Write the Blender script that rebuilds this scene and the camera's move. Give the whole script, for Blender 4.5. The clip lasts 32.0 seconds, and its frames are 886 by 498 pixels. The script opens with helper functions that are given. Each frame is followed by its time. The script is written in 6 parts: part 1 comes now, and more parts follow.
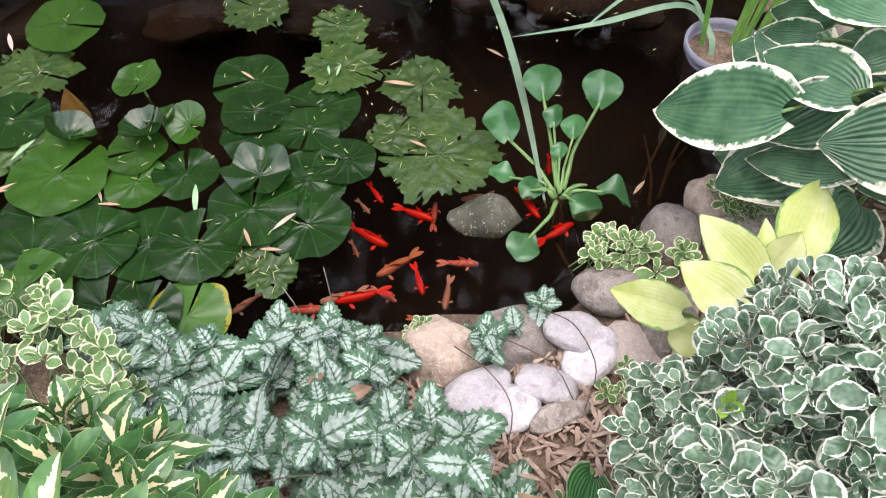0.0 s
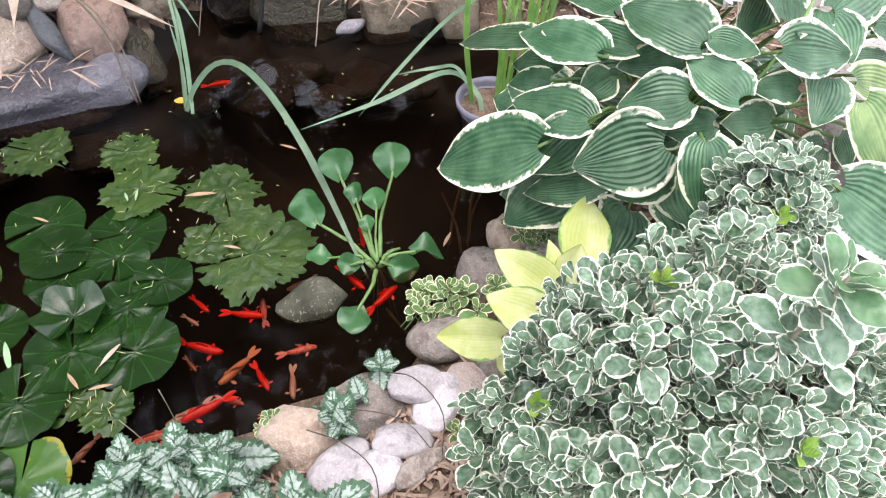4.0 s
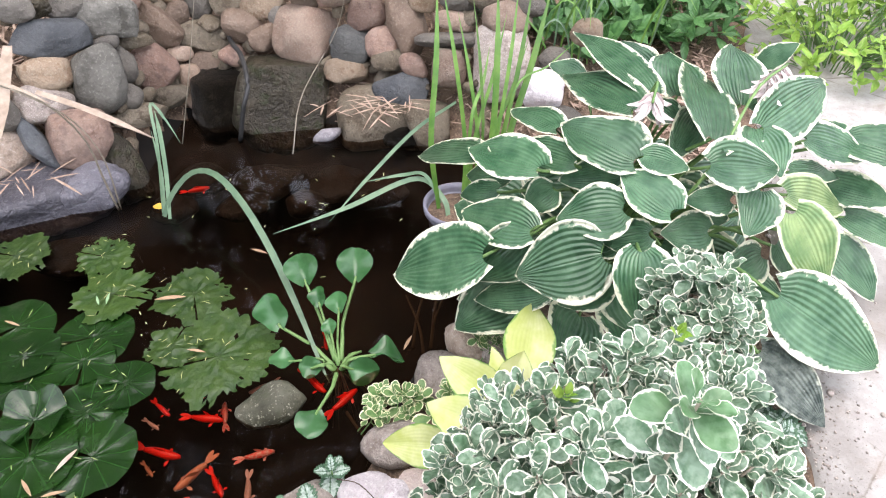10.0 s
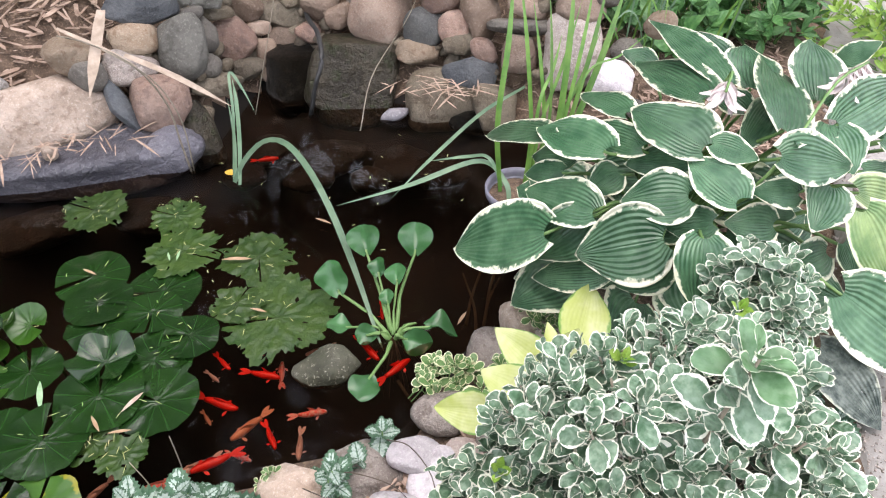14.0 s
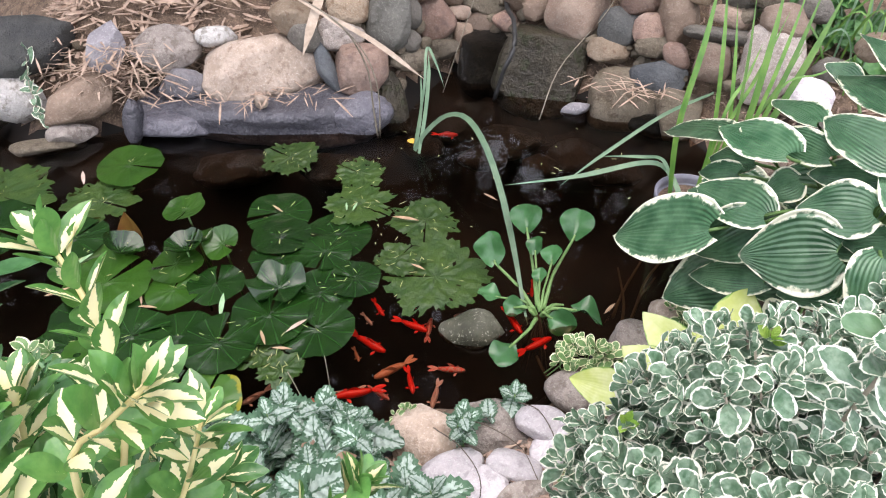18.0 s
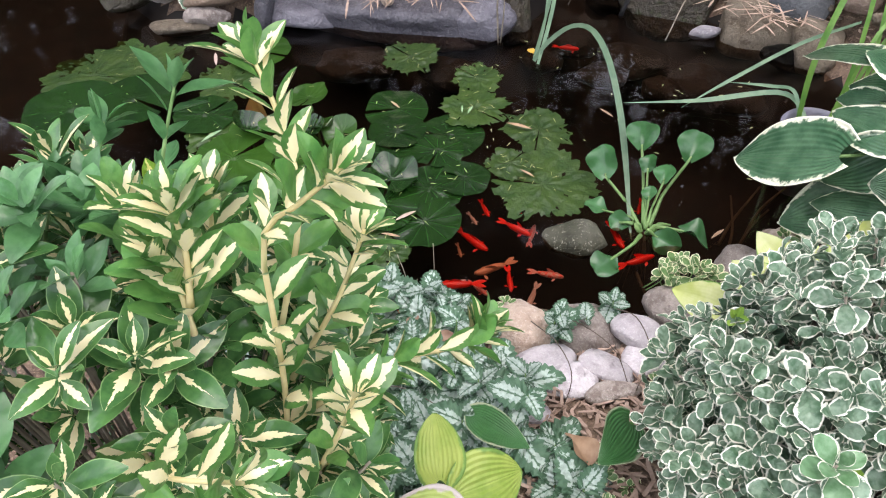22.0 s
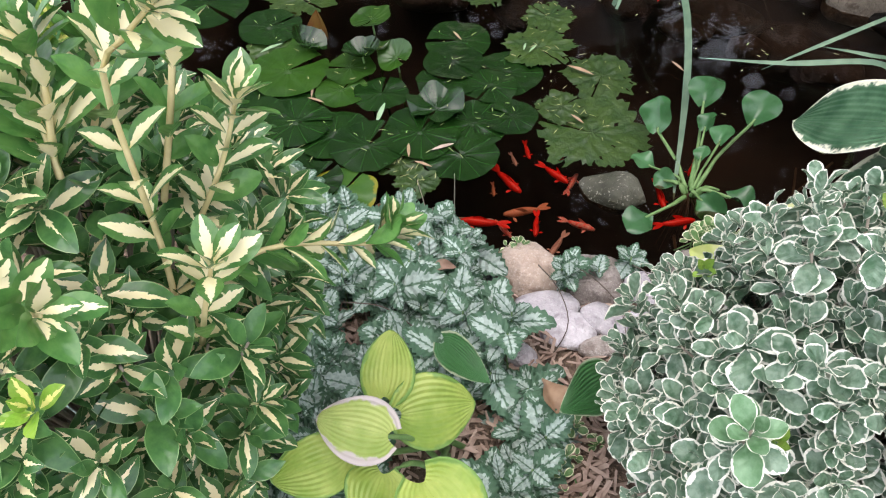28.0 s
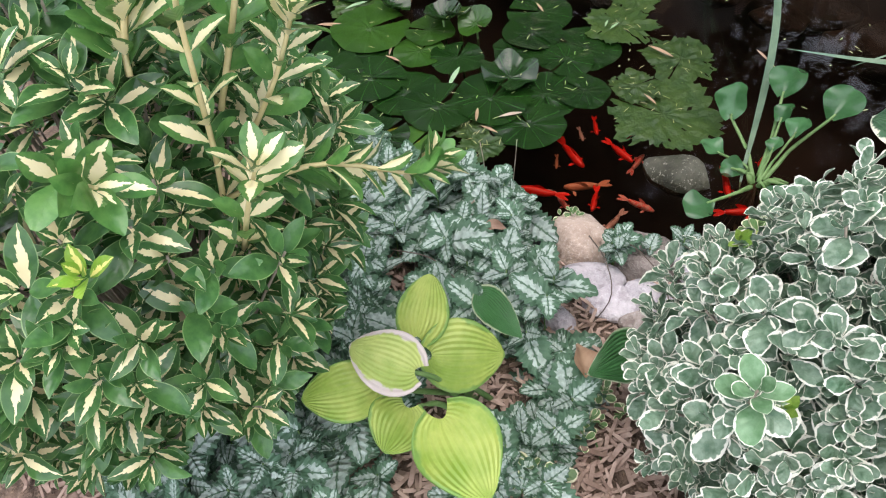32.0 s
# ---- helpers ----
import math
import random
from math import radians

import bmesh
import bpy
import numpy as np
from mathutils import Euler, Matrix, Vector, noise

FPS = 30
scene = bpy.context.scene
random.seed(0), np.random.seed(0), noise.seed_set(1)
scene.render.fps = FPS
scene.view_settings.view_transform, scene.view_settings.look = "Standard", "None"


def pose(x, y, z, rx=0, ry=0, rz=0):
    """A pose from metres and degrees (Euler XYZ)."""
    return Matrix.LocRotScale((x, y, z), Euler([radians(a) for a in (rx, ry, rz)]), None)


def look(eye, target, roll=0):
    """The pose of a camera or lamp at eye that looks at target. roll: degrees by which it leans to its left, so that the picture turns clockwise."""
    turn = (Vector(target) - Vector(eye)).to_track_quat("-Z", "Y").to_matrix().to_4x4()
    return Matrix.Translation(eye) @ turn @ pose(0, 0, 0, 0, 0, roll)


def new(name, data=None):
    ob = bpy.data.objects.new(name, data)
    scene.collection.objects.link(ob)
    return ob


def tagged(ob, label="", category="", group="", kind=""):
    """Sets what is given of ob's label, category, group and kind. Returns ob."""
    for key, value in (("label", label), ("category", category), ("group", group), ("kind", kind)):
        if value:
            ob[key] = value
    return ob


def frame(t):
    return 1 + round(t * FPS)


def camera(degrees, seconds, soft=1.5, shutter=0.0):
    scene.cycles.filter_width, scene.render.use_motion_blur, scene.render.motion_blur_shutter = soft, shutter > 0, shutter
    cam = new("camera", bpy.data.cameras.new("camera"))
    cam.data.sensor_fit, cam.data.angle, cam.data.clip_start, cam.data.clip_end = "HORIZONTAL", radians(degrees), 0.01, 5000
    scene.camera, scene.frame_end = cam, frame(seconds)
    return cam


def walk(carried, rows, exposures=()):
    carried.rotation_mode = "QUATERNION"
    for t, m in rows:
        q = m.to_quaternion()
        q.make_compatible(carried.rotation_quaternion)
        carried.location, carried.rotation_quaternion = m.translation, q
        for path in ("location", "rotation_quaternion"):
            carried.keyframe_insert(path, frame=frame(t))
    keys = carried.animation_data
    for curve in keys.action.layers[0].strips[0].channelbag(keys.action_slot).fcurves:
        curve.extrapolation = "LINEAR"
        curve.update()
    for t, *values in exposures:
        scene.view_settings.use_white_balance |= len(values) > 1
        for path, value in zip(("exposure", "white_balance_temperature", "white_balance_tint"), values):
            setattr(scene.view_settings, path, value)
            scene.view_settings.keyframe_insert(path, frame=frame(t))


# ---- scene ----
cam = camera(62.40, 32.0, 1.1)
PATH = [
    (0.0, pose(0.0000, -0.0000, 1.3492, 34.542, 0.236, -0.343)),
    (0.5, pose(0.0109, -0.0115, 1.3533, 34.497, -0.047, -3.124)),
    (1.0, pose(0.0193, -0.0214, 1.3568, 35.159, -0.262, -5.978)),
    (1.5, pose(0.0282, -0.0321, 1.3613, 35.679, -0.271, -8.548)),
    (2.0, pose(0.0255, -0.0338, 1.3625, 35.965, -0.178, -11.115)),
    (2.5, pose(0.0196, -0.0276, 1.3750, 36.516, -0.210, -13.853)),
    (3.0, pose(0.0178, -0.0309, 1.3826, 37.932, -0.438, -16.970)),
    (3.5, pose(0.0262, -0.0397, 1.3924, 39.510, -0.607, -19.268)),
    (4.0, pose(0.0506, -0.0719, 1.4032, 40.831, -0.392, -18.546)),
    (4.5, pose(0.0789, -0.0950, 1.4108, 42.057, -0.095, -16.853)),
    (6.5, pose(0.1049, -0.1131, 1.4340, 44.545, -0.391, -14.476)),
    (7.0, pose(0.0920, -0.1066, 1.4376, 44.607, -0.346, -14.341)),
    (7.5, pose(0.0897, -0.1004, 1.4363, 44.680, -0.364, -14.183)),
    (8.0, pose(0.0956, -0.1013, 1.4368, 44.503, -0.339, -14.106)),
    (8.5, pose(0.1044, -0.1034, 1.4411, 44.699, -0.482, -14.879)),
    (9.0, pose(0.1157, -0.1091, 1.4417, 44.943, -0.515, -15.969)),
    (9.5, pose(0.1353, -0.1133, 1.4527, 45.928, -0.493, -17.329)),
    (10.0, pose(0.1521, -0.1153, 1.4610, 47.923, -0.125, -18.408)),
    (10.5, pose(0.1626, -0.1148, 1.4678, 48.637, -0.032, -18.807)),
    (11.0, pose(0.1640, -0.1182, 1.4761, 48.554, -0.112, -18.867)),
    (11.5, pose(0.1612, -0.1194, 1.4764, 48.503, -0.271, -19.040)),
    (12.0, pose(0.1592, -0.1195, 1.4725, 48.426, -0.553, -19.328)),
    (12.5, pose(0.1535, -0.1175, 1.4677, 48.355, -0.667, -19.463)),
    (13.0, pose(0.1314, -0.1240, 1.4611, 48.066, -0.589, -18.263)),
    (13.5, pose(0.1213, -0.1403, 1.4508, 47.735, -0.508, -15.963)),
    (14.0, pose(0.1156, -0.1633, 1.4474, 47.577, -0.383, -12.775)),
    (14.5, pose(0.1023, -0.1777, 1.4401, 47.550, -0.409, -10.229)),
    (16.5, pose(0.0623, -0.2600, 1.4575, 48.340, 0.335, -5.679)),
    (17.0, pose(0.0893, -0.2658, 1.4490, 48.481, 0.600, -2.132)),
    (17.5, pose(0.0964, -0.2620, 1.4333, 48.538, 0.481, 0.750)),
    (18.0, pose(0.0920, -0.2725, 1.4272, 48.327, 0.529, 2.575)),
    (18.5, pose(0.0922, -0.2843, 1.4279, 47.711, 0.607, 4.185)),
    (19.0, pose(0.0929, -0.2886, 1.4257, 47.609, 0.590, 4.439)),
    (19.5, pose(0.0913, -0.2986, 1.4193, 47.334, 0.658, 4.763)),
    (20.0, pose(0.0893, -0.3067, 1.4197, 46.738, 0.972, 5.837)),
    (20.5, pose(0.0762, -0.3254, 1.4229, 46.811, 1.083, 7.466)),
    (21.0, pose(0.0626, -0.3426, 1.4213, 46.790, 1.130, 9.217)),
    (21.5, pose(0.0524, -0.3552, 1.4094, 45.357, 1.005, 10.301)),
    (22.0, pose(0.0503, -0.3632, 1.4033, 42.961, 0.844, 11.872)),
    (22.5, pose(0.0708, -0.3663, 1.3938, 41.422, 0.783, 12.935)),
    (23.0, pose(0.1083, -0.3690, 1.3807, 40.917, 0.759, 13.376)),
    (23.5, pose(0.1192, -0.3721, 1.3793, 40.776, 0.815, 13.740)),
    (24.0, pose(0.1022, -0.3926, 1.3931, 41.483, 0.591, 12.083)),
    (24.5, pose(0.0968, -0.4054, 1.3956, 42.317, 0.376, 9.198)),
    (25.0, pose(0.1236, -0.4019, 1.4029, 43.026, 0.529, 9.220)),
    (25.5, pose(0.1782, -0.3776, 1.3849, 42.759, 0.827, 12.591)),
    (26.0, pose(0.2110, -0.3593, 1.3600, 41.542, 1.037, 17.413)),
    (26.5, pose(0.2376, -0.3488, 1.3498, 40.492, 1.417, 21.804)),
    (28.5, pose(0.2394, -0.3177, 1.3260, 39.684, 1.838, 23.581)),
    (29.0, pose(0.2594, -0.3151, 1.3310, 39.531, 1.942, 27.805)),
    (29.5, pose(0.2740, -0.3280, 1.3367, 39.640, 2.125, 31.164)),
    (30.0, pose(0.2850, -0.3331, 1.3332, 39.659, 2.237, 31.233)),
    (30.5, pose(0.2892, -0.3438, 1.3284, 39.631, 2.176, 31.361)),
    (31.0, pose(0.2973, -0.3529, 1.3243, 39.388, 2.189, 31.414)),
    (31.5, pose(0.3034, -0.3545, 1.3261, 39.064, 2.244, 31.313)),
    (32.0, pose(0.3021, -0.3575, 1.3196, 38.768, 2.063, 31.136)),
]
walk(cam, PATH, [(0.0, 1.57, 6600, 16), (8.0, 1.59, 6600, 15), (10.0, 1.63, 6600, 15), (12.0, 1.46, 6600, 15), (14.0, 1.47, 6600, 15), (19.0, 1.48, 6600, 15), (22.0, 1.36, 6550, 16), (25.0, 1.28, 6500, 16), (31.0, 1.19, 6500, 15), (32.0, 1.19, 6500, 15)])

# ---- light ----
world = bpy.data.worlds.new("sky")
scene.world = world
world.use_nodes = True
wn = world.node_tree
sky = wn.nodes.new("ShaderNodeTexSky")
sky.sky_type, sky.sun_disc = "NISHITA", False
sky.sun_elevation, sky.sun_rotation = radians(83), radians(174)
sky.dust_density = 3.0
haze = wn.nodes.new("ShaderNodeMix")
haze.data_type = "RGBA"
haze.inputs[0].default_value, haze.inputs[7].default_value = 0.55, (9.0, 9.2, 9.6, 1)
wn.links.new(sky.outputs[0], haze.inputs[6]), wn.links.new(haze.outputs[2], wn.nodes["Background"].inputs[0])
wn.nodes["Background"].inputs[1].default_value = 0.15
sun = new("sun", bpy.data.lights.new("sun", "SUN"))
sun.data.energy, sun.data.angle, sun.data.color = 0.6, radians(50), (1.0, 0.96, 0.9)
sun.matrix_world = look((0.1, -0.6, 5.0), (0, 0, 0))

# ---- node helpers ----


def node(nt, kind, **sockets):
    n = nt.nodes.new("ShaderNode" + kind)
    for k, v in sockets.items():
        setattr_in(nt, n, k, v)
    return n


def setattr_in(nt, n, k, v):
    s = n.inputs[int(k[1:])] if k[0] == "i" and k[1:].isdigit() else n.inputs[k.replace("_", " ")]
    if isinstance(v, bpy.types.NodeSocket):
        nt.links.new(v, s)
    else:
        s.default_value = v


def calc(nt, op, a, b=0.0, c=0.0, clamp=False):
    n = node(nt, "Math", i0=a, i1=b, i2=c)
    n.operation, n.use_clamp = op, clamp
    return n.outputs[0]


def blend(nt, fac, a, b):
    n = nt.nodes.new("ShaderNodeMix")
    n.data_type = "RGBA"
    for s, v in ((n.inputs[0], fac), (n.inputs[6], a), (n.inputs[7], b)):
        if isinstance(v, bpy.types.NodeSocket):
            nt.links.new(v, s)
        else:
            s.default_value = (*v, 1) if isinstance(v, tuple) and len(v) == 3 else v
    return n.outputs[2]


def ramp(nt, x, lo, hi):
    n = node(nt, "MapRange", Value=x, From_Min=lo, From_Max=hi)
    n.interpolation_type = "SMOOTHSTEP"
    return n.outputs[0]


def fuzz(nt, scale, detail=4.0, rough=0.55, w=None, co=None):
    n = nt.nodes.new("ShaderNodeTexNoise")
    n.noise_dimensions = "4D"
    setattr_in(nt, n, "Scale", scale), setattr_in(nt, n, "Detail", detail), setattr_in(nt, n, "Roughness", rough)
    if co is None:
        co = node(nt, "TexCoord").outputs["Object"]
    nt.links.new(co, n.inputs["Vector"])
    if w is not None:
        nt.links.new(w, n.inputs["W"])
    return n.outputs[0]


def chance(nt):
    """A number for each loose piece and each object."""
    a = node(nt, "ObjectInfo").outputs["Random"]
    b = node(nt, "NewGeometry").outputs["Random Per Island"]
    return calc(nt, "FRACT", calc(nt, "ADD", a, calc(nt, "MULTIPLY", b, 7.31)))


def fresh(name):
    m = bpy.data.materials.new(name)
    m.use_nodes = True
    return m, m.node_tree, m.node_tree.nodes["Principled BSDF"]


def bumped(nt, bsdf, height, strength=0.4, distance=0.01):
    b = node(nt, "Bump", Strength=strength, Distance=distance, Height=height)
    nt.links.new(b.outputs[0], bsdf.inputs["Normal"])


def rock_mat(name, a, b, c, size=14.0, rough=0.75, spots=None, coat=0.0, flecks=(0.5, 0.72), level=0.54, relief=0.016):
    m, nt, p = fresh(name)
    r = calc(nt, "MULTIPLY", chance(nt), 40.0)
    big, fine = fuzz(nt, size, 5, 0.6, r), fuzz(nt, size * 14, 3, 0.7, r)
    col = blend(nt, ramp(nt, big, 0.35, 0.65), a, b)
    col = blend(nt, ramp(nt, fine, *flecks), col, c)
    if spots:
        col = blend(nt, ramp(nt, fuzz(nt, size * 2.3, 6, 0.65, r), 0.52, 0.62), col, spots)
    col = blend(nt, calc(nt, "MULTIPLY", ramp(nt, fuzz(nt, size * 0.45, 3, 0.5, r), 0.5, 0.7), 0.4), col, c)
    grain = fuzz(nt, size * 6, 5, 0.75, r)
    tone = calc(nt, "ADD", level, calc(nt, "MULTIPLY", chance(nt), 0.5))
    tone = calc(nt, "MULTIPLY", tone, calc(nt, "ADD", 0.62, calc(nt, "MULTIPLY", grain, 0.8)))
    hsv = node(nt, "HueSaturation", Color=col, Value=tone, Hue=0.5 if name.endswith("quartz") else 0.507, Saturation=1.0 if name.endswith("quartz") or name in ("sandstone", "bank_granite") else 1.2)
    nt.links.new(hsv.outputs[0], p.inputs["Base Color"])
    p.inputs["Roughness"].default_value = rough
    p.inputs["Coat Weight"].default_value = coat
    p.inputs["Coat Roughness"].default_value = 0.08
    vor = node(nt, "TexVoronoi", Vector=node(nt, "TexCoord").outputs["Object"], Scale=size * 1.1)
    vor.feature = "DISTANCE_TO_EDGE"
    crack = ramp(nt, calc(nt, "ADD", vor.outputs["Distance"], calc(nt, "MULTIPLY", fuzz(nt, size * 3, 3, 0.6, r), 0.12)), 0.03, 0.1)
    pit = fuzz(nt, size * 5, 4, 0.7, r)
    h = calc(nt, "ADD", calc(nt, "ADD", calc(nt, "MULTIPLY", big, 1.8), calc(nt, "MULTIPLY", pit, 0.4)), calc(nt, "ADD", calc(nt, "MULTIPLY", fine, 0.16), calc(nt, "MULTIPLY", crack, 0.08)))
    bumped(nt, p, h, 0.9, relief)
    return m


ROCK = {
    "blue": rock_mat("bluestone", (0.07524, 0.08217, 0.09009), (0.1109, 0.1188, 0.1257), (0.1465, 0.1505, 0.1525)),
    "grey": rock_mat("grey_stone", (0.1066, 0.09522, 0.08487), (0.1532, 0.1387, 0.1221), (0.1935, 0.1811, 0.1645)),
    "tan": rock_mat("tan_stone", (0.266, 0.1982, 0.1503), (0.3387, 0.266, 0.2098), (0.3833, 0.3271, 0.2693), spots=(0.2214, 0.152, 0.1123)),
    "pink": rock_mat("pink_stone", (0.2705, 0.1932, 0.1596), (0.331, 0.2554, 0.2134), (0.3746, 0.3175, 0.2738)),
    "rose": rock_mat("rose_stone", (0.2398, 0.1572, 0.1328), (0.303, 0.2171, 0.1831), (0.3484, 0.2754, 0.243), spots=(0.1944, 0.1345, 0.1166)),
    "brown": rock_mat("brown_stone", (0.1175, 0.0925, 0.0675), (0.1725, 0.1438, 0.1137), (0.2238, 0.1963, 0.1588), spots=(0.08875, 0.06875, 0.05125)),
    "dark": rock_mat("dark_stone", (0.049, 0.051, 0.052), (0.081, 0.081, 0.077), (0.112, 0.111, 0.105)),
    "pale": rock_mat("pale_stone", (0.351, 0.3375, 0.324), (0.486, 0.4657, 0.4455), (0.567, 0.54, 0.5265), spots=(0.243, 0.2228, 0.2025), level=0.7),
    "white": rock_mat("white_quartz", (0.58, 0.53, 0.555), (0.74, 0.69, 0.71), (0.82, 0.79, 0.8), 13, 0.6, spots=(0.52, 0.465, 0.49), level=0.6),
    "blush": rock_mat("blush_quartz", (0.48, 0.372, 0.336), (0.6, 0.492, 0.444), (0.672, 0.588, 0.54), 20, 0.6, level=0.7),
    "moss": rock_mat("mossy_stone", (0.03, 0.024, 0.016), (0.068, 0.055, 0.038), (0.1, 0.088, 0.066), 11, 0.42, spots=(0.036, 0.04, 0.016), relief=0.035),
    "wet": rock_mat("wet_rock", (0.006, 0.0055, 0.005), (0.018, 0.015, 0.012), (0.034, 0.03, 0.025), 34, 0.12, spots=(0.014, 0.011, 0.007), relief=0.12),
    "granite": rock_mat("bank_granite", (0.2484, 0.2052, 0.1836), (0.3672, 0.3132, 0.2808), (0.4752, 0.432, 0.3996), 18, spots=(0.216, 0.1728, 0.1512), level=0.7),
    "sand": rock_mat("sandstone", (0.32, 0.24, 0.19), (0.42, 0.33, 0.275), (0.49, 0.41, 0.355), 12, spots=(0.27, 0.195, 0.152), level=0.68),
    "lichen": rock_mat("lichened_stone", (0.02, 0.022, 0.01), (0.075, 0.072, 0.046), (0.36, 0.35, 0.29), 9, 0.75, spots=(0.03, 0.036, 0.014), flecks=(0.57, 0.64)),
    # near-black: the dimming by deep water is put into this colour
    "sunken": rock_mat("dimmed_sunken_stone", (0.0066, 0.0044, 0.00275), (0.0165, 0.0099, 0.00605), (0.022, 0.0154, 0.011)),
    "umber": rock_mat("umber_stone", (0.165, 0.118, 0.093), (0.235, 0.175, 0.142), (0.3, 0.24, 0.2), 9, 0.7),
    "flint": rock_mat("flint", (0.105, 0.1, 0.088), (0.165, 0.158, 0.142), (0.23, 0.22, 0.2), 9, 0.75, spots=(0.08, 0.075, 0.065)),
    "violet": rock_mat("violet_grey_stone", (0.2, 0.19, 0.205), (0.29, 0.275, 0.29), (0.36, 0.345, 0.35), 10, 0.75),
    "slate": rock_mat("slate", (0.085, 0.083, 0.098), (0.135, 0.132, 0.15), (0.19, 0.185, 0.2), 7, 0.5, relief=0.03),
}


def leaf_mat(name, base, base2, edge=None, mode="plain", th=0.8, amp=0.5, size=60.0, veins="side", vein=7.0, rough=0.42, glow=0.18, relief=0.25, specks=None, vcol=None, rim=None):
    """A leaf surface. u runs across the leaf, v from its stalk to its tip."""
    m, nt, p = fresh(name)
    rnd = chance(nt)
    uv = node(nt, "SeparateXYZ", Vector=node(nt, "UVMap").outputs[0])
    u, v = uv.outputs[0], uv.outputs[1]
    e = calc(nt, "ABSOLUTE", calc(nt, "SUBTRACT", calc(nt, "MULTIPLY", u, 2.0), 1.0))
    w = calc(nt, "MULTIPLY", rnd, 50.0)
    n = fuzz(nt, size, 4, 0.6, w)
    col = blend(nt, ramp(nt, n, 0.3, 0.7), base, base2)
    side = calc(nt, "SUBTRACT", calc(nt, "MULTIPLY", v, vein), calc(nt, "MULTIPLY", e, vein * 0.28))
    if veins == "radial":
        wave = calc(nt, "SINE", calc(nt, "MULTIPLY", v, 6.283 * vein))
    elif veins == "side":
        wave = calc(nt, "SINE", calc(nt, "MULTIPLY", side, 6.283))
    else:
        wave = calc(nt, "SINE", calc(nt, "MULTIPLY", e, 6.283 * vein))
    if vcol:
        col = blend(nt, ramp(nt, wave, 0.93, 1.0), col, vcol)
    jag = calc(nt, "MULTIPLY", calc(nt, "SUBTRACT", fuzz(nt, size * 1.6, 3, 0.65, w), 0.5), amp)
    if mode in ("centre", "silver"):
        way = node(nt, "CombineXYZ", X=calc(nt, "MULTIPLY", calc(nt, "SUBTRACT", v, calc(nt, "MULTIPLY", e, 0.4)), vein * 1.7), Y=calc(nt, "MULTIPLY", ramp(nt, u, 0.49, 0.51), 5.0), Z=calc(nt, "MULTIPLY", e, 1.2))
        flame = calc(nt, "MULTIPLY", calc(nt, "SUBTRACT", fuzz(nt, 1.0, 2, 0.6, w, way.outputs[0]), 0.5), amp)
    if mode == "margin":
        k = calc(nt, "ADD", calc(nt, "MAXIMUM", e, calc(nt, "SUBTRACT", calc(nt, "MULTIPLY", v, 4.0), 3.02)), jag)
        col = blend(nt, ramp(nt, k, th - 0.05, th + 0.05), col, edge)
    elif mode == "centre":
        far = calc(nt, "MAXIMUM", 0.0, calc(nt, "SUBTRACT", v, 0.35))
        k = calc(nt, "ADD", calc(nt, "ADD", calc(nt, "MULTIPLY", e, 1.75), calc(nt, "MULTIPLY", far, 0.95)), flame)
        k = calc(nt, "ADD", k, calc(nt, "ADD", calc(nt, "MULTIPLY", rnd, 0.4), ramp(nt, rnd, 0.66, 0.72)))
        col = blend(nt, ramp(nt, k, th - 0.03, th + 0.03), edge, col)
    elif mode == "silver":
        pale = blend(nt, ramp(nt, fuzz(nt, size * 2.5, 3, 0.6, w), 0.35, 0.7), edge, blend(nt, 0.45, edge, col))
        rib = calc(nt, "ADD", e, calc(nt, "MULTIPLY", ramp(nt, wave, 0.5, 1.0), -0.07))
        inner = blend(nt, ramp(nt, rib, 0.02, 0.1), col, pale)
        band = calc(nt, "ADD", calc(nt, "MAXIMUM", e, calc(nt, "SUBTRACT", calc(nt, "MULTIPLY", v, 2.2), 1.45)), flame)
        band = calc(nt, "ADD", band, calc(nt, "MULTIPLY", rnd, 0.3))
        col = blend(nt, ramp(nt, band, th - 0.06, th + 0.06), inner, col)
    if rim:
        col = blend(nt, ramp(nt, e, 0.9, 0.97), col, rim)
    if specks:
        col = blend(nt, ramp(nt, fuzz(nt, size * 5, 2, 0.5, w), 0.68, 0.74), col, specks)
    hsv = node(nt, "HueSaturation", Color=col, Value=calc(nt, "ADD", 0.8, calc(nt, "MULTIPLY", rnd, 0.4)))
    nt.links.new(hsv.outputs[0], p.inputs["Base Color"])
    p.inputs["Roughness"].default_value = rough
    bumped(nt, p, calc(nt, "ADD", calc(nt, "MULTIPLY", wave, 0.2 if veins == "radial" else 1.0), calc(nt, "MULTIPLY", n, 4.0 if veins == "radial" else 1.5)), relief, 0.004)
    if glow:
        tr = node(nt, "BsdfTranslucent", Color=hsv.outputs[0])
        mx = node(nt, "MixShader", i0=glow)
        nt.links.new(p.outputs[0], mx.inputs[1]), nt.links.new(tr.outputs[0], mx.inputs[2])
        nt.links.new(mx.outputs[0], nt.nodes["Material Output"].inputs[0])
    return m


def plain_mat(name, a, b, size=40.0, rough=0.6, relief=0.3, metal=0.0):
    m, nt, p = fresh(name)
    n = fuzz(nt, size, 5, 0.6, calc(nt, "MULTIPLY", chance(nt), 30.0))
    nt.links.new(blend(nt, ramp(nt, n, 0.3, 0.7), a, b), p.inputs["Base Color"])
    p.inputs["Roughness"].default_value, p.inputs["Metallic"].default_value = rough, metal
    bumped(nt, p, n, relief, 0.005)
    return m


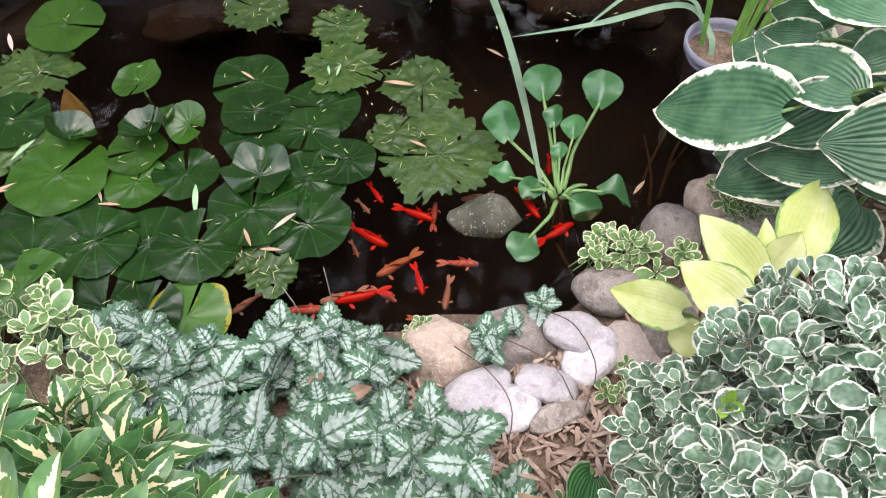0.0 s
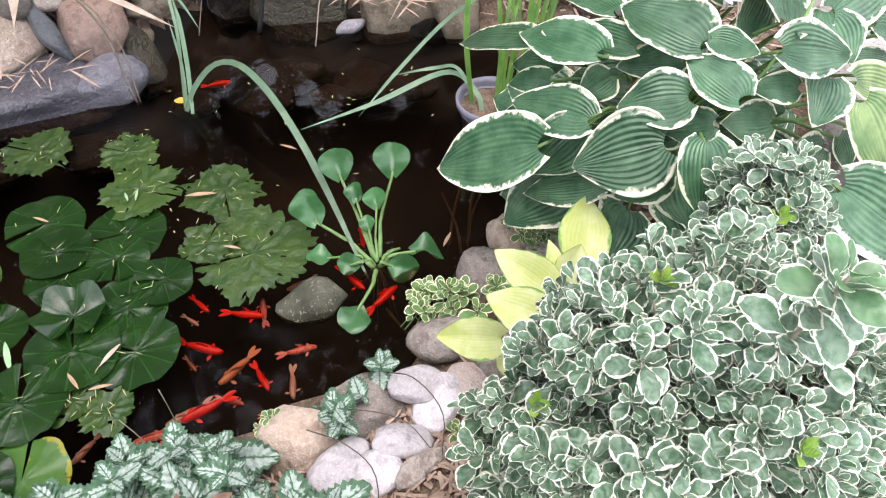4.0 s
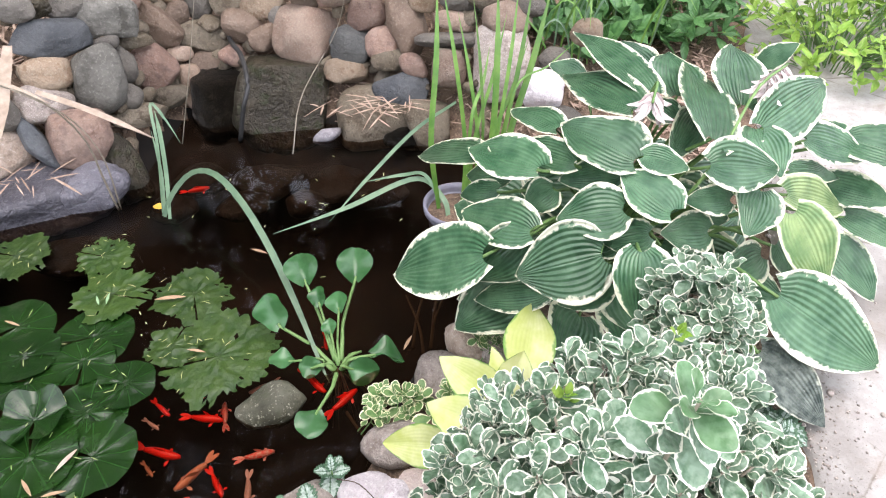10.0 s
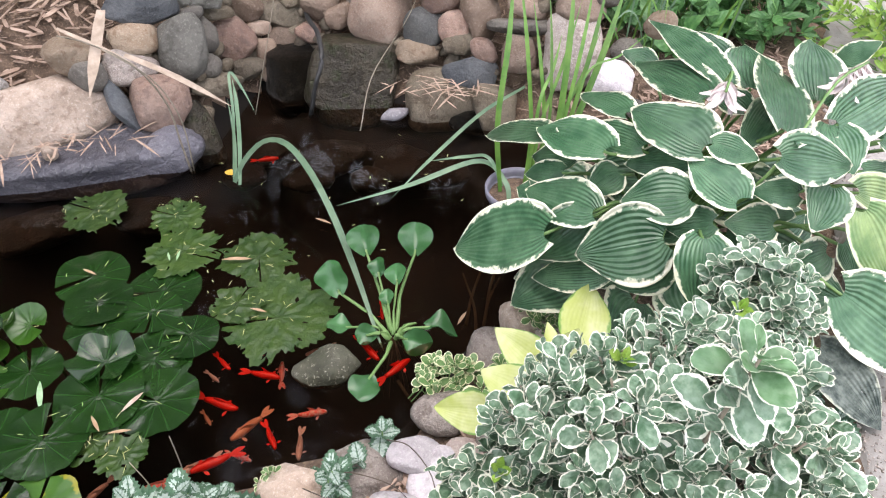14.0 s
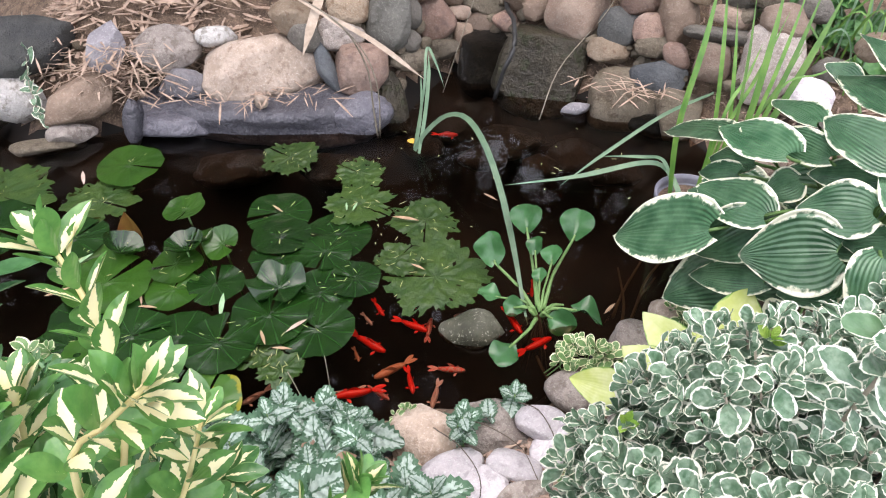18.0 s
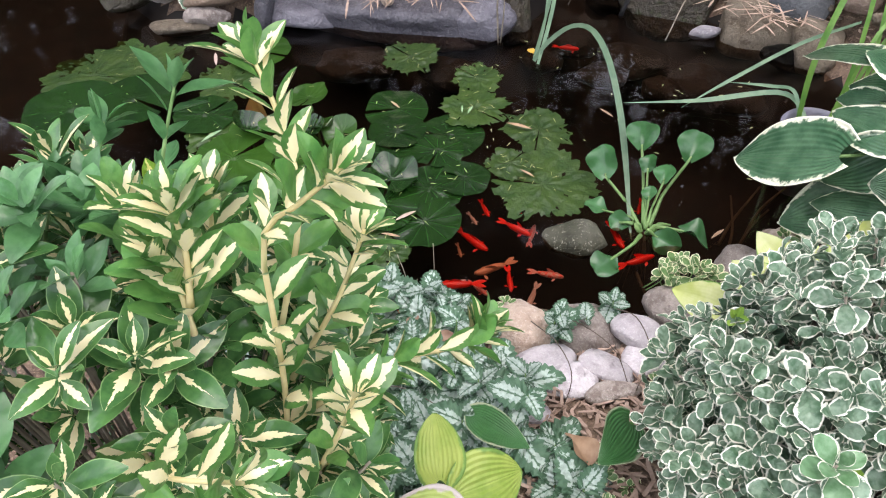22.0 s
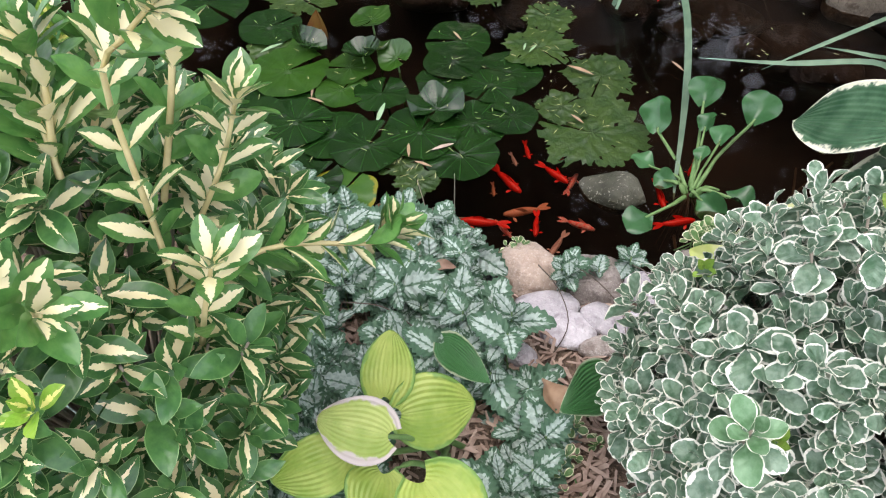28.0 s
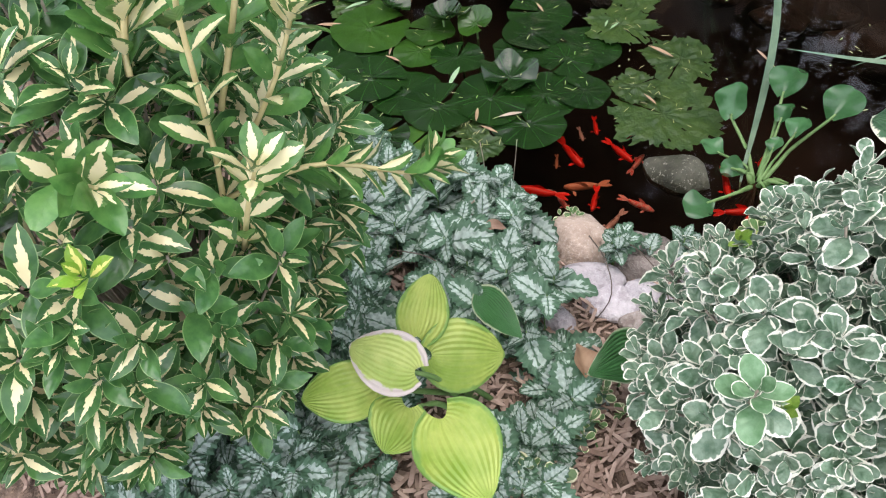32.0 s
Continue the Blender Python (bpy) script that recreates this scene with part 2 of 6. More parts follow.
GAIETY = leaf_mat("white_edged_leaf", (0.054, 0.128, 0.063), (0.22, 0.32, 0.22), (0.82, 0.82, 0.7), "margin", 0.79, 0.9, 70, vein=4, rough=0.36, relief=0.2)
GOLDSPOT = leaf_mat("gold_splashed_leaf", (0.035, 0.11, 0.032), (0.075, 0.185, 0.05), (0.88, 0.79, 0.46), "centre", 0.76, 1.5, 60, vein=4, rough=0.22, relief=0.07, rim=(0.2, 0.33, 0.12))
EUONYMUS = leaf_mat("glossy_green_leaf", (0.05, 0.15, 0.05), (0.1, 0.24, 0.09), size=50, vein=4, rough=0.3, relief=0.07)
LAMIUM = leaf_mat("silver_nettle_leaf", (0.05, 0.12, 0.066), (0.095, 0.185, 0.11), (0.48, 0.58, 0.52), "silver", 0.69, 1.2, 40, vein=5, rough=0.6, relief=0.5)
HOSTA = leaf_mat("white_edged_hosta_leaf", (0.031, 0.094, 0.044), (0.092, 0.192, 0.102), (0.82, 0.82, 0.64), "margin", 0.885, 0.7, 26, "parallel", 6.5, rough=0.28, relief=0.42)
HOSTA_PALE = leaf_mat("pale_hosta_leaf", (0.07, 0.15, 0.05), (0.25, 0.34, 0.14), (0.62, 0.66, 0.42), "margin", 0.87, 0.4, 14, "parallel", 6.5, rough=0.4, relief=0.4)
HOSTA_DULL = leaf_mat("worn_hosta_leaf", (0.02, 0.034, 0.029), (0.17, 0.2, 0.175), (0.42, 0.44, 0.36), "margin", 0.93, 0.5, 55, "parallel", 6.5, rough=0.55, relief=0.5, specks=(0.34, 0.36, 0.33))
LIME = leaf_mat("yellow_hosta_leaf", (0.475, 0.551, 0.15), (0.64, 0.675, 0.35), (0.171, 0.342, 0.066), "margin", 0.95, 0.5, 18, "parallel", 6.0, rough=0.45, glow=0.25, relief=0.09)
CHARTREUSE = leaf_mat("chartreuse_hosta_leaf", (0.21, 0.34, 0.04), (0.43, 0.52, 0.12), (0.16, 0.3, 0.06), "margin", 0.9, 0.5, 16, "parallel", 6.0, rough=0.42, glow=0.25, relief=0.4)
CHARTREUSE_WORN = leaf_mat("withered_chartreuse_leaf", (0.24, 0.34, 0.06), (0.42, 0.49, 0.14), (0.5, 0.44, 0.41), "margin", 0.8, 0.9, 16, "parallel", 6.0, rough=0.5, glow=0.2, relief=0.4)
HOSTA_GREEN = leaf_mat("green_hosta_leaf", (0.04, 0.14, 0.04), (0.06, 0.19, 0.06), (0.4, 0.46, 0.3), "margin", 0.93, 0.3, 18, "parallel", 7.0, rough=0.42, relief=0.4)
PAD = leaf_mat("lily_pad", (0.0047, 0.0203, 0.0030), (0.0094, 0.0330, 0.0045), size=9, veins="radial", vein=11.0, rough=0.27, glow=0.0, relief=0.42, specks=(0.02861, 0.06186, 0.02203), vcol=(0.01227, 0.04385, 0.008082))
PAD_LIGHT = leaf_mat("young_lily_pad", (0.014, 0.05, 0.004), (0.026, 0.076, 0.0065), size=9, veins="radial", vein=11.0, rough=0.34, glow=0.05, relief=0.42, vcol=(0.026, 0.078, 0.011))
PAD_WORN = leaf_mat("worn_lily_pad", (0.0123, 0.0405, 0.0040), (0.0317, 0.0651, 0.0070), size=22, veins="radial", vein=11.0, rough=0.5, glow=0.0, relief=0.6, specks=(0.09, 0.125, 0.03))
PAD_YELLOW = leaf_mat("yellowing_lily_pad", (0.02, 0.08, 0.012), (0.05, 0.12, 0.015), (0.2, 0.19, 0.012), "margin", 1.0, 1.3, 10, veins="radial", vein=11.0, rough=0.35, glow=0.05, relief=0.2)
HYACINTH = leaf_mat("hyacinth_leaf", (0.034, 0.115, 0.036), (0.068, 0.175, 0.07), size=12, veins="parallel", vein=9, rough=0.2, relief=0.04)
IRIS = leaf_mat("iris_blade", (0.075, 0.1913, 0.03375), (0.15, 0.2869, 0.05625), size=20, veins="parallel", vein=3, rough=0.4, relief=0.2)
SEDGE = leaf_mat("grey_green_blade", (0.11, 0.2, 0.12), (0.18, 0.28, 0.17), size=20, veins="parallel", vein=3, rough=0.4, relief=0.2)
SHRUB = leaf_mat("bright_shrub_leaf", (0.16, 0.32, 0.04), (0.3, 0.44, 0.08), size=30, vein=4, rough=0.45)
YOUNG_EDGED = leaf_mat("young_white_edged_leaf", (0.07, 0.17, 0.065), (0.17, 0.3, 0.16), (0.78, 0.8, 0.66), "margin", 0.9, 0.4, 60, vein=4, rough=0.35, relief=0.1)
SHOOT = leaf_mat("cream_splashed_leaf", (0.05, 0.16, 0.035), (0.11, 0.25, 0.06), (0.9, 0.82, 0.5), "centre", 1.12, 1.6, 60, vein=4, rough=0.3, relief=0.07)
DRY_STRIP = plain_mat("dry_blade", (0.26, 0.2, 0.15), (0.42, 0.34, 0.27), 30, 0.8)
ASHEN = plain_mat("ashen_leaf", (0.3, 0.3, 0.28), (0.48, 0.46, 0.44), 60, 0.8)
YOUNG = leaf_mat("young_splashed_leaf", (0.16, 0.34, 0.03), (0.26, 0.42, 0.06), (0.8, 0.76, 0.25), "centre", 0.8, 1.9, 60, vein=4, rough=0.35, relief=0.15)
TREE = leaf_mat("tree_leaf", (0.012, 0.03, 0.008), (0.025, 0.05, 0.014), size=8, vein=3, rough=0.7, glow=0.05)
GREENERY = leaf_mat("dark_green_leaf", (0.05, 0.15, 0.045), (0.12, 0.26, 0.085), size=30, vein=4, rough=0.42)
RED_PAD = leaf_mat("russet_lily_leaf", (0.16, 0.05, 0.02), (0.24, 0.15, 0.03), size=14, vein=0.0, rough=0.35, relief=0.1)
STRAW = plain_mat("straw", (0.2506, 0.1697, 0.1217), (0.4385, 0.3287, 0.2569), 30, 0.8)
CHIP = plain_mat("wood_chip", (0.2, 0.13, 0.095), (0.46, 0.34, 0.27), 22, 0.85, 0.5)
DRY = {"tan": plain_mat("dry_leaf", (0.28, 0.17, 0.1), (0.4, 0.27, 0.17)), "blush": plain_mat("blush_dry_leaf", (0.38, 0.27, 0.22), (0.5, 0.39, 0.33)),
       "brown": plain_mat("brown_dry_leaf", (0.2, 0.12, 0.08), (0.3, 0.2, 0.14)), "green": plain_mat("pale_green_leaf", (0.2, 0.34, 0.17), (0.3, 0.42, 0.26)),
       "yellow": plain_mat("yellow_leaf", (0.55, 0.3, 0.03), (0.6, 0.38, 0.06))}
PLANT_LITTER = plain_mat("pale_needles", (0.2, 0.26, 0.08), (0.42, 0.38, 0.2), 20, 0.7)
CREEPER = leaf_mat("cream_edged_leaf", (0.09, 0.2, 0.06), (0.16, 0.27, 0.1), (0.72, 0.72, 0.48), "margin", 0.72, 0.5, 60, vein=4, rough=0.45, relief=0.12)
STEM_CREAM = plain_mat("cream_stem", (0.5, 0.42, 0.2), (0.62, 0.54, 0.28))
STEM_GREEN = plain_mat("green_stem", (0.09, 0.19, 0.05), (0.16, 0.27, 0.09))
STEM_GREY = plain_mat("grey_twig", (0.2, 0.17, 0.13), (0.3, 0.26, 0.2))
SUNKEN_STEM = plain_mat("sunken_stem", (0.04, 0.028, 0.016), (0.075, 0.052, 0.03), 20, 0.8)
BARK = plain_mat("bark", (0.07, 0.055, 0.04), (0.13, 0.1, 0.08), 12, 0.9, 0.8)
PETAL = plain_mat("faded_petal", (0.6, 0.48, 0.47), (0.8, 0.74, 0.72), 60, 0.6)
POT = plain_mat("grey_violet_plastic", (0.17, 0.17, 0.22), (0.23, 0.23, 0.28), 30, 0.5, 0.1)
HOSE = plain_mat("black_rubber", (0.02, 0.02, 0.02), (0.04, 0.04, 0.04), 30, 0.5, 0.1)
FISH = {"red": plain_mat("red_scales", (0.85, 0.012, 0.012), (0.9, 0.04, 0.02), 60, 0.35, 0.1), "orange": plain_mat("orange_scales", (0.6, 0.17, 0.07), (0.66, 0.33, 0.22), 60, 0.35, 0.1),
        "mixed": plain_mat("mottled_scales", (0.82, 0.03, 0.02), (0.68, 0.44, 0.38), 16, 0.35, 0.1),
        "pale": plain_mat("pale_scales", (0.55, 0.26, 0.21), (0.62, 0.46, 0.42), 50, 0.35, 0.1)}


def ground_mat():
    m, nt, p = fresh("garden_soil")
    big, mid, fine = fuzz(nt, 3.0, 4), fuzz(nt, 25.0, 6, 0.65), fuzz(nt, 140.0, 3, 0.7)
    col = blend(nt, ramp(nt, mid, 0.35, 0.65), (0.075, 0.05, 0.035), (0.19, 0.13, 0.09))
    col = blend(nt, ramp(nt, fine, 0.5, 0.7), col, (0.3, 0.21, 0.14))
    col = blend(nt, ramp(nt, big, 0.5, 0.75), col, (0.1, 0.075, 0.05))
    nt.links.new(col, p.inputs["Base Color"])
    p.inputs["Roughness"].default_value = 0.9
    bumped(nt, p, calc(nt, "ADD", mid, calc(nt, "MULTIPLY", fine, 0.4)), 0.8, 0.02)
    return m


def concrete_mat():
    m, nt, p = fresh("pale_concrete")
    big, mid, fine = fuzz(nt, 2.5, 5), fuzz(nt, 18.0, 6, 0.65), fuzz(nt, 220.0, 2, 0.7)
    col = blend(nt, ramp(nt, mid, 0.35, 0.7), (0.3, 0.282, 0.265), (0.43, 0.412, 0.395))
    col = blend(nt, ramp(nt, big, 0.55, 0.75), col, (0.22, 0.2, 0.18))
    col = blend(nt, ramp(nt, fine, 0.6, 0.7), col, (0.15, 0.135, 0.12))
    vor = node(nt, "TexVoronoi", Vector=node(nt, "TexCoord").outputs["Object"], Scale=3.2)
    vor.feature = "DISTANCE_TO_EDGE"
    crack = ramp(nt, calc(nt, "ADD", vor.outputs["Distance"], calc(nt, "MULTIPLY", fuzz(nt, 14.0, 4, 0.6), 0.08)), 0.028, 0.05)
    col = blend(nt, crack, (0.17, 0.145, 0.12), col)
    col = blend(nt, calc(nt, "MULTIPLY", ramp(nt, fuzz(nt, 6.0, 6, 0.7), 0.52, 0.66), 0.6), col, (0.24, 0.2, 0.165))
    nt.links.new(col, p.inputs["Base Color"])
    p.inputs["Roughness"].default_value = 0.85
    bumped(nt, p, calc(nt, "ADD", mid, calc(nt, "MULTIPLY", fine, 0.3)), 0.4, 0.006)
    return m


def water_mat():
    m, nt, p = fresh("pond_water")
    nt.nodes.remove(p)
    rip = calc(nt, "ADD", fuzz(nt, 9.0, 2, 0.5), calc(nt, "MULTIPLY", fuzz(nt, 45.0, 2, 0.5), 0.15))
    b = node(nt, "Bump", Strength=0.08, Distance=0.02, Height=rip)
    clear = node(nt, "BsdfTransparent", Color=(0.62, 0.5, 0.41, 1))
    gloss = node(nt, "BsdfGlossy", Roughness=0.02)
    nt.links.new(b.outputs[0], gloss.inputs["Normal"])
    fres = node(nt, "Fresnel", IOR=1.33)
    nt.links.new(b.outputs[0], fres.inputs["Normal"])
    mx = node(nt, "MixShader", i0=fres.outputs[0])
    nt.links.new(clear.outputs[0], mx.inputs[1]), nt.links.new(gloss.outputs[0], mx.inputs[2])
    nt.links.new(mx.outputs[0], nt.nodes["Material Output"].inputs[0])
    return m


MUD = plain_mat("pond_mud", (0.003, 0.002, 0.0013), (0.014, 0.008, 0.0045), 5, 0.9, 0.5)
SOIL, CONCRETE, WATER = ground_mat(), concrete_mat(), water_mat()

# ---- mesh helpers ----
rng = random.Random(7)


def to_mesh(name, V, F, UV=None, material=None, smooth=True):
    """A mesh from points, faces and, point by point, leaf coordinates."""
    me = bpy.data.meshes.new(name)
    me.from_pydata([tuple(map(float, p)) for p in V], [], [tuple(map(int, q)) for q in F])
    if UV is not None:
        UV = np.asarray(UV, dtype=np.float32)
        loops = np.empty(len(me.loops), dtype=np.int32)
        me.loops.foreach_get("vertex_index", loops)
        me.uv_layers.new(name="UVMap").data.foreach_set("uv", UV[loops].ravel())
    if smooth:
        me.polygons.foreach_set("use_smooth", np.ones(len(me.polygons), dtype=bool))
    if material:
        me.materials.append(material)
    me.update()
    return me


def thing(name, at, label, category, group="", kind=""):
    e = new(name)
    e.location = at
    return tagged(e, label, category, group, kind)


def part(name, me, parent, label="", m=None):
    """Links a mesh, given in world metres or placed by m, as one part of a thing."""
    o = new(name, me)
    o.parent = parent
    top = Vector(parent.location)
    up = parent.parent
    while up:
        top += Vector(up.location)
        up = up.parent
    o.matrix_basis = Matrix.Translation(-top) @ (m if m is not None else Matrix())
    return tagged(o, label)


def frame_of(base, way, up=(0, 0, 1), roll=0.0, s=1.0):
    """The pose of a leaf whose stalk end is at base, that points along way with its face towards up."""
    y = Vector(way).normalized()
    z = Vector(up)
    z = z - y * z.dot(y)
    if z.length < 1e-4:
        z = Vector((0, -1, 0.01)) - y * y.dot(Vector((0, -1, 0.01)))
    z.normalize()
    x = y.cross(z)
    m = Matrix((x, y, z)).transposed().to_4x4()
    return Matrix.Translation(base) @ m @ Matrix.Rotation(roll, 4, "Y") @ Matrix.Scale(s, 4)


def leaf_shape(L, W, kind="ovate", nu=5, nv=8, fold=0.25, droop=0.15, wave=0.0, lobe=0.0, teeth=0.0, seed=0):
    """Points, faces and leaf coordinates of one leaf along +y, its face towards +z."""
    r = random.Random(seed)
    ph = r.uniform(0, 6)
    V, UV, F = [], [], []
    for j in range(nv + 1):
        v = j / nv
        if kind == "hosta":
            v = 1 - (1 - v) ** 1.5
        if kind == "ovate":
            h = (math.sin(math.pi * min(1, v * 0.96 + 0.04) ** 0.72)) ** 0.85
        elif kind == "obovate":
            h = (math.sin(math.pi * (v * 0.93 + 0.03) ** 1.35)) ** 0.75 if v < 1 else 0.22
        elif kind == "heart":
            h = (1 - v ** 2.1) ** 0.8 * (0.72 + 0.28 * min(1, v * 4)) if v < 1 else 0.0
            h *= 1 - 0.08 * v
        elif kind == "hosta":
            h = max(0.0, math.sin(math.pi * (v * 0.985 + 0.015) ** 0.68)) ** (0.62 if v < 0.36 else 0.85)
        elif kind == "broad":
            h = max(0.0, math.sin(math.pi * (v * 0.98 + 0.015) ** 0.72)) ** 0.66
        elif kind == "ellipse":
            h = max(0.0, math.sin(math.pi * (v * 0.96 + 0.03) ** 1.05)) ** 0.74
        elif kind == "round":
            h = math.sqrt(max(0.0, 1 - (2 * v * 0.97 - 0.97) ** 2)) ** 0.9
        elif kind == "spoon":
            h = max(0.0, math.sin(math.pi * (v * 0.93 + 0.04) ** 1.12)) ** 0.72
        elif kind == "pointed":
            h = max(0.0, math.sin(math.pi * (v * 0.975 + 0.02) ** 1.02)) ** 0.95
        elif kind == "lance":
            h = math.sin(math.pi * (v * 0.97 + 0.015)) ** 0.8
        h = max(h, 0.012)
        if teeth:
            h *= 1 + teeth * (0.5 if j % 2 else -0.5)
        for i in range(nu):
            u = 2 * i / (nu - 1) - 1
            x = u * h * W / 2
            y = L * v - lobe * L * u * u * (1 - v) ** 3 + (teeth * L * 0.12 * abs(u) if j % 2 else 0)
            z = fold * abs(x) - droop * L * v * v + wave * W * 0.5 * abs(u) ** 1.5 * math.sin(v * 9 + ph + (1.3 if u > 0 else 0))
            V.append((x, y, z)), UV.append((i / (nu - 1), v))
    for j in range(nv):
        for i in range(nu - 1):
            a = j * nu + i
            F.append((a, a + 1, a + nu + 1, a + nu))
    return np.array(V), np.array(F), np.array(UV)


def gather(items):
    """Joins (shape, matrix) pairs into one set of points, faces and leaf coordinates."""
    VV, FF, UU, n = [], [], [], 0
    for (V, F, UV), m in items:
        a = np.array(m)
        VV.append(V @ a[:3, :3].T + a[:3, 3]), FF.extend((F + n).tolist()), UU.append(UV)
        n += len(V)
    return np.concatenate(VV), FF, np.concatenate(UU)


def smooth_line(pts, n):
    """n points on a smooth line through pts."""
    P = [Vector(p) for p in pts]
    P = [P[0] * 2 - P[1]] + P + [P[-1] * 2 - P[-2]]
    out, k = [], len(pts) - 1
    for i in range(n):
        s = i / (n - 1) * k
        j = min(int(s), k - 1)
        t = s - j
        a, b, c, d = P[j:j + 4]
        out.append(0.5 * (2 * b + (c - a) * t + (2 * a - 5 * b + 4 * c - d) * t * t + (3 * b - a - 3 * c + d) * t ** 3))
    return out


def tube(pts, r0, r1, n=10, sides=6):
    """A round tapered stem along pts."""
    L = smooth_line(pts, n)
    V, F, UV = [], [], []
    for i, p in enumerate(L):
        d = (L[min(i + 1, n - 1)] - L[max(i - 1, 0)]).normalized()
        a = d.orthogonal().normalized()
        b = d.cross(a)
        r = r0 + (r1 - r0) * i / (n - 1)
        for k in range(sides):
            w = 2 * math.pi * k / sides
            V.append(p + (a * math.cos(w) + b * math.sin(w)) * r), UV.append((k / sides, i / (n - 1)))
    for i in range(n - 1):
        for k in range(sides):
            F.append((i * sides + k, i * sides + (k + 1) % sides, (i + 1) * sides + (k + 1) % sides, (i + 1) * sides + k))
    F.append(tuple(range(sides))[::-1]), F.append(tuple((n - 1) * sides + k for k in range(sides)))
    return np.array(V), F, np.array(UV)


def strap(pts, w, n=18, fold=0.25, up=(0, -0.6, 1)):
    """A long tapered leaf blade along pts, folded along its middle."""
    L = smooth_line(pts, n)
    V, F, UV = [], [], []
    for i, p in enumerate(L):
        t = i / (n - 1)
        d = (L[min(i + 1, n - 1)] - L[max(i - 1, 0)]).normalized()
        side = d.cross(Vector(up)).normalized()
        nor = side.cross(d)
        h = w / 2 * min(1, (1 - t) * 3.2 + 0.04) * (0.75 + 0.25 * min(1, t * 5))
        for k, u in enumerate((-1, -0.5, 0, 0.5, 1)):
            V.append(p + side * u * h + nor * abs(u) * h * fold), UV.append((k / 4, t))
    for i in range(n - 1):
        for k in range(4):
            a = i * 5 + k
            F.append((a, a + 1, a + 6, a + 5))
    return np.array(V), F, np.array(UV)


def boulder(dims, seed, rough=0.16, sub=3, flat=0.0, power=0.9, faces=0):
    """A rounded, uneven stone of these sizes about its middle."""
    bm = bmesh.new()
    bmesh.ops.create_icosphere(bm, subdivisions=sub, radius=1.0)
    off = Vector((seed * 3.1, seed * 1.7, seed * 0.9))
    g = random.Random(int(seed * 131))
    cuts = [(Vector((g.gauss(0, 1), g.gauss(0, 1), g.gauss(0, 1))).normalized(), g.uniform(0.7, 0.93)) for _ in range(faces)]
    for v in bm.verts:
        d = v.co.normalized()
        q = Vector([math.copysign(abs(c) ** power, c) for c in d])
        k = 1 + rough * noise.noise(d * 1.3 + off) * 1.5 + rough * 0.5 * noise.noise(d * 3.1 + off) + rough * 0.16 * noise.noise(d * 8 + off)
        q = q * k
        if flat and q.z > 1 - flat:
            q.z = 1 - flat + (q.z - 1 + flat) * 0.25
        for n, c in cuts:
            over = q.dot(n) - c
            if over > 0:
                q -= n * over * 0.82
        v.co = Vector((q.x * dims[0] / 2, q.y * dims[1] / 2, q.z * dims[2] / 2))
    V = [v.co[:] for v in bm.verts]
    F = [[w.index for w in f.verts] for f in bm.faces]
    bm.free()
    return V, F


# ---- ground, pond and path ----
SHORE = [(-3.2, 0.9), (-1.6, 0.72), (-0.85, 0.7), (-0.65, 0.655), (-0.45, 0.7), (-0.26, 0.7), (-0.1, 0.73), (0.05, 0.77), (0.27, 0.79), (0.31, 0.88), (0.47, 1.0),
         (0.61, 1.09), (0.74, 1.17), (0.9, 1.38), (0.92, 1.62), (0.74, 1.96), (0.5, 2.1), (0.27, 2.2), (0.1, 2.37), (-0.05, 2.3), (-0.18, 2.02), (-0.3, 1.95), (-1.03, 1.94),
         (-1.2, 1.85), (-1.5, 1.8), (-1.7, 1.93), (-1.84, 2.2), (-1.95, 2.6), (-2.4, 2.95), (-3.2, 2.9)]
SX, SY = np.array(SHORE).T


def shore_distance(x, y):
    """Metres from the pond's edge; inside the pond it is below nought."""
    ax, ay, bx, by = SX, SY, np.roll(SX, -1), np.roll(SY, -1)
    dx, dy = bx - ax, by - ay
    t = np.clip(((x - ax) * dx + (y - ay) * dy) / (dx * dx + dy * dy), 0, 1)
    d = np.sqrt((x - ax - t * dx) ** 2 + (y - ay - t * dy) ** 2).min()
    with np.errstate(divide="ignore", invalid="ignore"):
        cross = ((ay > y) != (by > y)) & (x < (bx - ax) * (y - ay) / np.where(by == ay, 1e-9, by - ay) + ax)
    return -d if cross.sum() % 2 else d


def ground_z(x, y):
    d = shore_distance(x, y)
    if d < 0:
        return max(-0.42, -0.05 + d * 2.2)
    far = min(1.0, max(0.0, (y - 1.3 - 0.25 * x) / 0.5))
    near = min(0.015 + d * 0.2, 0.17)
    wall = min(-0.1 + d * 0.86, 0.4)
    if x > 0.9:
        wall = wall + (0.2 - wall) * min(1, (x - 0.9) / 0.5)
    z = near + (wall - near) * far
    if x > 1.1 + 0.62 * max(0, y - 0.3):
        z = min(z, 0.15)
    return z + 0.012 * noise.noise(Vector((x * 9, y * 9, 0))) + 0.02 * noise.noise(Vector((x * 2.5, y * 2.5, 4)))


def axis(lo, hi, step, reach):
    mid = list(np.arange(lo, hi + 1e-6, step))
    out, s = [], step
    a = lo
    while a > -reach:
        s *= 1.6
        a -= s
        out.insert(0, a)
    b, s = hi, step
    tail = []
    while b < reach:
        s *= 1.6
        b += s
        tail.append(b)
    return out + mid + tail


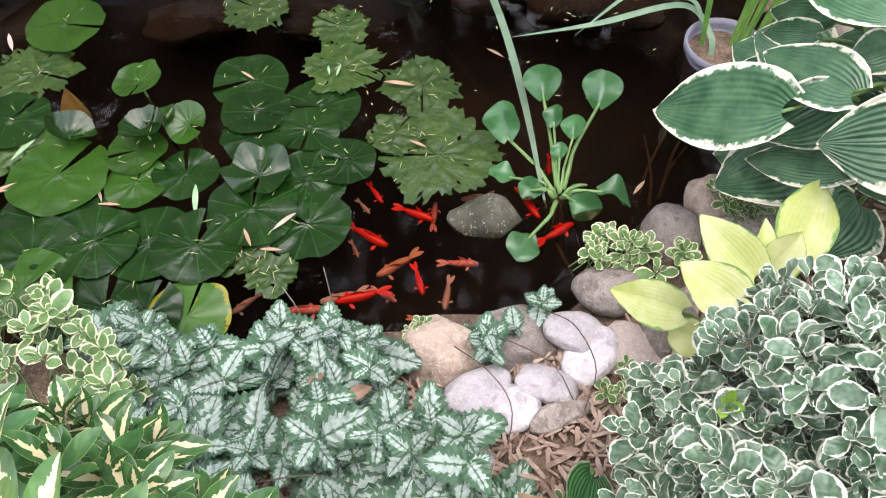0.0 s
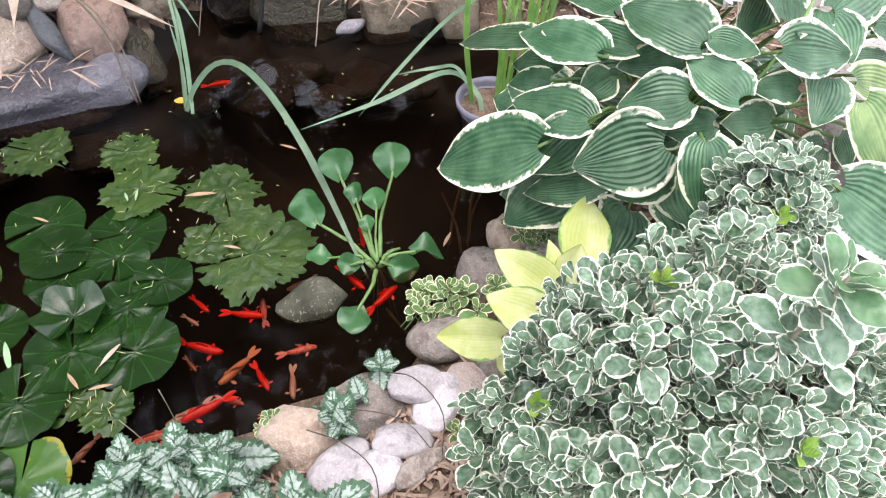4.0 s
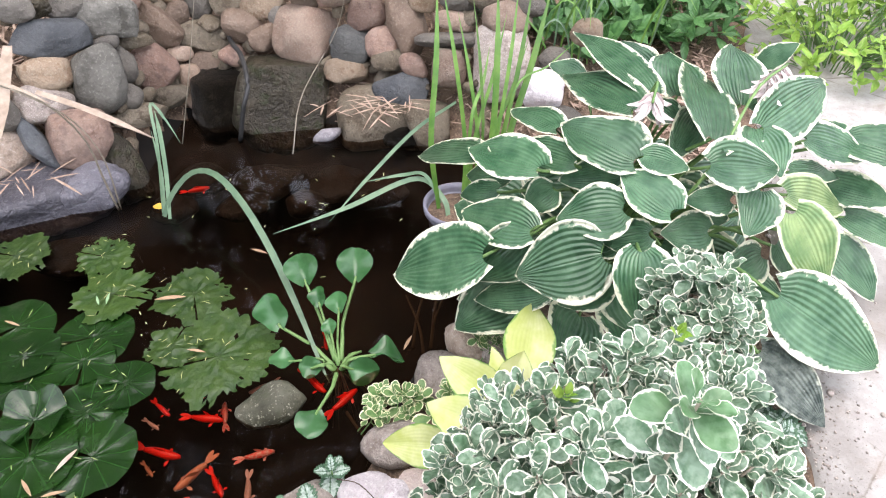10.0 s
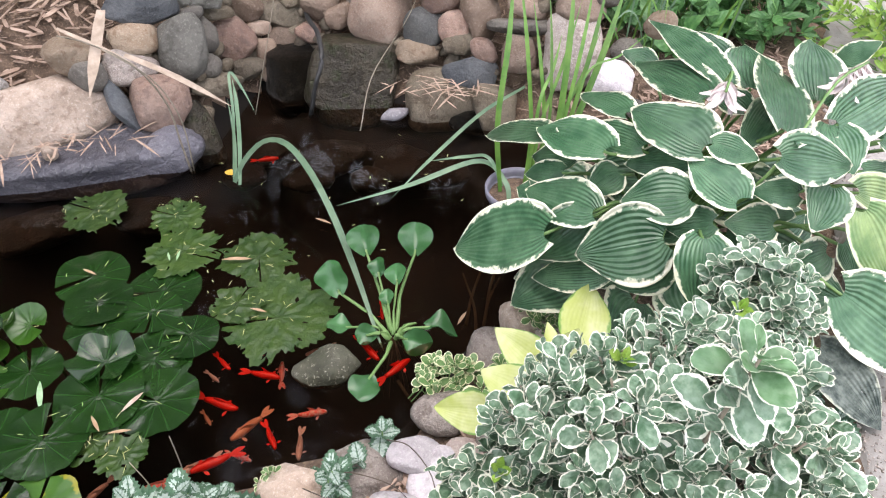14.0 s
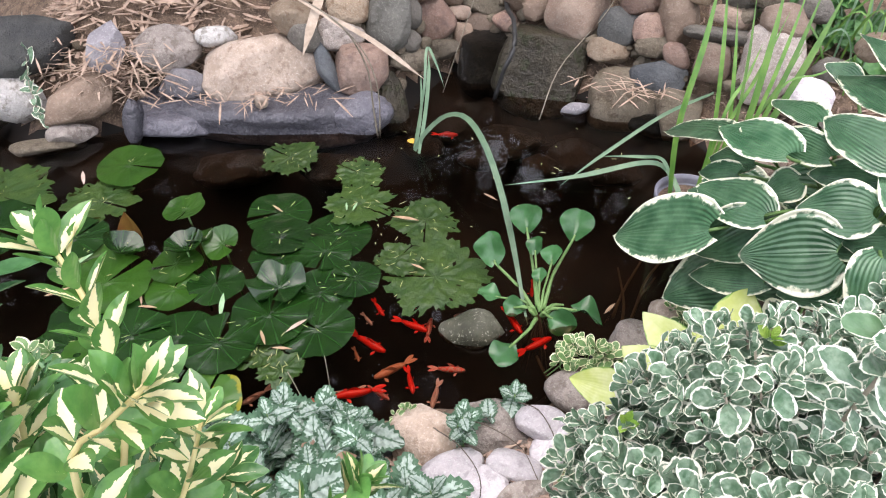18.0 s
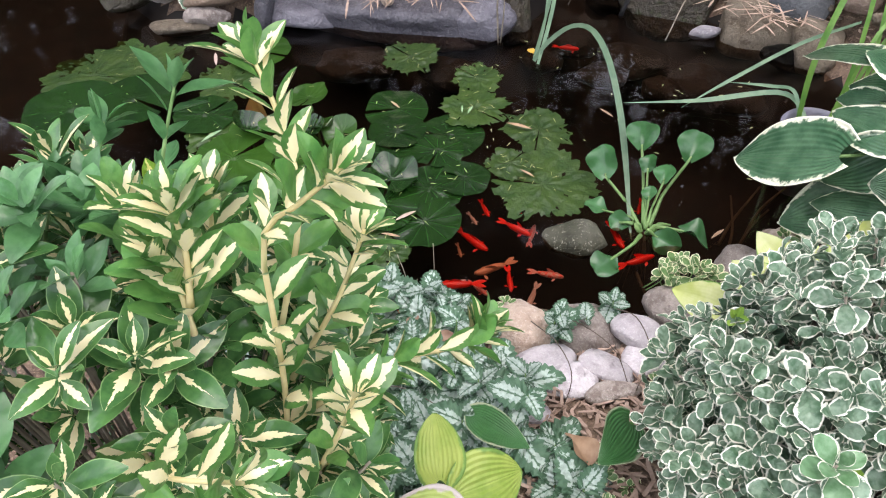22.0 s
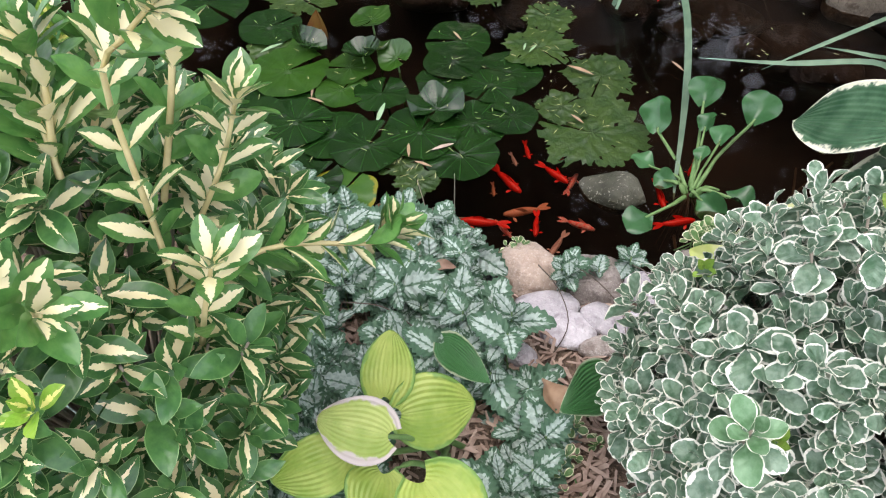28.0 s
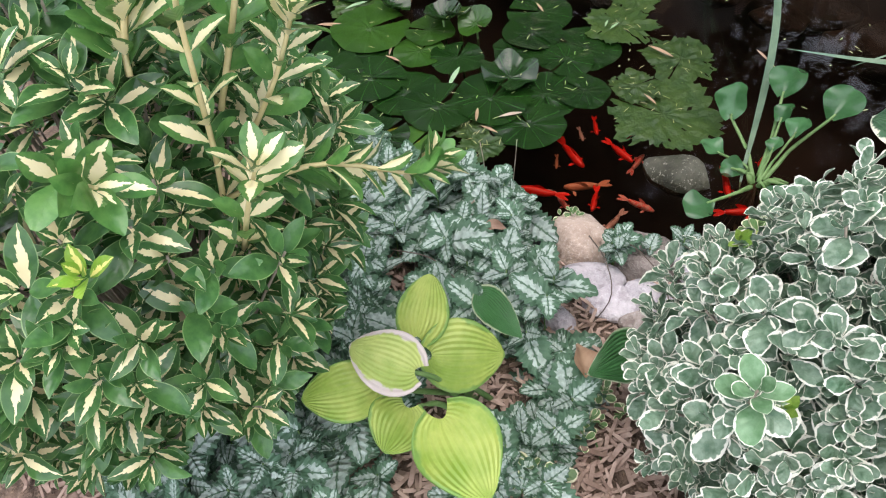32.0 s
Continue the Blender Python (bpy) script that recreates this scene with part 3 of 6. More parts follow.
def build_ground():
    xs, ys = axis(-3.2, 3.4, 0.045, 400), axis(-1.0, 3.8, 0.045, 400)
    V, F = [], []
    for y in ys:
        for x in xs:
            V.append((x, y, ground_z(x, y)))
    n = len(xs)
    for j in range(len(ys) - 1):
        for i in range(n - 1):
            a = j * n + i
            F.append((a, a + 1, a + n + 1, a + n))
    me = to_mesh("ground", V, F, None, SOIL)
    me.materials.append(MUD)
    for q in me.polygons:
        q.material_index = 1 if q.center.z < -0.005 else 0
    tagged(new("ground", me), "brown garden soil falling into the dark pond basin", "ground", kind="structure")


def build_water():
    V = [(x, y, 0) for x, y in SHORE]
    cx, cy = -0.6, 1.4
    big = [((x - cx) * 1.05 + cx, (y - cy) * 1.1 + cy, 0.0) for x, y, _ in V]
    me = to_mesh("water", big, [tuple(range(len(big)))], None, WATER, False)
    tagged(new("water", me), "still dark brown pond water", "water", kind="structure")


def build_path():
    """A pale concrete path with a broken, uneven edge."""
    def edge_x(y):
        return 1.02 + 0.62 * max(0, y - 0.3) + 0.03 * noise.noise(Vector((y * 7, 1, 0))) + 0.015 * noise.noise(Vector((y * 25, 2, 0)))
    ys = np.arange(-1.5, 3.2, 0.05)
    V, F = [], []
    for y in ys:
        e = edge_x(y)
        for k, x in enumerate((e, e + 0.012, e + 0.2, e + 0.6, e + 1.6)):
            V.append((x, y, 0.16 if k == 0 else 0.196 + 0.003 * noise.noise(Vector((x * 8, y * 8, 0)))))
    for j in range(len(ys) - 1):
        for i in range(4):
            a = j * 5 + i
            F.append((a, a + 1, a + 6, a + 5))
    tagged(new("pavement", to_mesh("pavement", V, F, None, CONCRETE)), "pale worn concrete garden path", "path", kind="structure")


def build_rubble():
    """Crumbs of concrete, grit and dirt along the broken edge of the path."""
    g = random.Random(19)
    V, F = [], []
    for i in range(1700):
        y = g.uniform(0.0, 1.6)
        x = 1.02 + 0.62 * max(0, y - 0.3) + abs(g.gauss(0, 0.1)) - 0.03
        d = g.uniform(0.002, 0.008) if i % 40 else g.uniform(0.012, 0.024)
        v, f = boulder((d, d * 0.8, d * 0.5), i * 1.3, 0.2, 1, faces=3)
        m = pose(x, y, 0.197 + d * 0.1, 0, 0, g.uniform(0, 360))
        b = len(V)
        V += [m @ Vector(p) for p in v]
        F += [tuple(k + b for k in q) for q in f]
    tagged(new("rubble", to_mesh("rubble", V, F, None, ROCK["granite"])), "pale brown grit and crumbs along the path's edge", "rubble", kind="stuff")


build_ground()
build_water()
build_path()
build_rubble()

# ---- stones ----
STONE_LABEL = {"blue": "blue-grey river stone", "grey": "rough grey river stone", "tan": "tan rounded river stone", "pink": "pinkish tan rounded stone",
               "rose": "dusky rose river stone", "brown": "weathered brown stone", "dark": "dark grey stone", "pale": "pale grey block of stone",
               "white": "white quartz stone", "blush": "blush white quartz stone", "moss": "mossy dark stone", "wet": "dark wet rock", "slate": "dark slate slab", "granite": "pale pinkish granite stone", "sand": "sandy rounded stone", "lichen": "mossy olive stone", "sunken": "colour-dimmed brown stone", "umber": "reddish brown river stone", "flint": "broken grey stone", "violet": "violet-grey stone"}
count = [0]


def stone(at, dims, turn, kind, where="in the stacked wall behind the pond", group="stones of the pond wall", rough=0.13, flat=0.0, spin=None, power=0.9, faces=5):
    count[0] += 1
    power = 0.62 if kind == "pale" else power
    sub = 4 if max(dims) > 0.17 else 3
    V, F = boulder(dims, count[0], rough, sub, flat, power, faces)
    o = new("stone", to_mesh("stone", V, F, None, ROCK[kind]))
    o.matrix_world = Matrix.Translation(at) @ (spin if spin else pose(0, 0, 0, 0, turn, 0))
    return tagged(o, STONE_LABEL[kind] + " " + where, "stone", group)


def wall_stone(at, dims, turn, lean, yaw, kind, where="in the stacked wall behind the pond", power=0.84, faces=8):
    """A stone of the stacked wall: it leans back, faces yaw and is rolled by turn."""
    dims = [d * 1.05 for d in dims]
    spin = pose(0, 0, 0, 0, 0, yaw) @ pose(0, 0, 0, lean, 0, 0) @ pose(0, 0, 0, 0, turn, 0)
    if kind in ("flint", "pale"):
        power, faces = 0.72, 10
    return stone(at, dims, 0, kind, where, "stones of the pond wall", 0.12, spin=spin, power=power, faces=faces)


wall_stone((-0.334, 2.310, 0.413), (0.226, 0.109, 0.130), 8, -23, 11, "blue")
wall_stone((-0.270, 2.377, 0.495), (0.145, 0.071, 0.091), 0, -21, 9, "grey")
wall_stone((-0.185, 2.393, 0.429), (0.209, 0.120, 0.165), 20, -22, 7, "flint")
wall_stone((-0.109, 2.527, 0.435), (0.118, 0.086, 0.118), 20, -21, 5, "rose")
wall_stone((-0.033, 2.567, 0.311), (0.202, 0.098, 0.111), 52, -23, 4, "umber")
wall_stone((0.035, 2.619, 0.307), (0.097, 0.068, 0.093), 0, -23, 2, "umber")
wall_stone((0.126, 2.639, 0.325), (0.098, 0.071, 0.115), 0, -22, 0, "grey")
wall_stone((0.038, 2.659, 0.362), (0.097, 0.047, 0.055), 0, -21, 2, "tan")
wall_stone((0.109, 2.585, 0.218), (0.204, 0.099, 0.125), 0, -24, 1, "brown")
wall_stone((-0.186, 2.325, 0.365), (0.086, 0.042, 0.045), 0, -24, 8, "grey")
wall_stone((-0.111, 2.429, 0.313), (0.119, 0.058, 0.063), 0, -24, 6, "brown")
wall_stone((-0.370, 2.241, 0.333), (0.152, 0.081, 0.112), 10, -25, 12, "tan")
wall_stone((-0.240, 2.257, 0.282), (0.175, 0.127, 0.208), 4, -26, 9, "flint")
wall_stone((-0.153, 2.326, 0.283), (0.081, 0.060, 0.123), 0, -25, 7, "grey")
wall_stone((-0.064, 2.447, 0.192), (0.156, 0.113, 0.168), -6, -26, 4, "rose")
wall_stone((0.023, 2.524, 0.198), (0.089, 0.043, 0.059), 4, -25, 2, "pink")
wall_stone((0.109, 2.525, 0.149), (0.121, 0.060, 0.082), 12, -26, 1, "umber")
wall_stone((-0.161, 2.253, 0.205), (0.089, 0.059, 0.081), 15, -27, 7, "grey")
wall_stone((0.037, 2.482, 0.111), (0.094, 0.069, 0.124), -10, -27, 2, "umber")
wall_stone((-0.050, 2.396, 0.100), (0.162, 0.079, 0.083), 0, -28, 4, "brown")
wall_stone((0.042, 2.434, 0.044), (0.082, 0.053, 0.073), 20, -29, 2, "umber")
wall_stone((0.258, 2.505, 0.277), (0.160, 0.083, 0.114), 22, -24, -2, "umber")
wall_stone((0.323, 2.448, 0.247), (0.131, 0.063, 0.084), -20, -25, -3, "umber")
wall_stone((0.346, 2.519, 0.353), (0.159, 0.094, 0.130), 0, -22, -4, "tan")
wall_stone((0.226, 2.578, 0.349), (0.131, 0.067, 0.093), 0, -22, -1, "brown")
wall_stone((0.397, 2.459, 0.318), (0.092, 0.049, 0.067), 0, -24, -5, "grey")
wall_stone((0.469, 2.400, 0.249), (0.214, 0.156, 0.247), 12, -25, -7, "pink")
wall_stone((0.197, 2.478, 0.183), (0.090, 0.056, 0.077), 0, -26, 0, "rose")
wall_stone((0.486, 2.457, 0.377), (0.116, 0.067, 0.091), 0, -22, -7, "umber")
wall_stone((0.558, 2.411, 0.380), (0.079, 0.042, 0.058), 0, -23, -8, "rose")
wall_stone((0.618, 2.292, 0.246), (0.166, 0.091, 0.125), 15, -26, -10, "dark")
wall_stone((0.679, 2.325, 0.343), (0.148, 0.105, 0.144), -20, -24, -12, "rose")
wall_stone((0.576, 2.258, 0.172), (0.163, 0.079, 0.096), 10, -28, -9, "tan")
wall_stone((0.710, 2.240, 0.268), (0.111, 0.081, 0.127), 0, -26, -13, "rose")
wall_stone((0.797, 2.242, 0.349), (0.134, 0.128, 0.263), -14, -24, -15, "umber")
wall_stone((0.746, 2.119, 0.134), (0.194, 0.099, 0.136), 0, -30, -14, "blue")
wall_stone((0.796, 2.129, 0.218), (0.106, 0.056, 0.078), 30, -28, -15, "rose")
wall_stone((0.972, 2.144, 0.432), (0.150, 0.073, 0.087), 0, -23, -19, "grey")
wall_stone((0.947, 2.119, 0.370), (0.155, 0.075, 0.071), 6, -24, -19, "pink")
wall_stone((0.919, 2.106, 0.309), (0.224, 0.109, 0.056), 0, -26, -18, "grey")
wall_stone((0.899, 2.061, 0.232), (0.121, 0.088, 0.149), 0, -28, -18, "pink")
wall_stone((1.060, 1.969, 0.264), (0.196, 0.143, 0.259), 0, -27, -23, "granite")
wall_stone((1.090, 2.020, 0.391), (0.163, 0.088, 0.120), 0, -24, -23, "pink")
wall_stone((1.164, 1.859, 0.207), (0.141, 0.103, 0.141), 10, -29, -26, "white")
wall_stone((1.211, 1.785, 0.130), (0.150, 0.073, 0.079), 0, -31, -28, "grey")
wall_stone((1.216, 1.893, 0.294), (0.109, 0.057, 0.078), 10, -27, -27, "grey")
wall_stone((0.864, 2.225, 0.421), (0.112, 0.076, 0.104), 0, -23, -16, "tan")
wall_stone((0.726, 2.189, 0.222), (0.132, 0.064, 0.082), 0, -27, -13, "brown")
wall_stone((-0.404, 2.190, 0.255), (0.170, 0.087, 0.119), 0, -27, 13, "granite")
wall_stone((-0.369, 2.371, 0.511), (0.125, 0.078, 0.107), 0, -20, 11, "moss")
wall_stone((0.149, 2.575, 0.270), (0.085, 0.047, 0.064), 0, -24, 0, "brown")
wall_stone((1.038, 2.093, 0.446), (0.117, 0.057, 0.078), 0, -23, -21, "brown")
wall_stone((1.162, 2.019, 0.440), (0.116, 0.062, 0.085), 0, -23, -25, "grey")
wall_stone((-0.682, 2.131, 0.151), (0.435, 0.211, 0.249), 3, -26, 17, "sand")
wall_stone((-0.445, 2.116, 0.158), (0.181, 0.088, 0.076), 66, -26, 12, "blue")
wall_stone((-0.326, 2.127, 0.152), (0.197, 0.143, 0.214), 0, -27, 9, "rose")
wall_stone((-0.954, 2.042, 0.125), (0.169, 0.082, 0.106), 10, -26, 23, "violet")
wall_stone((-1.022, 2.109, 0.230), (0.226, 0.116, 0.159), -4, -24, 24, "granite")
wall_stone((-1.197, 2.042, 0.269), (0.172, 0.087, 0.119), -55, -23, 28, "violet")
wall_stone((-1.288, 1.931, 0.118), (0.265, 0.129, 0.149), -16, -26, 31, "umber")
wall_stone((-1.537, 1.922, 0.127), (0.233, 0.121, 0.166), 28, -25, 36, "pale")
wall_stone((-1.884, 2.123, -0.007), (0.124, 0.090, 0.129), -20, -24, 39, "rose")
wall_stone((-1.666, 1.939, 0.066), (0.099, 0.050, 0.069), 0, -25, 38, "dark")
wall_stone((-1.692, 1.927, 0.020), (0.198, 0.096, 0.069), 0, -26, 38, "moss")
wall_stone((-1.324, 1.853, 0.034), (0.162, 0.079, 0.071), 12, -28, 33, "granite")
wall_stone((-1.579, 2.050, 0.249), (0.444, 0.216, 0.199), 0, -22, 35, "dark")
wall_stone((-1.951, 2.225, 0.025), (0.150, 0.082, 0.113), 0, -23, 38, "dark")
wall_stone((-0.406, 2.175, 0.249), (0.125, 0.073, 0.100), 0, -24, 11, "granite")
wall_stone((-0.841, 2.160, 0.264), (0.139, 0.067, 0.071), 0, -23, 20, "pale")
wall_stone((0.354, 2.339, 0.052), (0.336, 0.244, 0.378), 14, -29, -4, "moss", "with a flat face at the fall", 0.62, 4)
wall_stone((0.149, 2.429, 0.025), (0.240, 0.180, 0.260), 8, -29, 0, "wet", "glistening at the pond's edge", 0.58, 5)
wall_stone((0.654, 2.135, 0.030), (0.289, 0.171, 0.235), 0, -32, -12, "brown", "strewn with needles", 0.75, 4)
wall_stone((0.743, 2.019, -0.004), (0.187, 0.091, 0.083), 0, -33, -15, "wet", "glistening at the pond's edge", 0.8, 3)
wall_stone((0.805, 2.022, 0.053), (0.157, 0.114, 0.185), 0, -32, -16, "brown", "strewn with dry needles", 0.7, 6)
wall_stone((0.462, 2.120, 0.004), (0.105, 0.075, 0.055), -8, -14, -7, "violet", "lying in the water by the fall", 0.75, 9)
wall_stone((-0.221, 2.085, 0.034), (0.114, 0.109, 0.224), -8, -32, 9, "moss", "at the foot of the wall", 0.62, 6)
wall_stone((-0.145, 2.245, 0.132), (0.176, 0.085, 0.078), 6, -29, 7, "brown", "strewn with dry needles", 0.7, 6)
stone((0.476, 2.429, 0.436), (0.160, 0.099, 0.105), 0, "tan")
stone((0.582, 2.366, 0.428), (0.138, 0.098, 0.124), 0, "pink")
stone((0.835, 2.245, 0.504), (0.171, 0.117, 0.140), 0, "tan")
stone((-0.399, 2.310, 0.514), (0.115, 0.074, 0.081), 0, "grey")
stone((1.309, 1.865, 0.388), (0.110, 0.077, 0.097), 0, "tan")
stone((-0.563, 2.186, 0.321), (0.180, 0.115, 0.127), 0, "tan")
stone((-0.519, 2.140, 0.269), (0.119, 0.084, 0.105), 0, "grey")
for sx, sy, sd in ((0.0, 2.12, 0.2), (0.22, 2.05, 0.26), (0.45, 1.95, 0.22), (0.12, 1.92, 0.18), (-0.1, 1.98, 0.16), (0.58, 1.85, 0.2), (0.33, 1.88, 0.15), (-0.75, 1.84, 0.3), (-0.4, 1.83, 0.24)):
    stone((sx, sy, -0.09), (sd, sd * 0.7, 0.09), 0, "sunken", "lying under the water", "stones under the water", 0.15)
stone((-0.656, 1.95, 0.12), (0.05, 0.045, 0.05), 0, "sand", "lying on the slate edge")
wall_stone((-1.406, 1.828, -0.004), (0.242, 0.118, 0.063), 8, -28, 34, "brown", "lying wet at the waterline")
stone((-0.66, 2.05, 0.02), (0.84, 0.28, 0.18), 0, "slate", "forming the pond's edge", rough=0.15, flat=0.25, power=0.72, faces=0)
stone((-1.0, 1.99, 0.02), (0.3, 0.24, 0.13), 5, "slate", "forming the pond's edge", rough=0.16, flat=0.25, power=0.75, faces=2)
stone((-0.32, 1.99, 0.04), (0.24, 0.16, 0.15), -12, "slate", "at the pond's edge", rough=0.14)
stone((-1.11, 1.9, 0.05), (0.07, 0.1, 0.2), 12, "slate", "wedged upright in the bank")
NEAR_WHERE, NEAR_GROUP = "on the near bank of the pond", "stones of the near bank"


def bank_stone(at, dims, turn, kind):
    kind = {"tan": "sand", "grey": "granite", "brown": "granite", "rose": "granite", "pink": "sand"}.get(kind, kind)
    if kind in ("white", "blush"):
        dims = (dims[0] * 1.12, dims[1] * 1.12, dims[2] * 0.9)
    return stone(at, dims, 0, kind, NEAR_WHERE, NEAR_GROUP, 0.1 if kind in ("white", "blush") else 0.14, spin=pose(0, 0, 0, rng.uniform(-12, 12), rng.uniform(-12, 12), rng.uniform(-30, 30)))


bank_stone((-0.000, 0.640, 0.055), (0.159, 0.160, 0.137), 0, "tan")
bank_stone((0.135, 0.676, 0.035), (0.195, 0.155, 0.133), 0, "grey")
bank_stone((0.253, 0.679, 0.081), (0.107, 0.099, 0.058), 0, "white")
bank_stone((0.284, 0.629, 0.067), (0.091, 0.134, 0.079), 0, "white")
bank_stone((0.369, 0.642, 0.059), (0.123, 0.110, 0.065), 0, "blush")
bank_stone((0.066, 0.547, 0.092), (0.129, 0.086, 0.051), 0, "white")
bank_stone((0.121, 0.511, 0.092), (0.109, 0.084, 0.049), 0, "white")
bank_stone((0.192, 0.561, 0.088), (0.107, 0.074, 0.044), 0, "white")
bank_stone((0.338, 0.784, 0.049), (0.154, 0.115, 0.099), 0, "brown")
bank_stone((0.496, 0.926, 0.047), (0.123, 0.140, 0.120), 0, "rose")
bank_stone((0.597, 1.003, 0.067), (0.116, 0.131, 0.113), 0, "pink")
bank_stone((0.673, 0.943, 0.068), (0.155, 0.131, 0.112), 0, "grey")
bank_stone((-0.105, 0.629, 0.043), (0.074, 0.070, 0.060), 0, "blue")
bank_stone((-0.227, 0.474, 0.093), (0.102, 0.077, 0.066), 0, "grey")
bank_stone((0.053, 0.409, 0.116), (0.067, 0.046, 0.027), 0, "white")
bank_stone((0.206, 0.497, 0.095), (0.120, 0.055, 0.047), 0, "brown")
bank_stone((0.449, 0.676, 0.061), (0.134, 0.098, 0.084), 0, "grey")
bank_stone((0.521, 0.752, 0.063), (0.114, 0.077, 0.066), 0, "brown")
bank_stone((1.004, 1.440, 0.191), (0.095, 0.096, 0.082), 0, "tan")
bank_stone((0.984, 1.615, 0.141), (0.113, 0.095, 0.081), 0, "tan")
stone((0.092, 1.012, 0.0), (0.165, 0.115, 0.1), -14, "lichen", "standing in the water", "", 0.16, power=1.05)


def pebble_fill(n, seed):
    """Small dark stones and shards in the gaps of the stacked wall."""
    g = random.Random(seed)
    V, F = [], []
    while n:
        x, z = g.uniform(-1.55, 1.2), g.uniform(0.06, 0.5)
        y = np.interp(x, [-3, -0.3, -0.18, -0.05, 0.08, 0.26, 0.5, 0.7, 1.1, 1.6], [1.96, 1.98, 2.05, 2.3, 2.42, 2.28, 2.16, 2.03, 1.7, 1.55]) + 0.72 * z + g.uniform(0.03, 0.1)
        d = g.uniform(0.03, 0.075)
        if x < -0.45 and z > 0.22:
            continue
        v, f = boulder((d, d * 0.8, d * g.uniform(0.5, 0.9)), g.random() * 90, 0.2, 2)
        m = pose(x, y, z, g.uniform(-40, 40), g.uniform(-40, 40), g.uniform(0, 90))
        b = len(V)
        V += [m @ Vector(p) for p in v]
        F += [tuple(i + b for i in q) for q in f]
        n -= 1
    tagged(new("pebbles", to_mesh("pebbles", V, F, None, ROCK["brown"])), "small brown pebbles filling the gaps of the wall", "pebbles", kind="stuff")


pebble_fill(230, 17)

# ---- water lilies ----


def pad_shape(r, kind, seed):
    """A round floating leaf with a notch; the worn ones are gnawed and holed."""
    g = random.Random(seed)
    worn = kind == "r"
    rings, segs = (10, 96) if worn else (7, 52)
    gap = g.uniform(0.1, 0.32) * (0.3 if worn else 0.8)
    o = Vector((seed * 2.7, seed * 1.3, 0))
    V, UV, F = [(0, 0, 0.001)], [(0.5, 0.0)], []
    for k in range(1, rings + 1):
        q = k / rings
        for i in range(segs + 1):
            a = gap * (1 - 0.55 * q) + (2 * math.pi - 2 * gap * (1 - 0.55 * q)) * i / segs
            d = Vector((math.cos(a), math.sin(a), 0))
            n = noise.noise(d * 1.6 + o) * 0.1 + noise.noise(d * 5 + o) * 0.035
            if worn:
                n += noise.noise(d * 2.2 + o) * 0.32 + noise.noise(d * 6 + o) * 0.16 + noise.noise(d * 15 + o) * 0.13
            rr = r * q * (1 + n * q)
            z = (0.0055 if worn else 0.004) * noise.noise(Vector((d.x * rr * (55 if worn else 30), d.y * rr * (55 if worn else 30), seed))) + 0.0035 * q * q * math.sin(a * 3 + seed)
            V.append((d.x * rr, d.y * rr, z)), UV.append((0.5 + q * 0.5, i / segs))
    for i in range(segs):
        F.append((0, 1 + i, 2 + i))
    for k in range(rings - 1):
        for i in range(segs):
            a = 1 + k * (segs + 1) + i
            c = Vector(V[a])
            if worn and k > 2 and noise.noise(c * 60 + o) > 0.56 - 0.2 * (k == rings - 2):
                continue
            F.append((a, a + segs + 1, a + segs + 2, a + 1))
    return V, F, UV


PADS = {"n": PAD, "l": PAD_LIGHT, "r": PAD_WORN, "y": PAD_YELLOW}
lily = thing("water_lily", (-0.65, 1.15, 0), "dense green water lily with overlapping floating pads", "water lily", "water lilies")
lily_worn = thing("water_lily", (-0.15, 1.4, 0), "yellowish green water lily with gnawed ragged pads", "water lily", "water lilies")
pad_count = [0]


def pad(x, y, r, turn, kind):
    pad_count[0] += 1
    k = pad_count[0]
    owner = lily_worn if kind == "r" else lily
    V, F, UV = pad_shape(r, kind, k)
    lift = {"r": 0.002, "n": 0.006, "l": 0.014, "y": 0.004}[kind] + (k * 7 % 13) * 0.0011
    m = Matrix.Translation((x, y, lift)) @ pose(0, 0, 0, rng.uniform(-1.2, 1.2), rng.uniform(-1.2, 1.2), turn)
    part("lily_pad", to_mesh("lily_pad", V, F, UV, PADS[kind]), owner, {"l": "bright green young pad", "r": "gnawed pad strewn with needles", "y": "yellowing pad"}.get(kind, ""), m)


pad(-1.058, 1.691, 0.112, -10, "l")
pad(-1.093, 1.517, 0.112, -20, "r")
pad(-1.093, 1.322, 0.101, 60, "n")
pad(-1.030, 1.237, 0.082, 0, "r")
pad(-0.910, 1.134, 0.121, 60, "l")
pad(-0.936, 1.274, 0.053, 100, "l")
pad(-0.745, 1.210, 0.075, 200, "l")
pad(-0.723, 1.115, 0.076, 85, "l")
pad(-0.611, 1.142, 0.078, 100, "n")
pad(-0.504, 1.467, 0.101, 200, "n")
pad(-0.473, 1.348, 0.087, -20, "n")
pad(-0.462, 1.268, 0.087, 160, "n")
pad(-0.312, 1.371, 0.104, 180, "n")
pad(-0.333, 1.288, 0.076, -100, "n")
pad(-0.275, 1.175, 0.086, 90, "n")
pad(-0.232, 1.182, 0.074, 170, "n")
pad(-0.321, 1.122, 0.098, -60, "n")
pad(-0.439, 1.035, 0.109, 90, "n")
pad(-0.308, 0.995, 0.098, 150, "n")
pad(-0.548, 0.931, 0.099, 80, "n")
pad(-0.658, 0.944, 0.105, -60, "n")
pad(-0.776, 0.945, 0.099, 20, "n")
pad(-0.894, 1.000, 0.127, -40, "n")
pad(-0.905, 0.901, 0.110, -100, "n")
pad(-0.896, 0.819, 0.101, 40, "l")
pad(-0.716, 0.780, 0.099, 90, "n")
pad(-0.625, 0.759, 0.081, 70, "n")
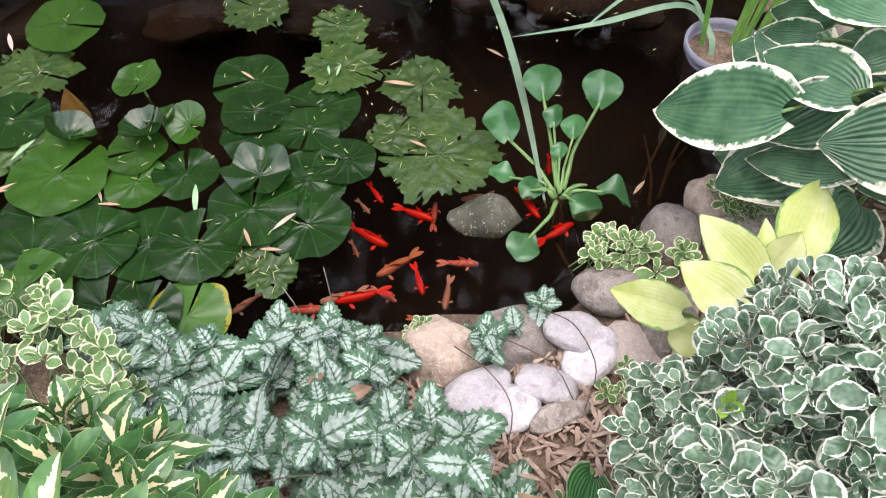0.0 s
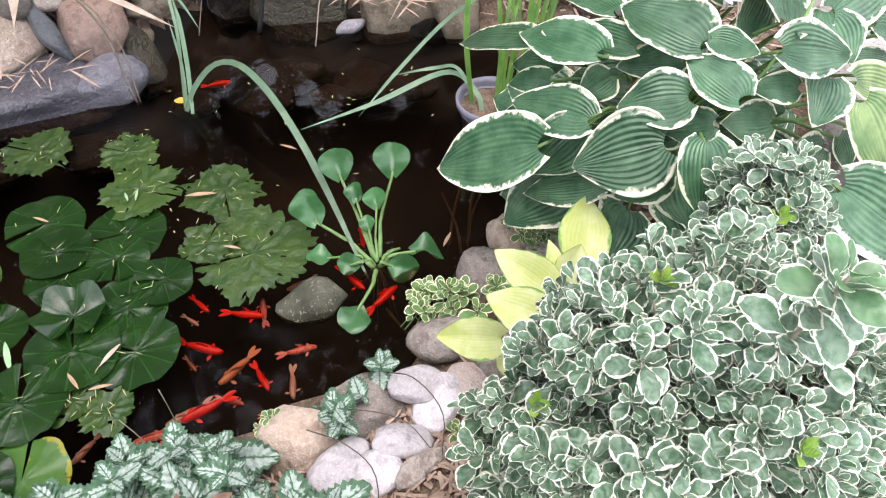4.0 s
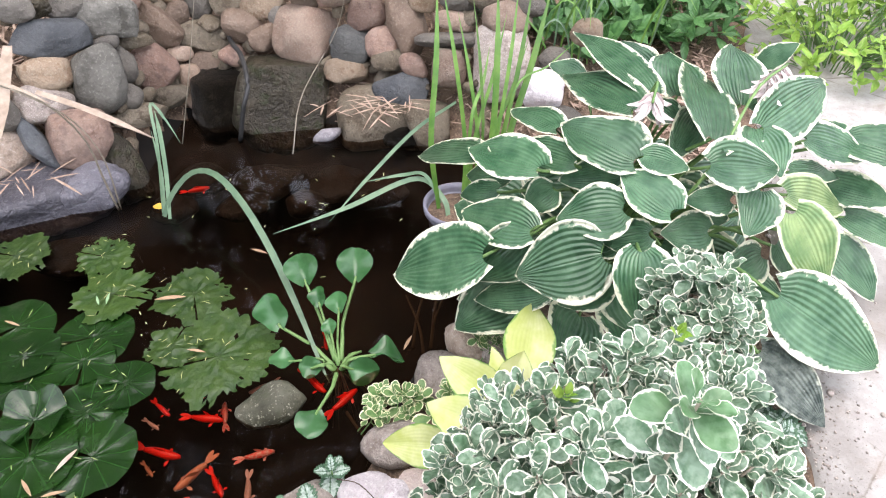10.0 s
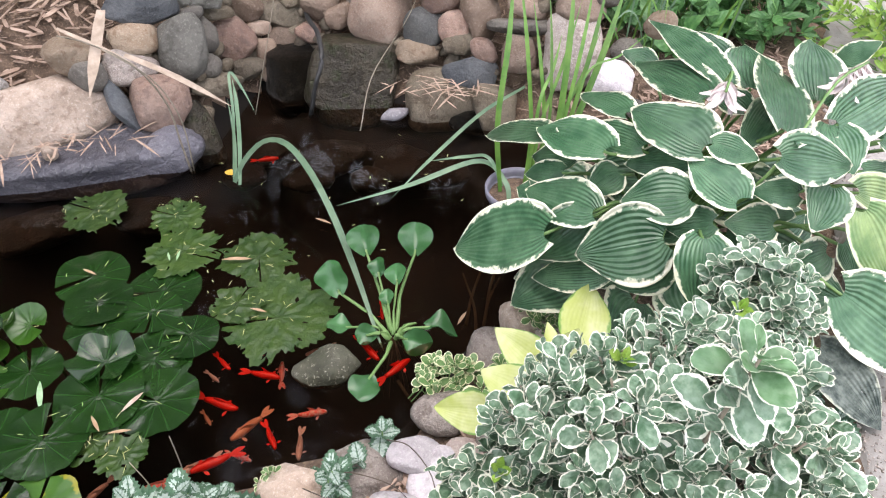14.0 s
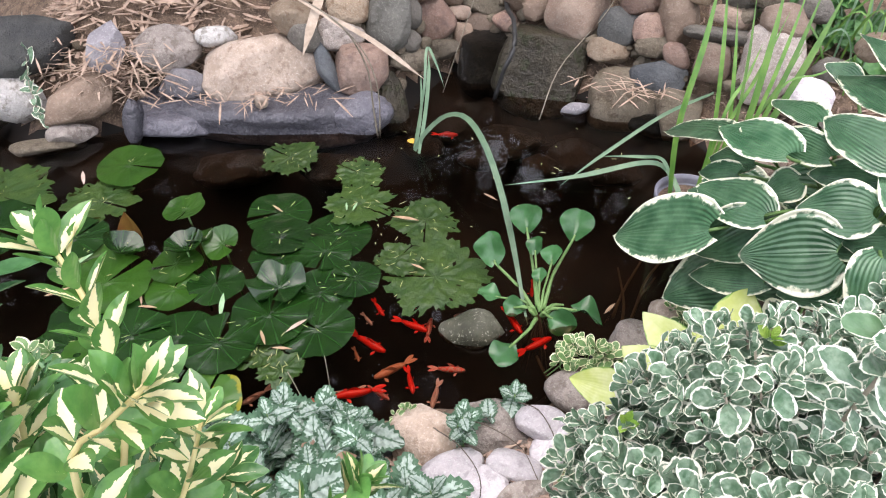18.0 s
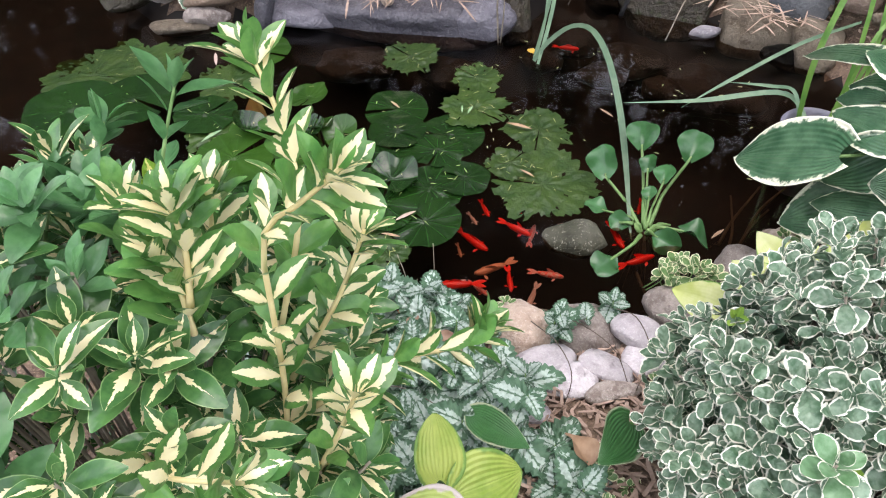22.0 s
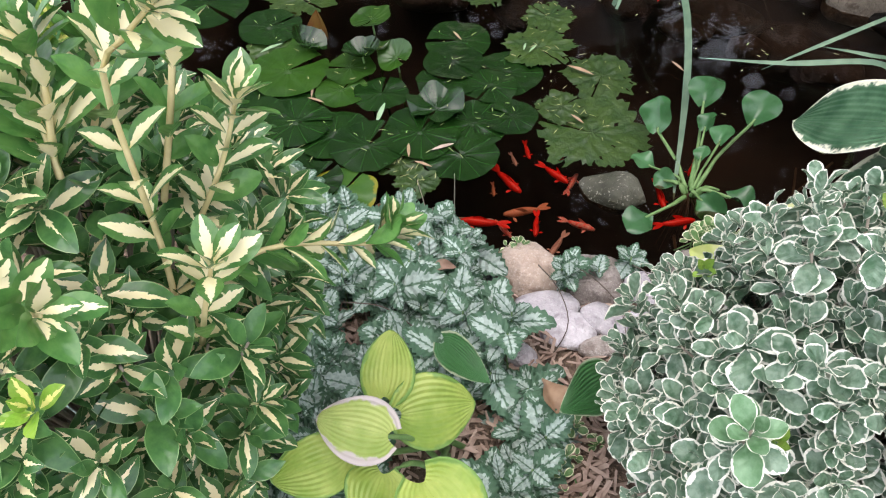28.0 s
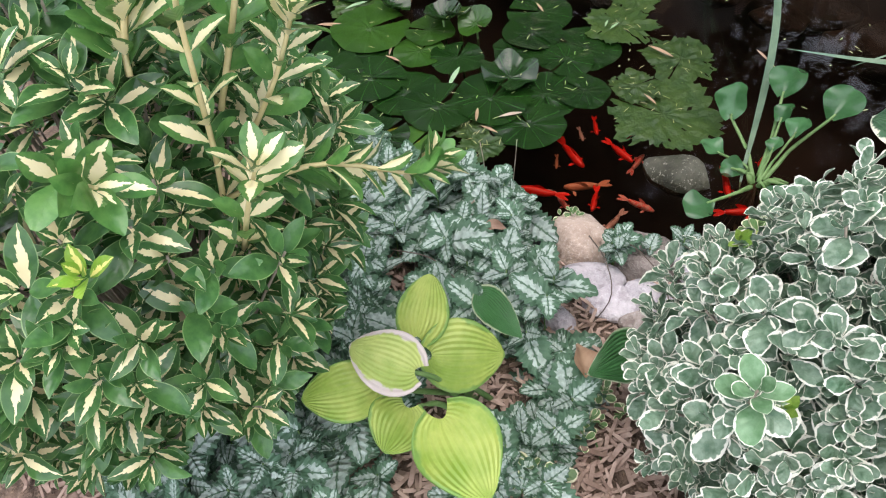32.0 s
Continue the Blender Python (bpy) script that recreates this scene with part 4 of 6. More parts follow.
pad(-0.539, 0.755, 0.093, 80, "y")
pad(-0.811, 0.733, 0.055, 0, "n")
pad(-0.442, 0.912, 0.052, 100, "r")
pad(-0.369, 0.855, 0.055, 60, "r")
pad(-0.537, 0.682, 0.062, 10, "r")
pad(-0.531, 1.765, 0.094, 150, "r")
pad(-0.289, 1.693, 0.081, 150, "r")
pad(-0.267, 1.515, 0.104, -30, "r")
pad(-0.051, 1.452, 0.104, -90, "r")
pad(-0.116, 1.270, 0.069, 60, "r")
pad(-0.011, 1.203, 0.139, 180, "r")
pad(-1.439, 1.536, 0.172, -21, "r")
pad(-1.357, 1.360, 0.137, -20, "n")
pad(-1.564, 1.467, 0.173, 4, "r")
pad(-1.525, 1.273, 0.153, 5, "n")


def cupped_pad(x, y, z, r, turn, tilt, material, cup=0.5, label="", lobes=False):
    """A young pad that stands up out of the water, folded like a wide funnel."""
    V, F, UV = pad_shape(r, "n", 77 + int(x * 50))
    if lobes:
        V = [(a * (1 + 0.07 * math.cos(5 * math.atan2(b, a))), b * (1 + 0.07 * math.cos(5 * math.atan2(b, a))), c + 0.16 * (a * a + b * b) / r * math.cos(5 * math.atan2(b, a))) for a, b, c in V]
    W = [(a, b, c + cup * (a * a + b * b) / r + 0.35 * cup * abs(a) * (1 if b > -r else 0)) for a, b, c in V]
    m = Matrix.Translation((x, y, z)) @ pose(0, 0, 0, tilt, 0, turn)
    o = part("lily_pad", to_mesh("lily_pad", W, F, UV, material), lily, label, m)
    part("stalk", to_mesh("stalk", *tube([(x + 0.02, y, -0.2), (x + 0.01, y, -0.05), (x, y, z)], 0.004, 0.003, 6), STEM_GREEN), lily)
    return o


cupped_pad(-0.435, 1.13, 0.018, 0.078, -95, 0, PAD, 0.28, "glossy dark pad with raised folded edges", True)
cupped_pad(-0.777, 1.422, 0.050, 0.067, -90, 12, PAD_LIGHT, 0.15, "olive green pad standing above the water")
cupped_pad(-0.720, 1.246, 0.050, 0.058, 60, -10, PAD, 0.45, "pad folded upwards")
cupped_pad(-0.620, 1.271, 0.050, 0.055, -30, 25, PAD_LIGHT, 0.25, "olive pad standing above the water")
cupped_pad(-0.917, 1.251, 0.030, 0.058, -60, -30, PAD, 0.50, "pad folded upwards")
cupped_pad(-0.691, 1.287, 0.050, 0.042, -140, 20, PAD_LIGHT, 0.30, "small olive pad")
V, F, UV = leaf_shape(0.105, 0.07, "ovate", 7, 8, 1.1, -0.1, seed=4)
part("rolled_leaf", to_mesh("rolled_leaf", V, F, UV, RED_PAD), lily, "russet young leaf still rolled up", frame_of((-0.915, 1.345, -0.012), (-0.15, 0.2, 0.9), (0.2, -1, 0.25)))

# ---- litter on the water ----


def sliver(L, W):
    return leaf_shape(L, W, "lance", 3, 5, 0.3, 0.06)


def fallen_leaf(at, turn, L, kind):
    names = {"tan": "tan", "blush": "pale pink", "brown": "brown", "green": "pale green", "yellow": "bright yellow"}
    z = max(at[2], 0.02 + (abs(turn) % 3) * 0.002) if kind != "yellow" else 0.006
    V, F, UV = sliver(L, max(0.005, L * 0.17) if kind != "yellow" else L * 0.8)
    o = new("fallen_leaf", to_mesh("fallen_leaf", V, F, UV, DRY[kind]))
    o.matrix_world = Matrix.Translation((at[0], at[1], z)) @ pose(0, 0, 0, 0, 0, turn - 90) @ Matrix.Translation((0, -L / 2, 0))
    tagged(o, names[kind] + " narrow fallen leaf lying on the pond", "fallen leaf", "fallen leaves on the pond")


fallen_leaf((-0.359, 0.997, 0.012), 48, 0.069, "blush")
fallen_leaf((-0.112, 1.442, 0.012), -7, 0.082, "tan")
fallen_leaf((-0.059, 1.226, 0.012), -26, 0.048, "tan")
fallen_leaf((-0.574, 1.063, 0.012), -81, 0.086, "green")
fallen_leaf((0.145, 1.560, 0.012), -36, 0.054, "tan")
fallen_leaf((-1.183, 1.614, 0.012), -65, 0.074, "blush")
fallen_leaf((-0.436, 0.949, 0.012), -65, 0.052, "tan")
fallen_leaf((-0.797, 1.073, 0.012), -67, 0.041, "brown")
fallen_leaf((-1.016, 1.096, 0.012), 26, 0.108, "tan")
fallen_leaf((-0.934, 1.066, 0.012), -12, 0.060, "tan")
fallen_leaf((-0.771, 1.048, 0.012), 0, 0.052, "tan")
fallen_leaf((0.460, 1.087, 0.012), 51, 0.055, "tan")
fallen_leaf((-0.512, 1.476, 0.012), -37, 0.048, "tan")
fallen_leaf((-0.381, 0.918, 0.012), 0, 0.051, "tan")
fallen_leaf((-0.273, 1.491, 0.012), 80, 0.047, "green")
fallen_leaf((-0.299, 1.491, 0.012), 101, 0.041, "green")
fallen_leaf((-1.021, 1.217, 0.012), 65, 0.080, "green")
fallen_leaf((-0.128, 1.884, 0.012), -32, 0.038, "yellow")
needles, drop = [], random.Random(31)
for ob in list(lily.children) + list(lily_worn.children):
    if not ob.name.startswith("lily_pad"):
        continue
    c, r = ob.matrix_basis.translation + Vector(ob.parent.location), max(v.co.length for v in ob.data.vertices)
    for i in range(11 if ob.parent == lily_worn else 3):
        a, q = drop.uniform(0, 6.28), r * drop.uniform(0, 0.8)
        w = drop.uniform(0, 6.28)
        needles.append((sliver(drop.uniform(0.01, 0.028), 0.002), frame_of((c.x + q * math.cos(a), c.y + q * math.sin(a), c.z + 0.009), (math.cos(w), math.sin(w), 0.03))))
for i in range(40):
    w = drop.uniform(0, 6.28)
    needles.append((sliver(drop.uniform(0.008, 0.02), 0.0035), frame_of((drop.uniform(-0.3, 0.6), drop.uniform(1.3, 2.0), 0.003), (math.cos(w), math.sin(w), 0))))
tagged(new("needle_litter", to_mesh("needle_litter", *gather(needles), PLANT_LITTER)), "pale green and straw needles strewn over the pads", "litter", kind="stuff")

# ---- goldfish ----


def fish_meshes(kind, bend):
    def mid(t):
        return Vector((t, bend * math.sin(t * 3.0) * t * 0.5, 0))
    V, F, n, k = [], [], 14, 10
    for i in range(n):
        t = i / (n - 1)
        p = mid(-t * 0.72)
        h = 0.108 * math.sin(math.pi * min(1, t * 0.86 + 0.03)) ** 0.62 * (1 - 0.35 * t) + 0.012
        for j in range(k):
            a = 2 * math.pi * j / k
            V.append((p.x, p.y + math.cos(a) * h * 0.88, math.sin(a) * h))
    for i in range(n - 1):
        for j in range(k):
            F.append((i * k + j, (i + 1) * k + j, (i + 1) * k + (j + 1) % k, i * k + (j + 1) % k))
    F.append(tuple(range(k))), F.append(tuple((n - 1) * k + j for j in range(k))[::-1])
    body = to_mesh("body", V, F, None, FISH[kind])
    fins = []
    for way, L, W, at in (((-1, 0.25 + bend, 0.15), 0.34, 0.1, -0.68), ((-1, -0.25 + bend, 0.15), 0.34, 0.1, -0.68)):
        fins.append((leaf_shape(L, W, "obovate", 5, 6, 0.2, 0.1), frame_of(mid(at), way, (0, 0, 1))))
    tail = to_mesh("tail_fin", *gather(fins), FISH[kind])
    back = to_mesh("dorsal_fin", *gather([(leaf_shape(0.3, 0.14, "lance", 5, 5, 0, -0.2), frame_of(mid(-0.22) + Vector((0, 0, 0.08)), (-1, 0, 0.12), (0, 1, 0)))]), FISH[kind])
    side = [to_mesh("side_fin", *gather([(leaf_shape(0.13, 0.07, "obovate", 3, 4), frame_of(mid(-0.2) + Vector((0, s * 0.08, -0.04)), (-0.6, s, -0.1)))]), FISH[kind]) for s in (1, -1)]
    return body, tail, back, side


SCHOOL = {(k, b): fish_meshes(k, b) for k in FISH for b in (-0.35, 0.3)}
FISH_WORD = {"red": "bright red goldfish", "orange": "orange goldfish", "pale": "pale pink goldfish", "mixed": "red and white mottled goldfish"}


def goldfish(x, y, z, turn, L, kind):
    z, L = (z, L * 0.95) if kind == "red" else (z - 0.03, L * 0.9)
    e = thing("goldfish", (x, y, z), FISH_WORD[kind] + " swimming just under the water", "goldfish", "goldfish in the pond")
    body, tail, back, side = SCHOOL[(kind, -0.35 if int(abs(x) * 997) % 2 else 0.3)]
    m = Matrix.Rotation(radians(turn), 4, "Z") @ Matrix.Scale(L, 4) @ Matrix.Translation((0.4, 0, 0))
    for name, me in (("body", body), ("tail_fin", tail), ("dorsal_fin", back), ("side_fin", side[0]), ("side_fin", side[1])):
        o = new(name, me)
        o.parent, o.matrix_basis = e, m
    return e


goldfish(-0.163, 1.110, -0.032, -49, 0.077, "red")
goldfish(-0.188, 1.098, -0.032, -63, 0.062, "pale")
goldfish(-0.067, 1.118, -0.022, -90, 0.058, "red")
goldfish(-0.026, 1.083, -0.042, 74, 0.098, "mixed")
goldfish(-0.056, 1.049, -0.022, -35, 0.110, "red")
goldfish(-0.175, 0.989, -0.042, -23, 0.132, "red")
goldfish(-0.204, 0.978, -0.042, -77, 0.059, "orange")
goldfish(-0.108, 0.925, -0.042, -157, 0.135, "orange")
goldfish(0.044, 0.937, -0.032, -13, 0.106, "mixed")
goldfish(-0.232, 0.841, -0.042, -175, 0.126, "pale")
goldfish(-0.189, 0.831, -0.032, -156, 0.131, "red")
goldfish(-0.126, 0.849, -0.032, -43, 0.078, "mixed")
goldfish(-0.048, 0.864, -0.032, -86, 0.091, "red")
goldfish(0.003, 0.845, -0.032, -90, 0.100, "pale")
goldfish(-0.311, 0.804, -0.032, 14, 0.132, "mixed")
goldfish(-0.441, 0.820, -0.032, -150, 0.096, "pale")
goldfish(-0.040, 0.785, -0.042, -33, 0.077, "orange")
goldfish(0.080, 1.120, -0.032, 180, 0.096, "pale")
goldfish(0.205, 1.080, -0.042, -54, 0.112, "red")
goldfish(0.264, 0.997, -0.022, 21, 0.116, "red")
goldfish(0.259, 1.190, -0.022, -86, 0.071, "red")
goldfish(-0.269, 0.721, -0.042, -9, 0.107, "orange")
goldfish(-0.007, 1.982, -0.03, 10, 0.1, "red")

# ---- water hyacinth ----
hyacinth = thing("water_hyacinth", (0.33, 1.05, 0), "bright green water hyacinth with glossy spoon-shaped leaves", "water plant")
hy_count = [0]


def hyacinth_leaf(at, r):
    """A cupped round leaf on an arching swollen stalk."""
    hy_count[0] += 1
    k = hy_count[0]
    at = Vector(at)
    out = Vector((at.x - HB.x, at.y - HB.y, 0))
    tall = at.z > 0.05
    L = 1.9 * r
    way = (Vector((out.x * 2.0, 0.74, 0.62)) if tall else out.normalized() + Vector((0, 0, 0.06))).normalized()
    top = at - way * L * 0.5
    foot = HB + out * 0.1
    bow = foot + (top - foot) * 0.55 + Vector((-out.x * 0.15, 0, 0.015 if not tall else -0.012))
    stem = part("stalk", to_mesh("stalk", *tube([foot, foot + (bow - foot) * 0.5, bow, top, top + way * 0.01], 0.0066 if r > 0.035 else 0.0042, 0.0026, 14, 8), STEM_GREEN), hyacinth)
    V, F, UV = leaf_shape(L, 2.0 * r, "spoon", 11, 14, (0.35, 0.7, 0.5, 0.25)[k % 4], (0.25, 0.5, 0.35, 0.0)[k % 4], 0.2, 0.1, seed=k)
    part("leaf", to_mesh("leaf", V, F, UV, HYACINTH), stem, "", frame_of(top, way, (-0.12, -0.62, 0.78) if tall else (0, -0.35, 0.94), rng.uniform(-0.6, 0.6)))


HB = Vector((0.275, 1.075, 0.000))
hyacinth_leaf((0.242, 1.330, 0.130), 0.046)
hyacinth_leaf((0.379, 1.293, 0.140), 0.048)
hyacinth_leaf((0.146, 1.227, 0.100), 0.048)
hyacinth_leaf((0.265, 1.243, 0.100), 0.027)
hyacinth_leaf((0.309, 1.209, 0.100), 0.029)
hyacinth_leaf((0.276, 1.168, 0.060), 0.021)
hyacinth_leaf((0.140, 1.135, 0.015), 0.032)
hyacinth_leaf((0.204, 1.093, 0.012), 0.029)
hyacinth_leaf((0.397, 1.052, 0.040), 0.041)
hyacinth_leaf((0.330, 1.041, 0.010), 0.037)
hyacinth_leaf((0.177, 0.924, 0.012), 0.040)
for a in range(2):
    w = a * 2.6 + 0.4
    part("stalk", to_mesh("stalk", *tube([HB + Vector((0, 0, -0.03)), HB + Vector((math.cos(w) * 0.03, math.sin(w) * 0.03, 0.02)), HB + Vector((math.cos(w) * 0.07, math.sin(w) * 0.06, 0.015))], 0.009, 0.003, 8, 7), STEM_GREEN), hyacinth)
roots = []
for i in range(26):
    w, q = rng.uniform(0, 6.28), rng.uniform(0.02, 0.09)
    roots.append((tube([HB, HB + Vector((math.cos(w) * q * 0.5, math.sin(w) * q * 0.5, -0.05)), HB + Vector((math.cos(w) * q, math.sin(w) * q, -0.14))], 0.002, 0.0008, 5, 4), Matrix()))
part("roots", to_mesh("roots", *gather([((V, np.array([f for f in F if len(f) == 4]), U), m) for (V, F, U), m in roots]), BARK), hyacinth, "dark hanging roots")

# ---- reeds and irises ----
reeds = thing("reed_clump", (-0.15, 1.95, 0), "grey-green reed with long arching bent blades", "reed")
iris = thing("iris_clump", (0.78, 1.6, 0.05), "tall upright green iris leaves growing from a pot", "iris")


def blade(pts, w):
    owner = reeds if pts[0][0] < 0.4 else iris
    part("blade", to_mesh("blade", *strap(pts, w, 24), SEDGE), owner)


def dry(pts, w):
    o = new("dry_blade", to_mesh("dry_blade", *strap(pts, w, 12, 0.15), DRY_STRIP))
    tagged(o, "straw-coloured dry blade lying across the stones", "dry leaf", "dry blades on the stones")


def stalk(pts, w):
    part("bent_stem", to_mesh("bent_stem", *tube(pts, w / 2, w / 4, 14, 5), STEM_GREY), reeds, "thin bare stem")


blade([(-0.114, 1.836, 0.000), (-0.074, 1.843, 0.070), (-0.003, 1.820, 0.150), (0.064, 1.744, 0.190), (0.121, 1.618, 0.180), (0.170, 1.457, 0.130), (0.207, 1.268, 0.070), (0.234, 1.092, 0.010), (0.244, 1.045, -0.010)], 0.0190)
blade([(-0.098, 1.819, 0.000), (-0.077, 1.896, 0.120), (-0.068, 1.958, 0.220), (-0.072, 2.036, 0.260)], 0.0130)
blade([(-0.111, 1.835, 0.000), (-0.095, 1.931, 0.100), (-0.104, 2.075, 0.170)], 0.0090)
blade([(-0.117, 1.854, 0.000), (-0.081, 1.903, 0.200), (-0.075, 2.001, 0.300), (-0.044, 1.975, 0.260), (-0.014, 1.921, 0.200)], 0.0090)
stalk([(-0.252, 1.93, -0.01), (-0.258, 1.915, 0.12), (-0.265, 1.9, 0.278), (-0.317, 1.85, 0.436), (-0.401, 1.8, 0.535), (-0.453, 1.75, 0.585)], 0.0075)
stalk([(-0.244, 1.93, -0.01), (-0.236, 1.9, 0.213), (-0.28, 1.87, 0.374), (-0.369, 1.8, 0.514)], 0.0055)
blade([(0.720, 1.522, 0.000), (0.719, 1.577, 0.060), (0.661, 1.689, 0.070), (0.431, 1.663, 0.030), (0.195, 1.634, 0.010)], 0.0170)
blade([(0.726, 1.594, 0.000), (0.692, 1.666, 0.090), (0.633, 1.720, 0.070), (0.505, 1.750, 0.050)], 0.0120)
blade([(0.799, 1.694, 0.320), (0.685, 1.762, 0.200), (0.525, 1.733, 0.080), (0.372, 1.646, 0.005)], 0.0120)
dry([(-0.37, 2.03, 0.38), (-0.234, 1.955, 0.336), (-0.078, 1.915, 0.231)], 0.018)
dry([(-0.424, 2.16, 0.47), (-0.447, 2.04, 0.4), (-0.477, 1.92, 0.31)], 0.034)
dry([(-0.55, 2.1, 0.45), (-0.42, 2.02, 0.41), (-0.33, 1.98, 0.36)], 0.012)
stalk([(-0.034, 2.237, 0.000), (0.062, 2.222, 0.320), (0.125, 2.194, 0.550)], 0.0040)
stalk([(0.326, 2.050, 0.000), (0.394, 2.161, 0.150), (0.554, 2.288, 0.300), (0.599, 2.256, 0.450)], 0.0050)


def iris_blade(foot, low, mid, tip, w):
    part("blade", to_mesh("blade", *strap([foot, low, mid, tip], w, 16), IRIS), iris)


iris_blade((0.702, 1.570, 0.03), (0.695, 1.62, 0.243), (0.738, 1.7, 0.463), (0.774, 1.8, 0.659), 0.0168)
iris_blade((0.779, 1.570, 0.03), (0.804, 1.62, 0.199), (0.797, 1.7, 0.444), (0.787, 1.8, 0.657), 0.0129)
iris_blade((0.807, 1.570, 0.03), (0.845, 1.62, 0.2), (0.844, 1.7, 0.386), (0.838, 1.8, 0.55), 0.0116)
iris_blade((0.817, 1.570, 0.03), (0.859, 1.62, 0.228), (0.874, 1.7, 0.422), (0.883, 1.8, 0.596), 0.0090)
iris_blade((0.838, 1.570, 0.03), (0.889, 1.62, 0.218), (0.926, 1.7, 0.439), (0.958, 1.8, 0.636), 0.0194)
iris_blade((0.838, 1.570, 0.03), (0.889, 1.62, 0.218), (0.981, 1.7, 0.326), (1.069, 1.8, 0.426), 0.0116)
iris_blade((0.875, 1.570, 0.03), (0.942, 1.62, 0.207), (1.043, 1.7, 0.42), (1.136, 1.8, 0.614), 0.0194)
iris_blade((0.849, 1.570, 0.03), (0.904, 1.62, 0.215), (0.968, 1.7, 0.432), (1.026, 1.8, 0.628), 0.0116)
iris_blade((0.881, 1.570, 0.03), (0.95, 1.62, 0.367), (1.093, 1.7, 0.385), (1.237, 1.8, 0.4), 0.0065)
iris_blade((0.790, 1.570, 0.03), (0.82, 1.62, 0.296), (0.884, 1.7, 0.364), (0.942, 1.8, 0.427), 0.0104)
iris_blade((0.862, 1.570, 0.03), (0.923, 1.62, 0.211), (1.001, 1.7, 0.427), (1.071, 1.8, 0.622), 0.0143)
iris_blade((0.799, 1.570, 0.03), (0.833, 1.62, 0.23), (0.916, 1.7, 0.385), (0.993, 1.8, 0.529), 0.0104)
pot = thing("plant_pot", (0.76, 1.56, 0), "grey-violet plastic pot standing in the pond", "plant pot")


def lathe(profile, at, n=36):
    V, F = [], []
    for r, z in profile:
        for i in range(n):
            a = 2 * math.pi * i / n
            V.append((at[0] + r * math.cos(a), at[1] + r * math.sin(a), at[2] + z))
    for k in range(len(profile) - 1):
        for i in range(n):
            F.append((k * n + i, k * n + (i + 1) % n, (k + 1) * n + (i + 1) % n, (k + 1) * n + i))
    return V, F


V, F = lathe([(0.07, -0.17), (0.095, 0.02), (0.105, 0.022), (0.107, 0.045), (0.1, 0.047), (0.096, 0.03), (0.08, -0.12)], (0.76, 1.56, 0))
part("rim", to_mesh("rim", V, F, None, POT), pot)
V, F = lathe([(0.092, 0.012), (0.06, 0.02), (0.02, 0.026), (0.001, 0.026)], (0.76, 1.56, 0))
part("soil", to_mesh("soil", V, F, None, SOIL), pot)

for pts in ([(0.486, 1.136, -0.070), (0.523, 1.220, -0.050), (0.598, 1.343, -0.020)],
            [(0.505, 1.100, -0.070), (0.520, 1.183, -0.050), (0.513, 1.288, -0.020)],
            [(0.532, 1.123, -0.070), (0.569, 1.201, -0.050), (0.613, 1.249, -0.020)],
            [(0.549, 1.162, -0.070), (0.598, 1.273, -0.050), (0.671, 1.356, -0.020)],
            [(0.269, 0.989, -0.070), (0.280, 0.931, -0.050), (0.296, 0.851, -0.020)]):
    o = new("sunken_stem", to_mesh("sunken_stem", *tube(pts, 0.005, 0.003, 10, 6), SUNKEN_STEM))
    tagged(o, "dim brown plant stem lying under the water", "stem", "stems under the water")

# ---- hostas ----
hosta = thing("hosta", (0.98, 1.08, 0.15), "large hosta with blue-green leaves edged in creamy white", "hosta")
lime_hosta = thing("hosta", (0.52, 0.66, 0.1), "small hosta with pale yellow leaves on the bank", "hosta")
front_hosta = thing("hosta", (0.02, 0.14, 0.2), "young hosta with chartreuse ribbed leaves", "hosta")
leaf_no = [0]


def big_leaf(owner, base, tip, w, material, crown, droop=0.16, label="", kind="hosta", lobe=0.12, face=(-0.15, -0.75, 1), rise=0.06):
    """One ribbed leaf from its stalk end to its tip, on a channelled stalk from the crown."""
    leaf_no[0] += 1
    base, tip, crown = Vector(base), Vector(tip), Vector(crown)
    d = tip - base
    L = d.length * (1.0 if owner == hosta else 1.06)
    V, F, UV = leaf_shape(L, w * (1.4 if owner == hosta else 1.12), kind, 13, 18, 0.2, droop, 0.07, lobe, seed=leaf_no[0])
    aim = d.normalized() + Vector((0, 0, droop * 0.9))
    out = Vector((base.x - crown.x, base.y - crown.y, 0)) * 0.5
    m = frame_of(base, aim, Vector(face) + out * 0.4, rng.uniform(-0.2, 0.2))
    mid = crown + (base - crown) * 0.6 + Vector((0, 0, rise))
    foot = crown + Vector((rng.uniform(-0.04, 0.04), rng.uniform(-0.04, 0.04), -0.03))
    stem = part("leaf_stalk", to_mesh("leaf_stalk", *tube([foot, mid, base + d.normalized() * 0.004 - Vector((0, 0, 0.004))], 0.006, 0.0035, 10), STEM_GREEN), owner)
    part("leaf", to_mesh("leaf", V, F, UV, material), stem, label, m)


def hosta_leaf(base, tip, w, kind=""):
    label = {"pale": "yellowing pale green leaf", "dull": "old dull leaf with worn grey specks"}.get(kind, "")
    out = (Vector(base) - Vector((0.98, 1.05, 0.15))).normalized() * (leaf_no[0] * 7 % 5) * 0.007
    base, tip = Vector(base) + out, Vector(tip) + out
    big_leaf(hosta, base, tip, w, {"pale": HOSTA_PALE, "dull": HOSTA_DULL}.get(kind, HOSTA), (0.98, 1.08, 0.2), 0.14, label)


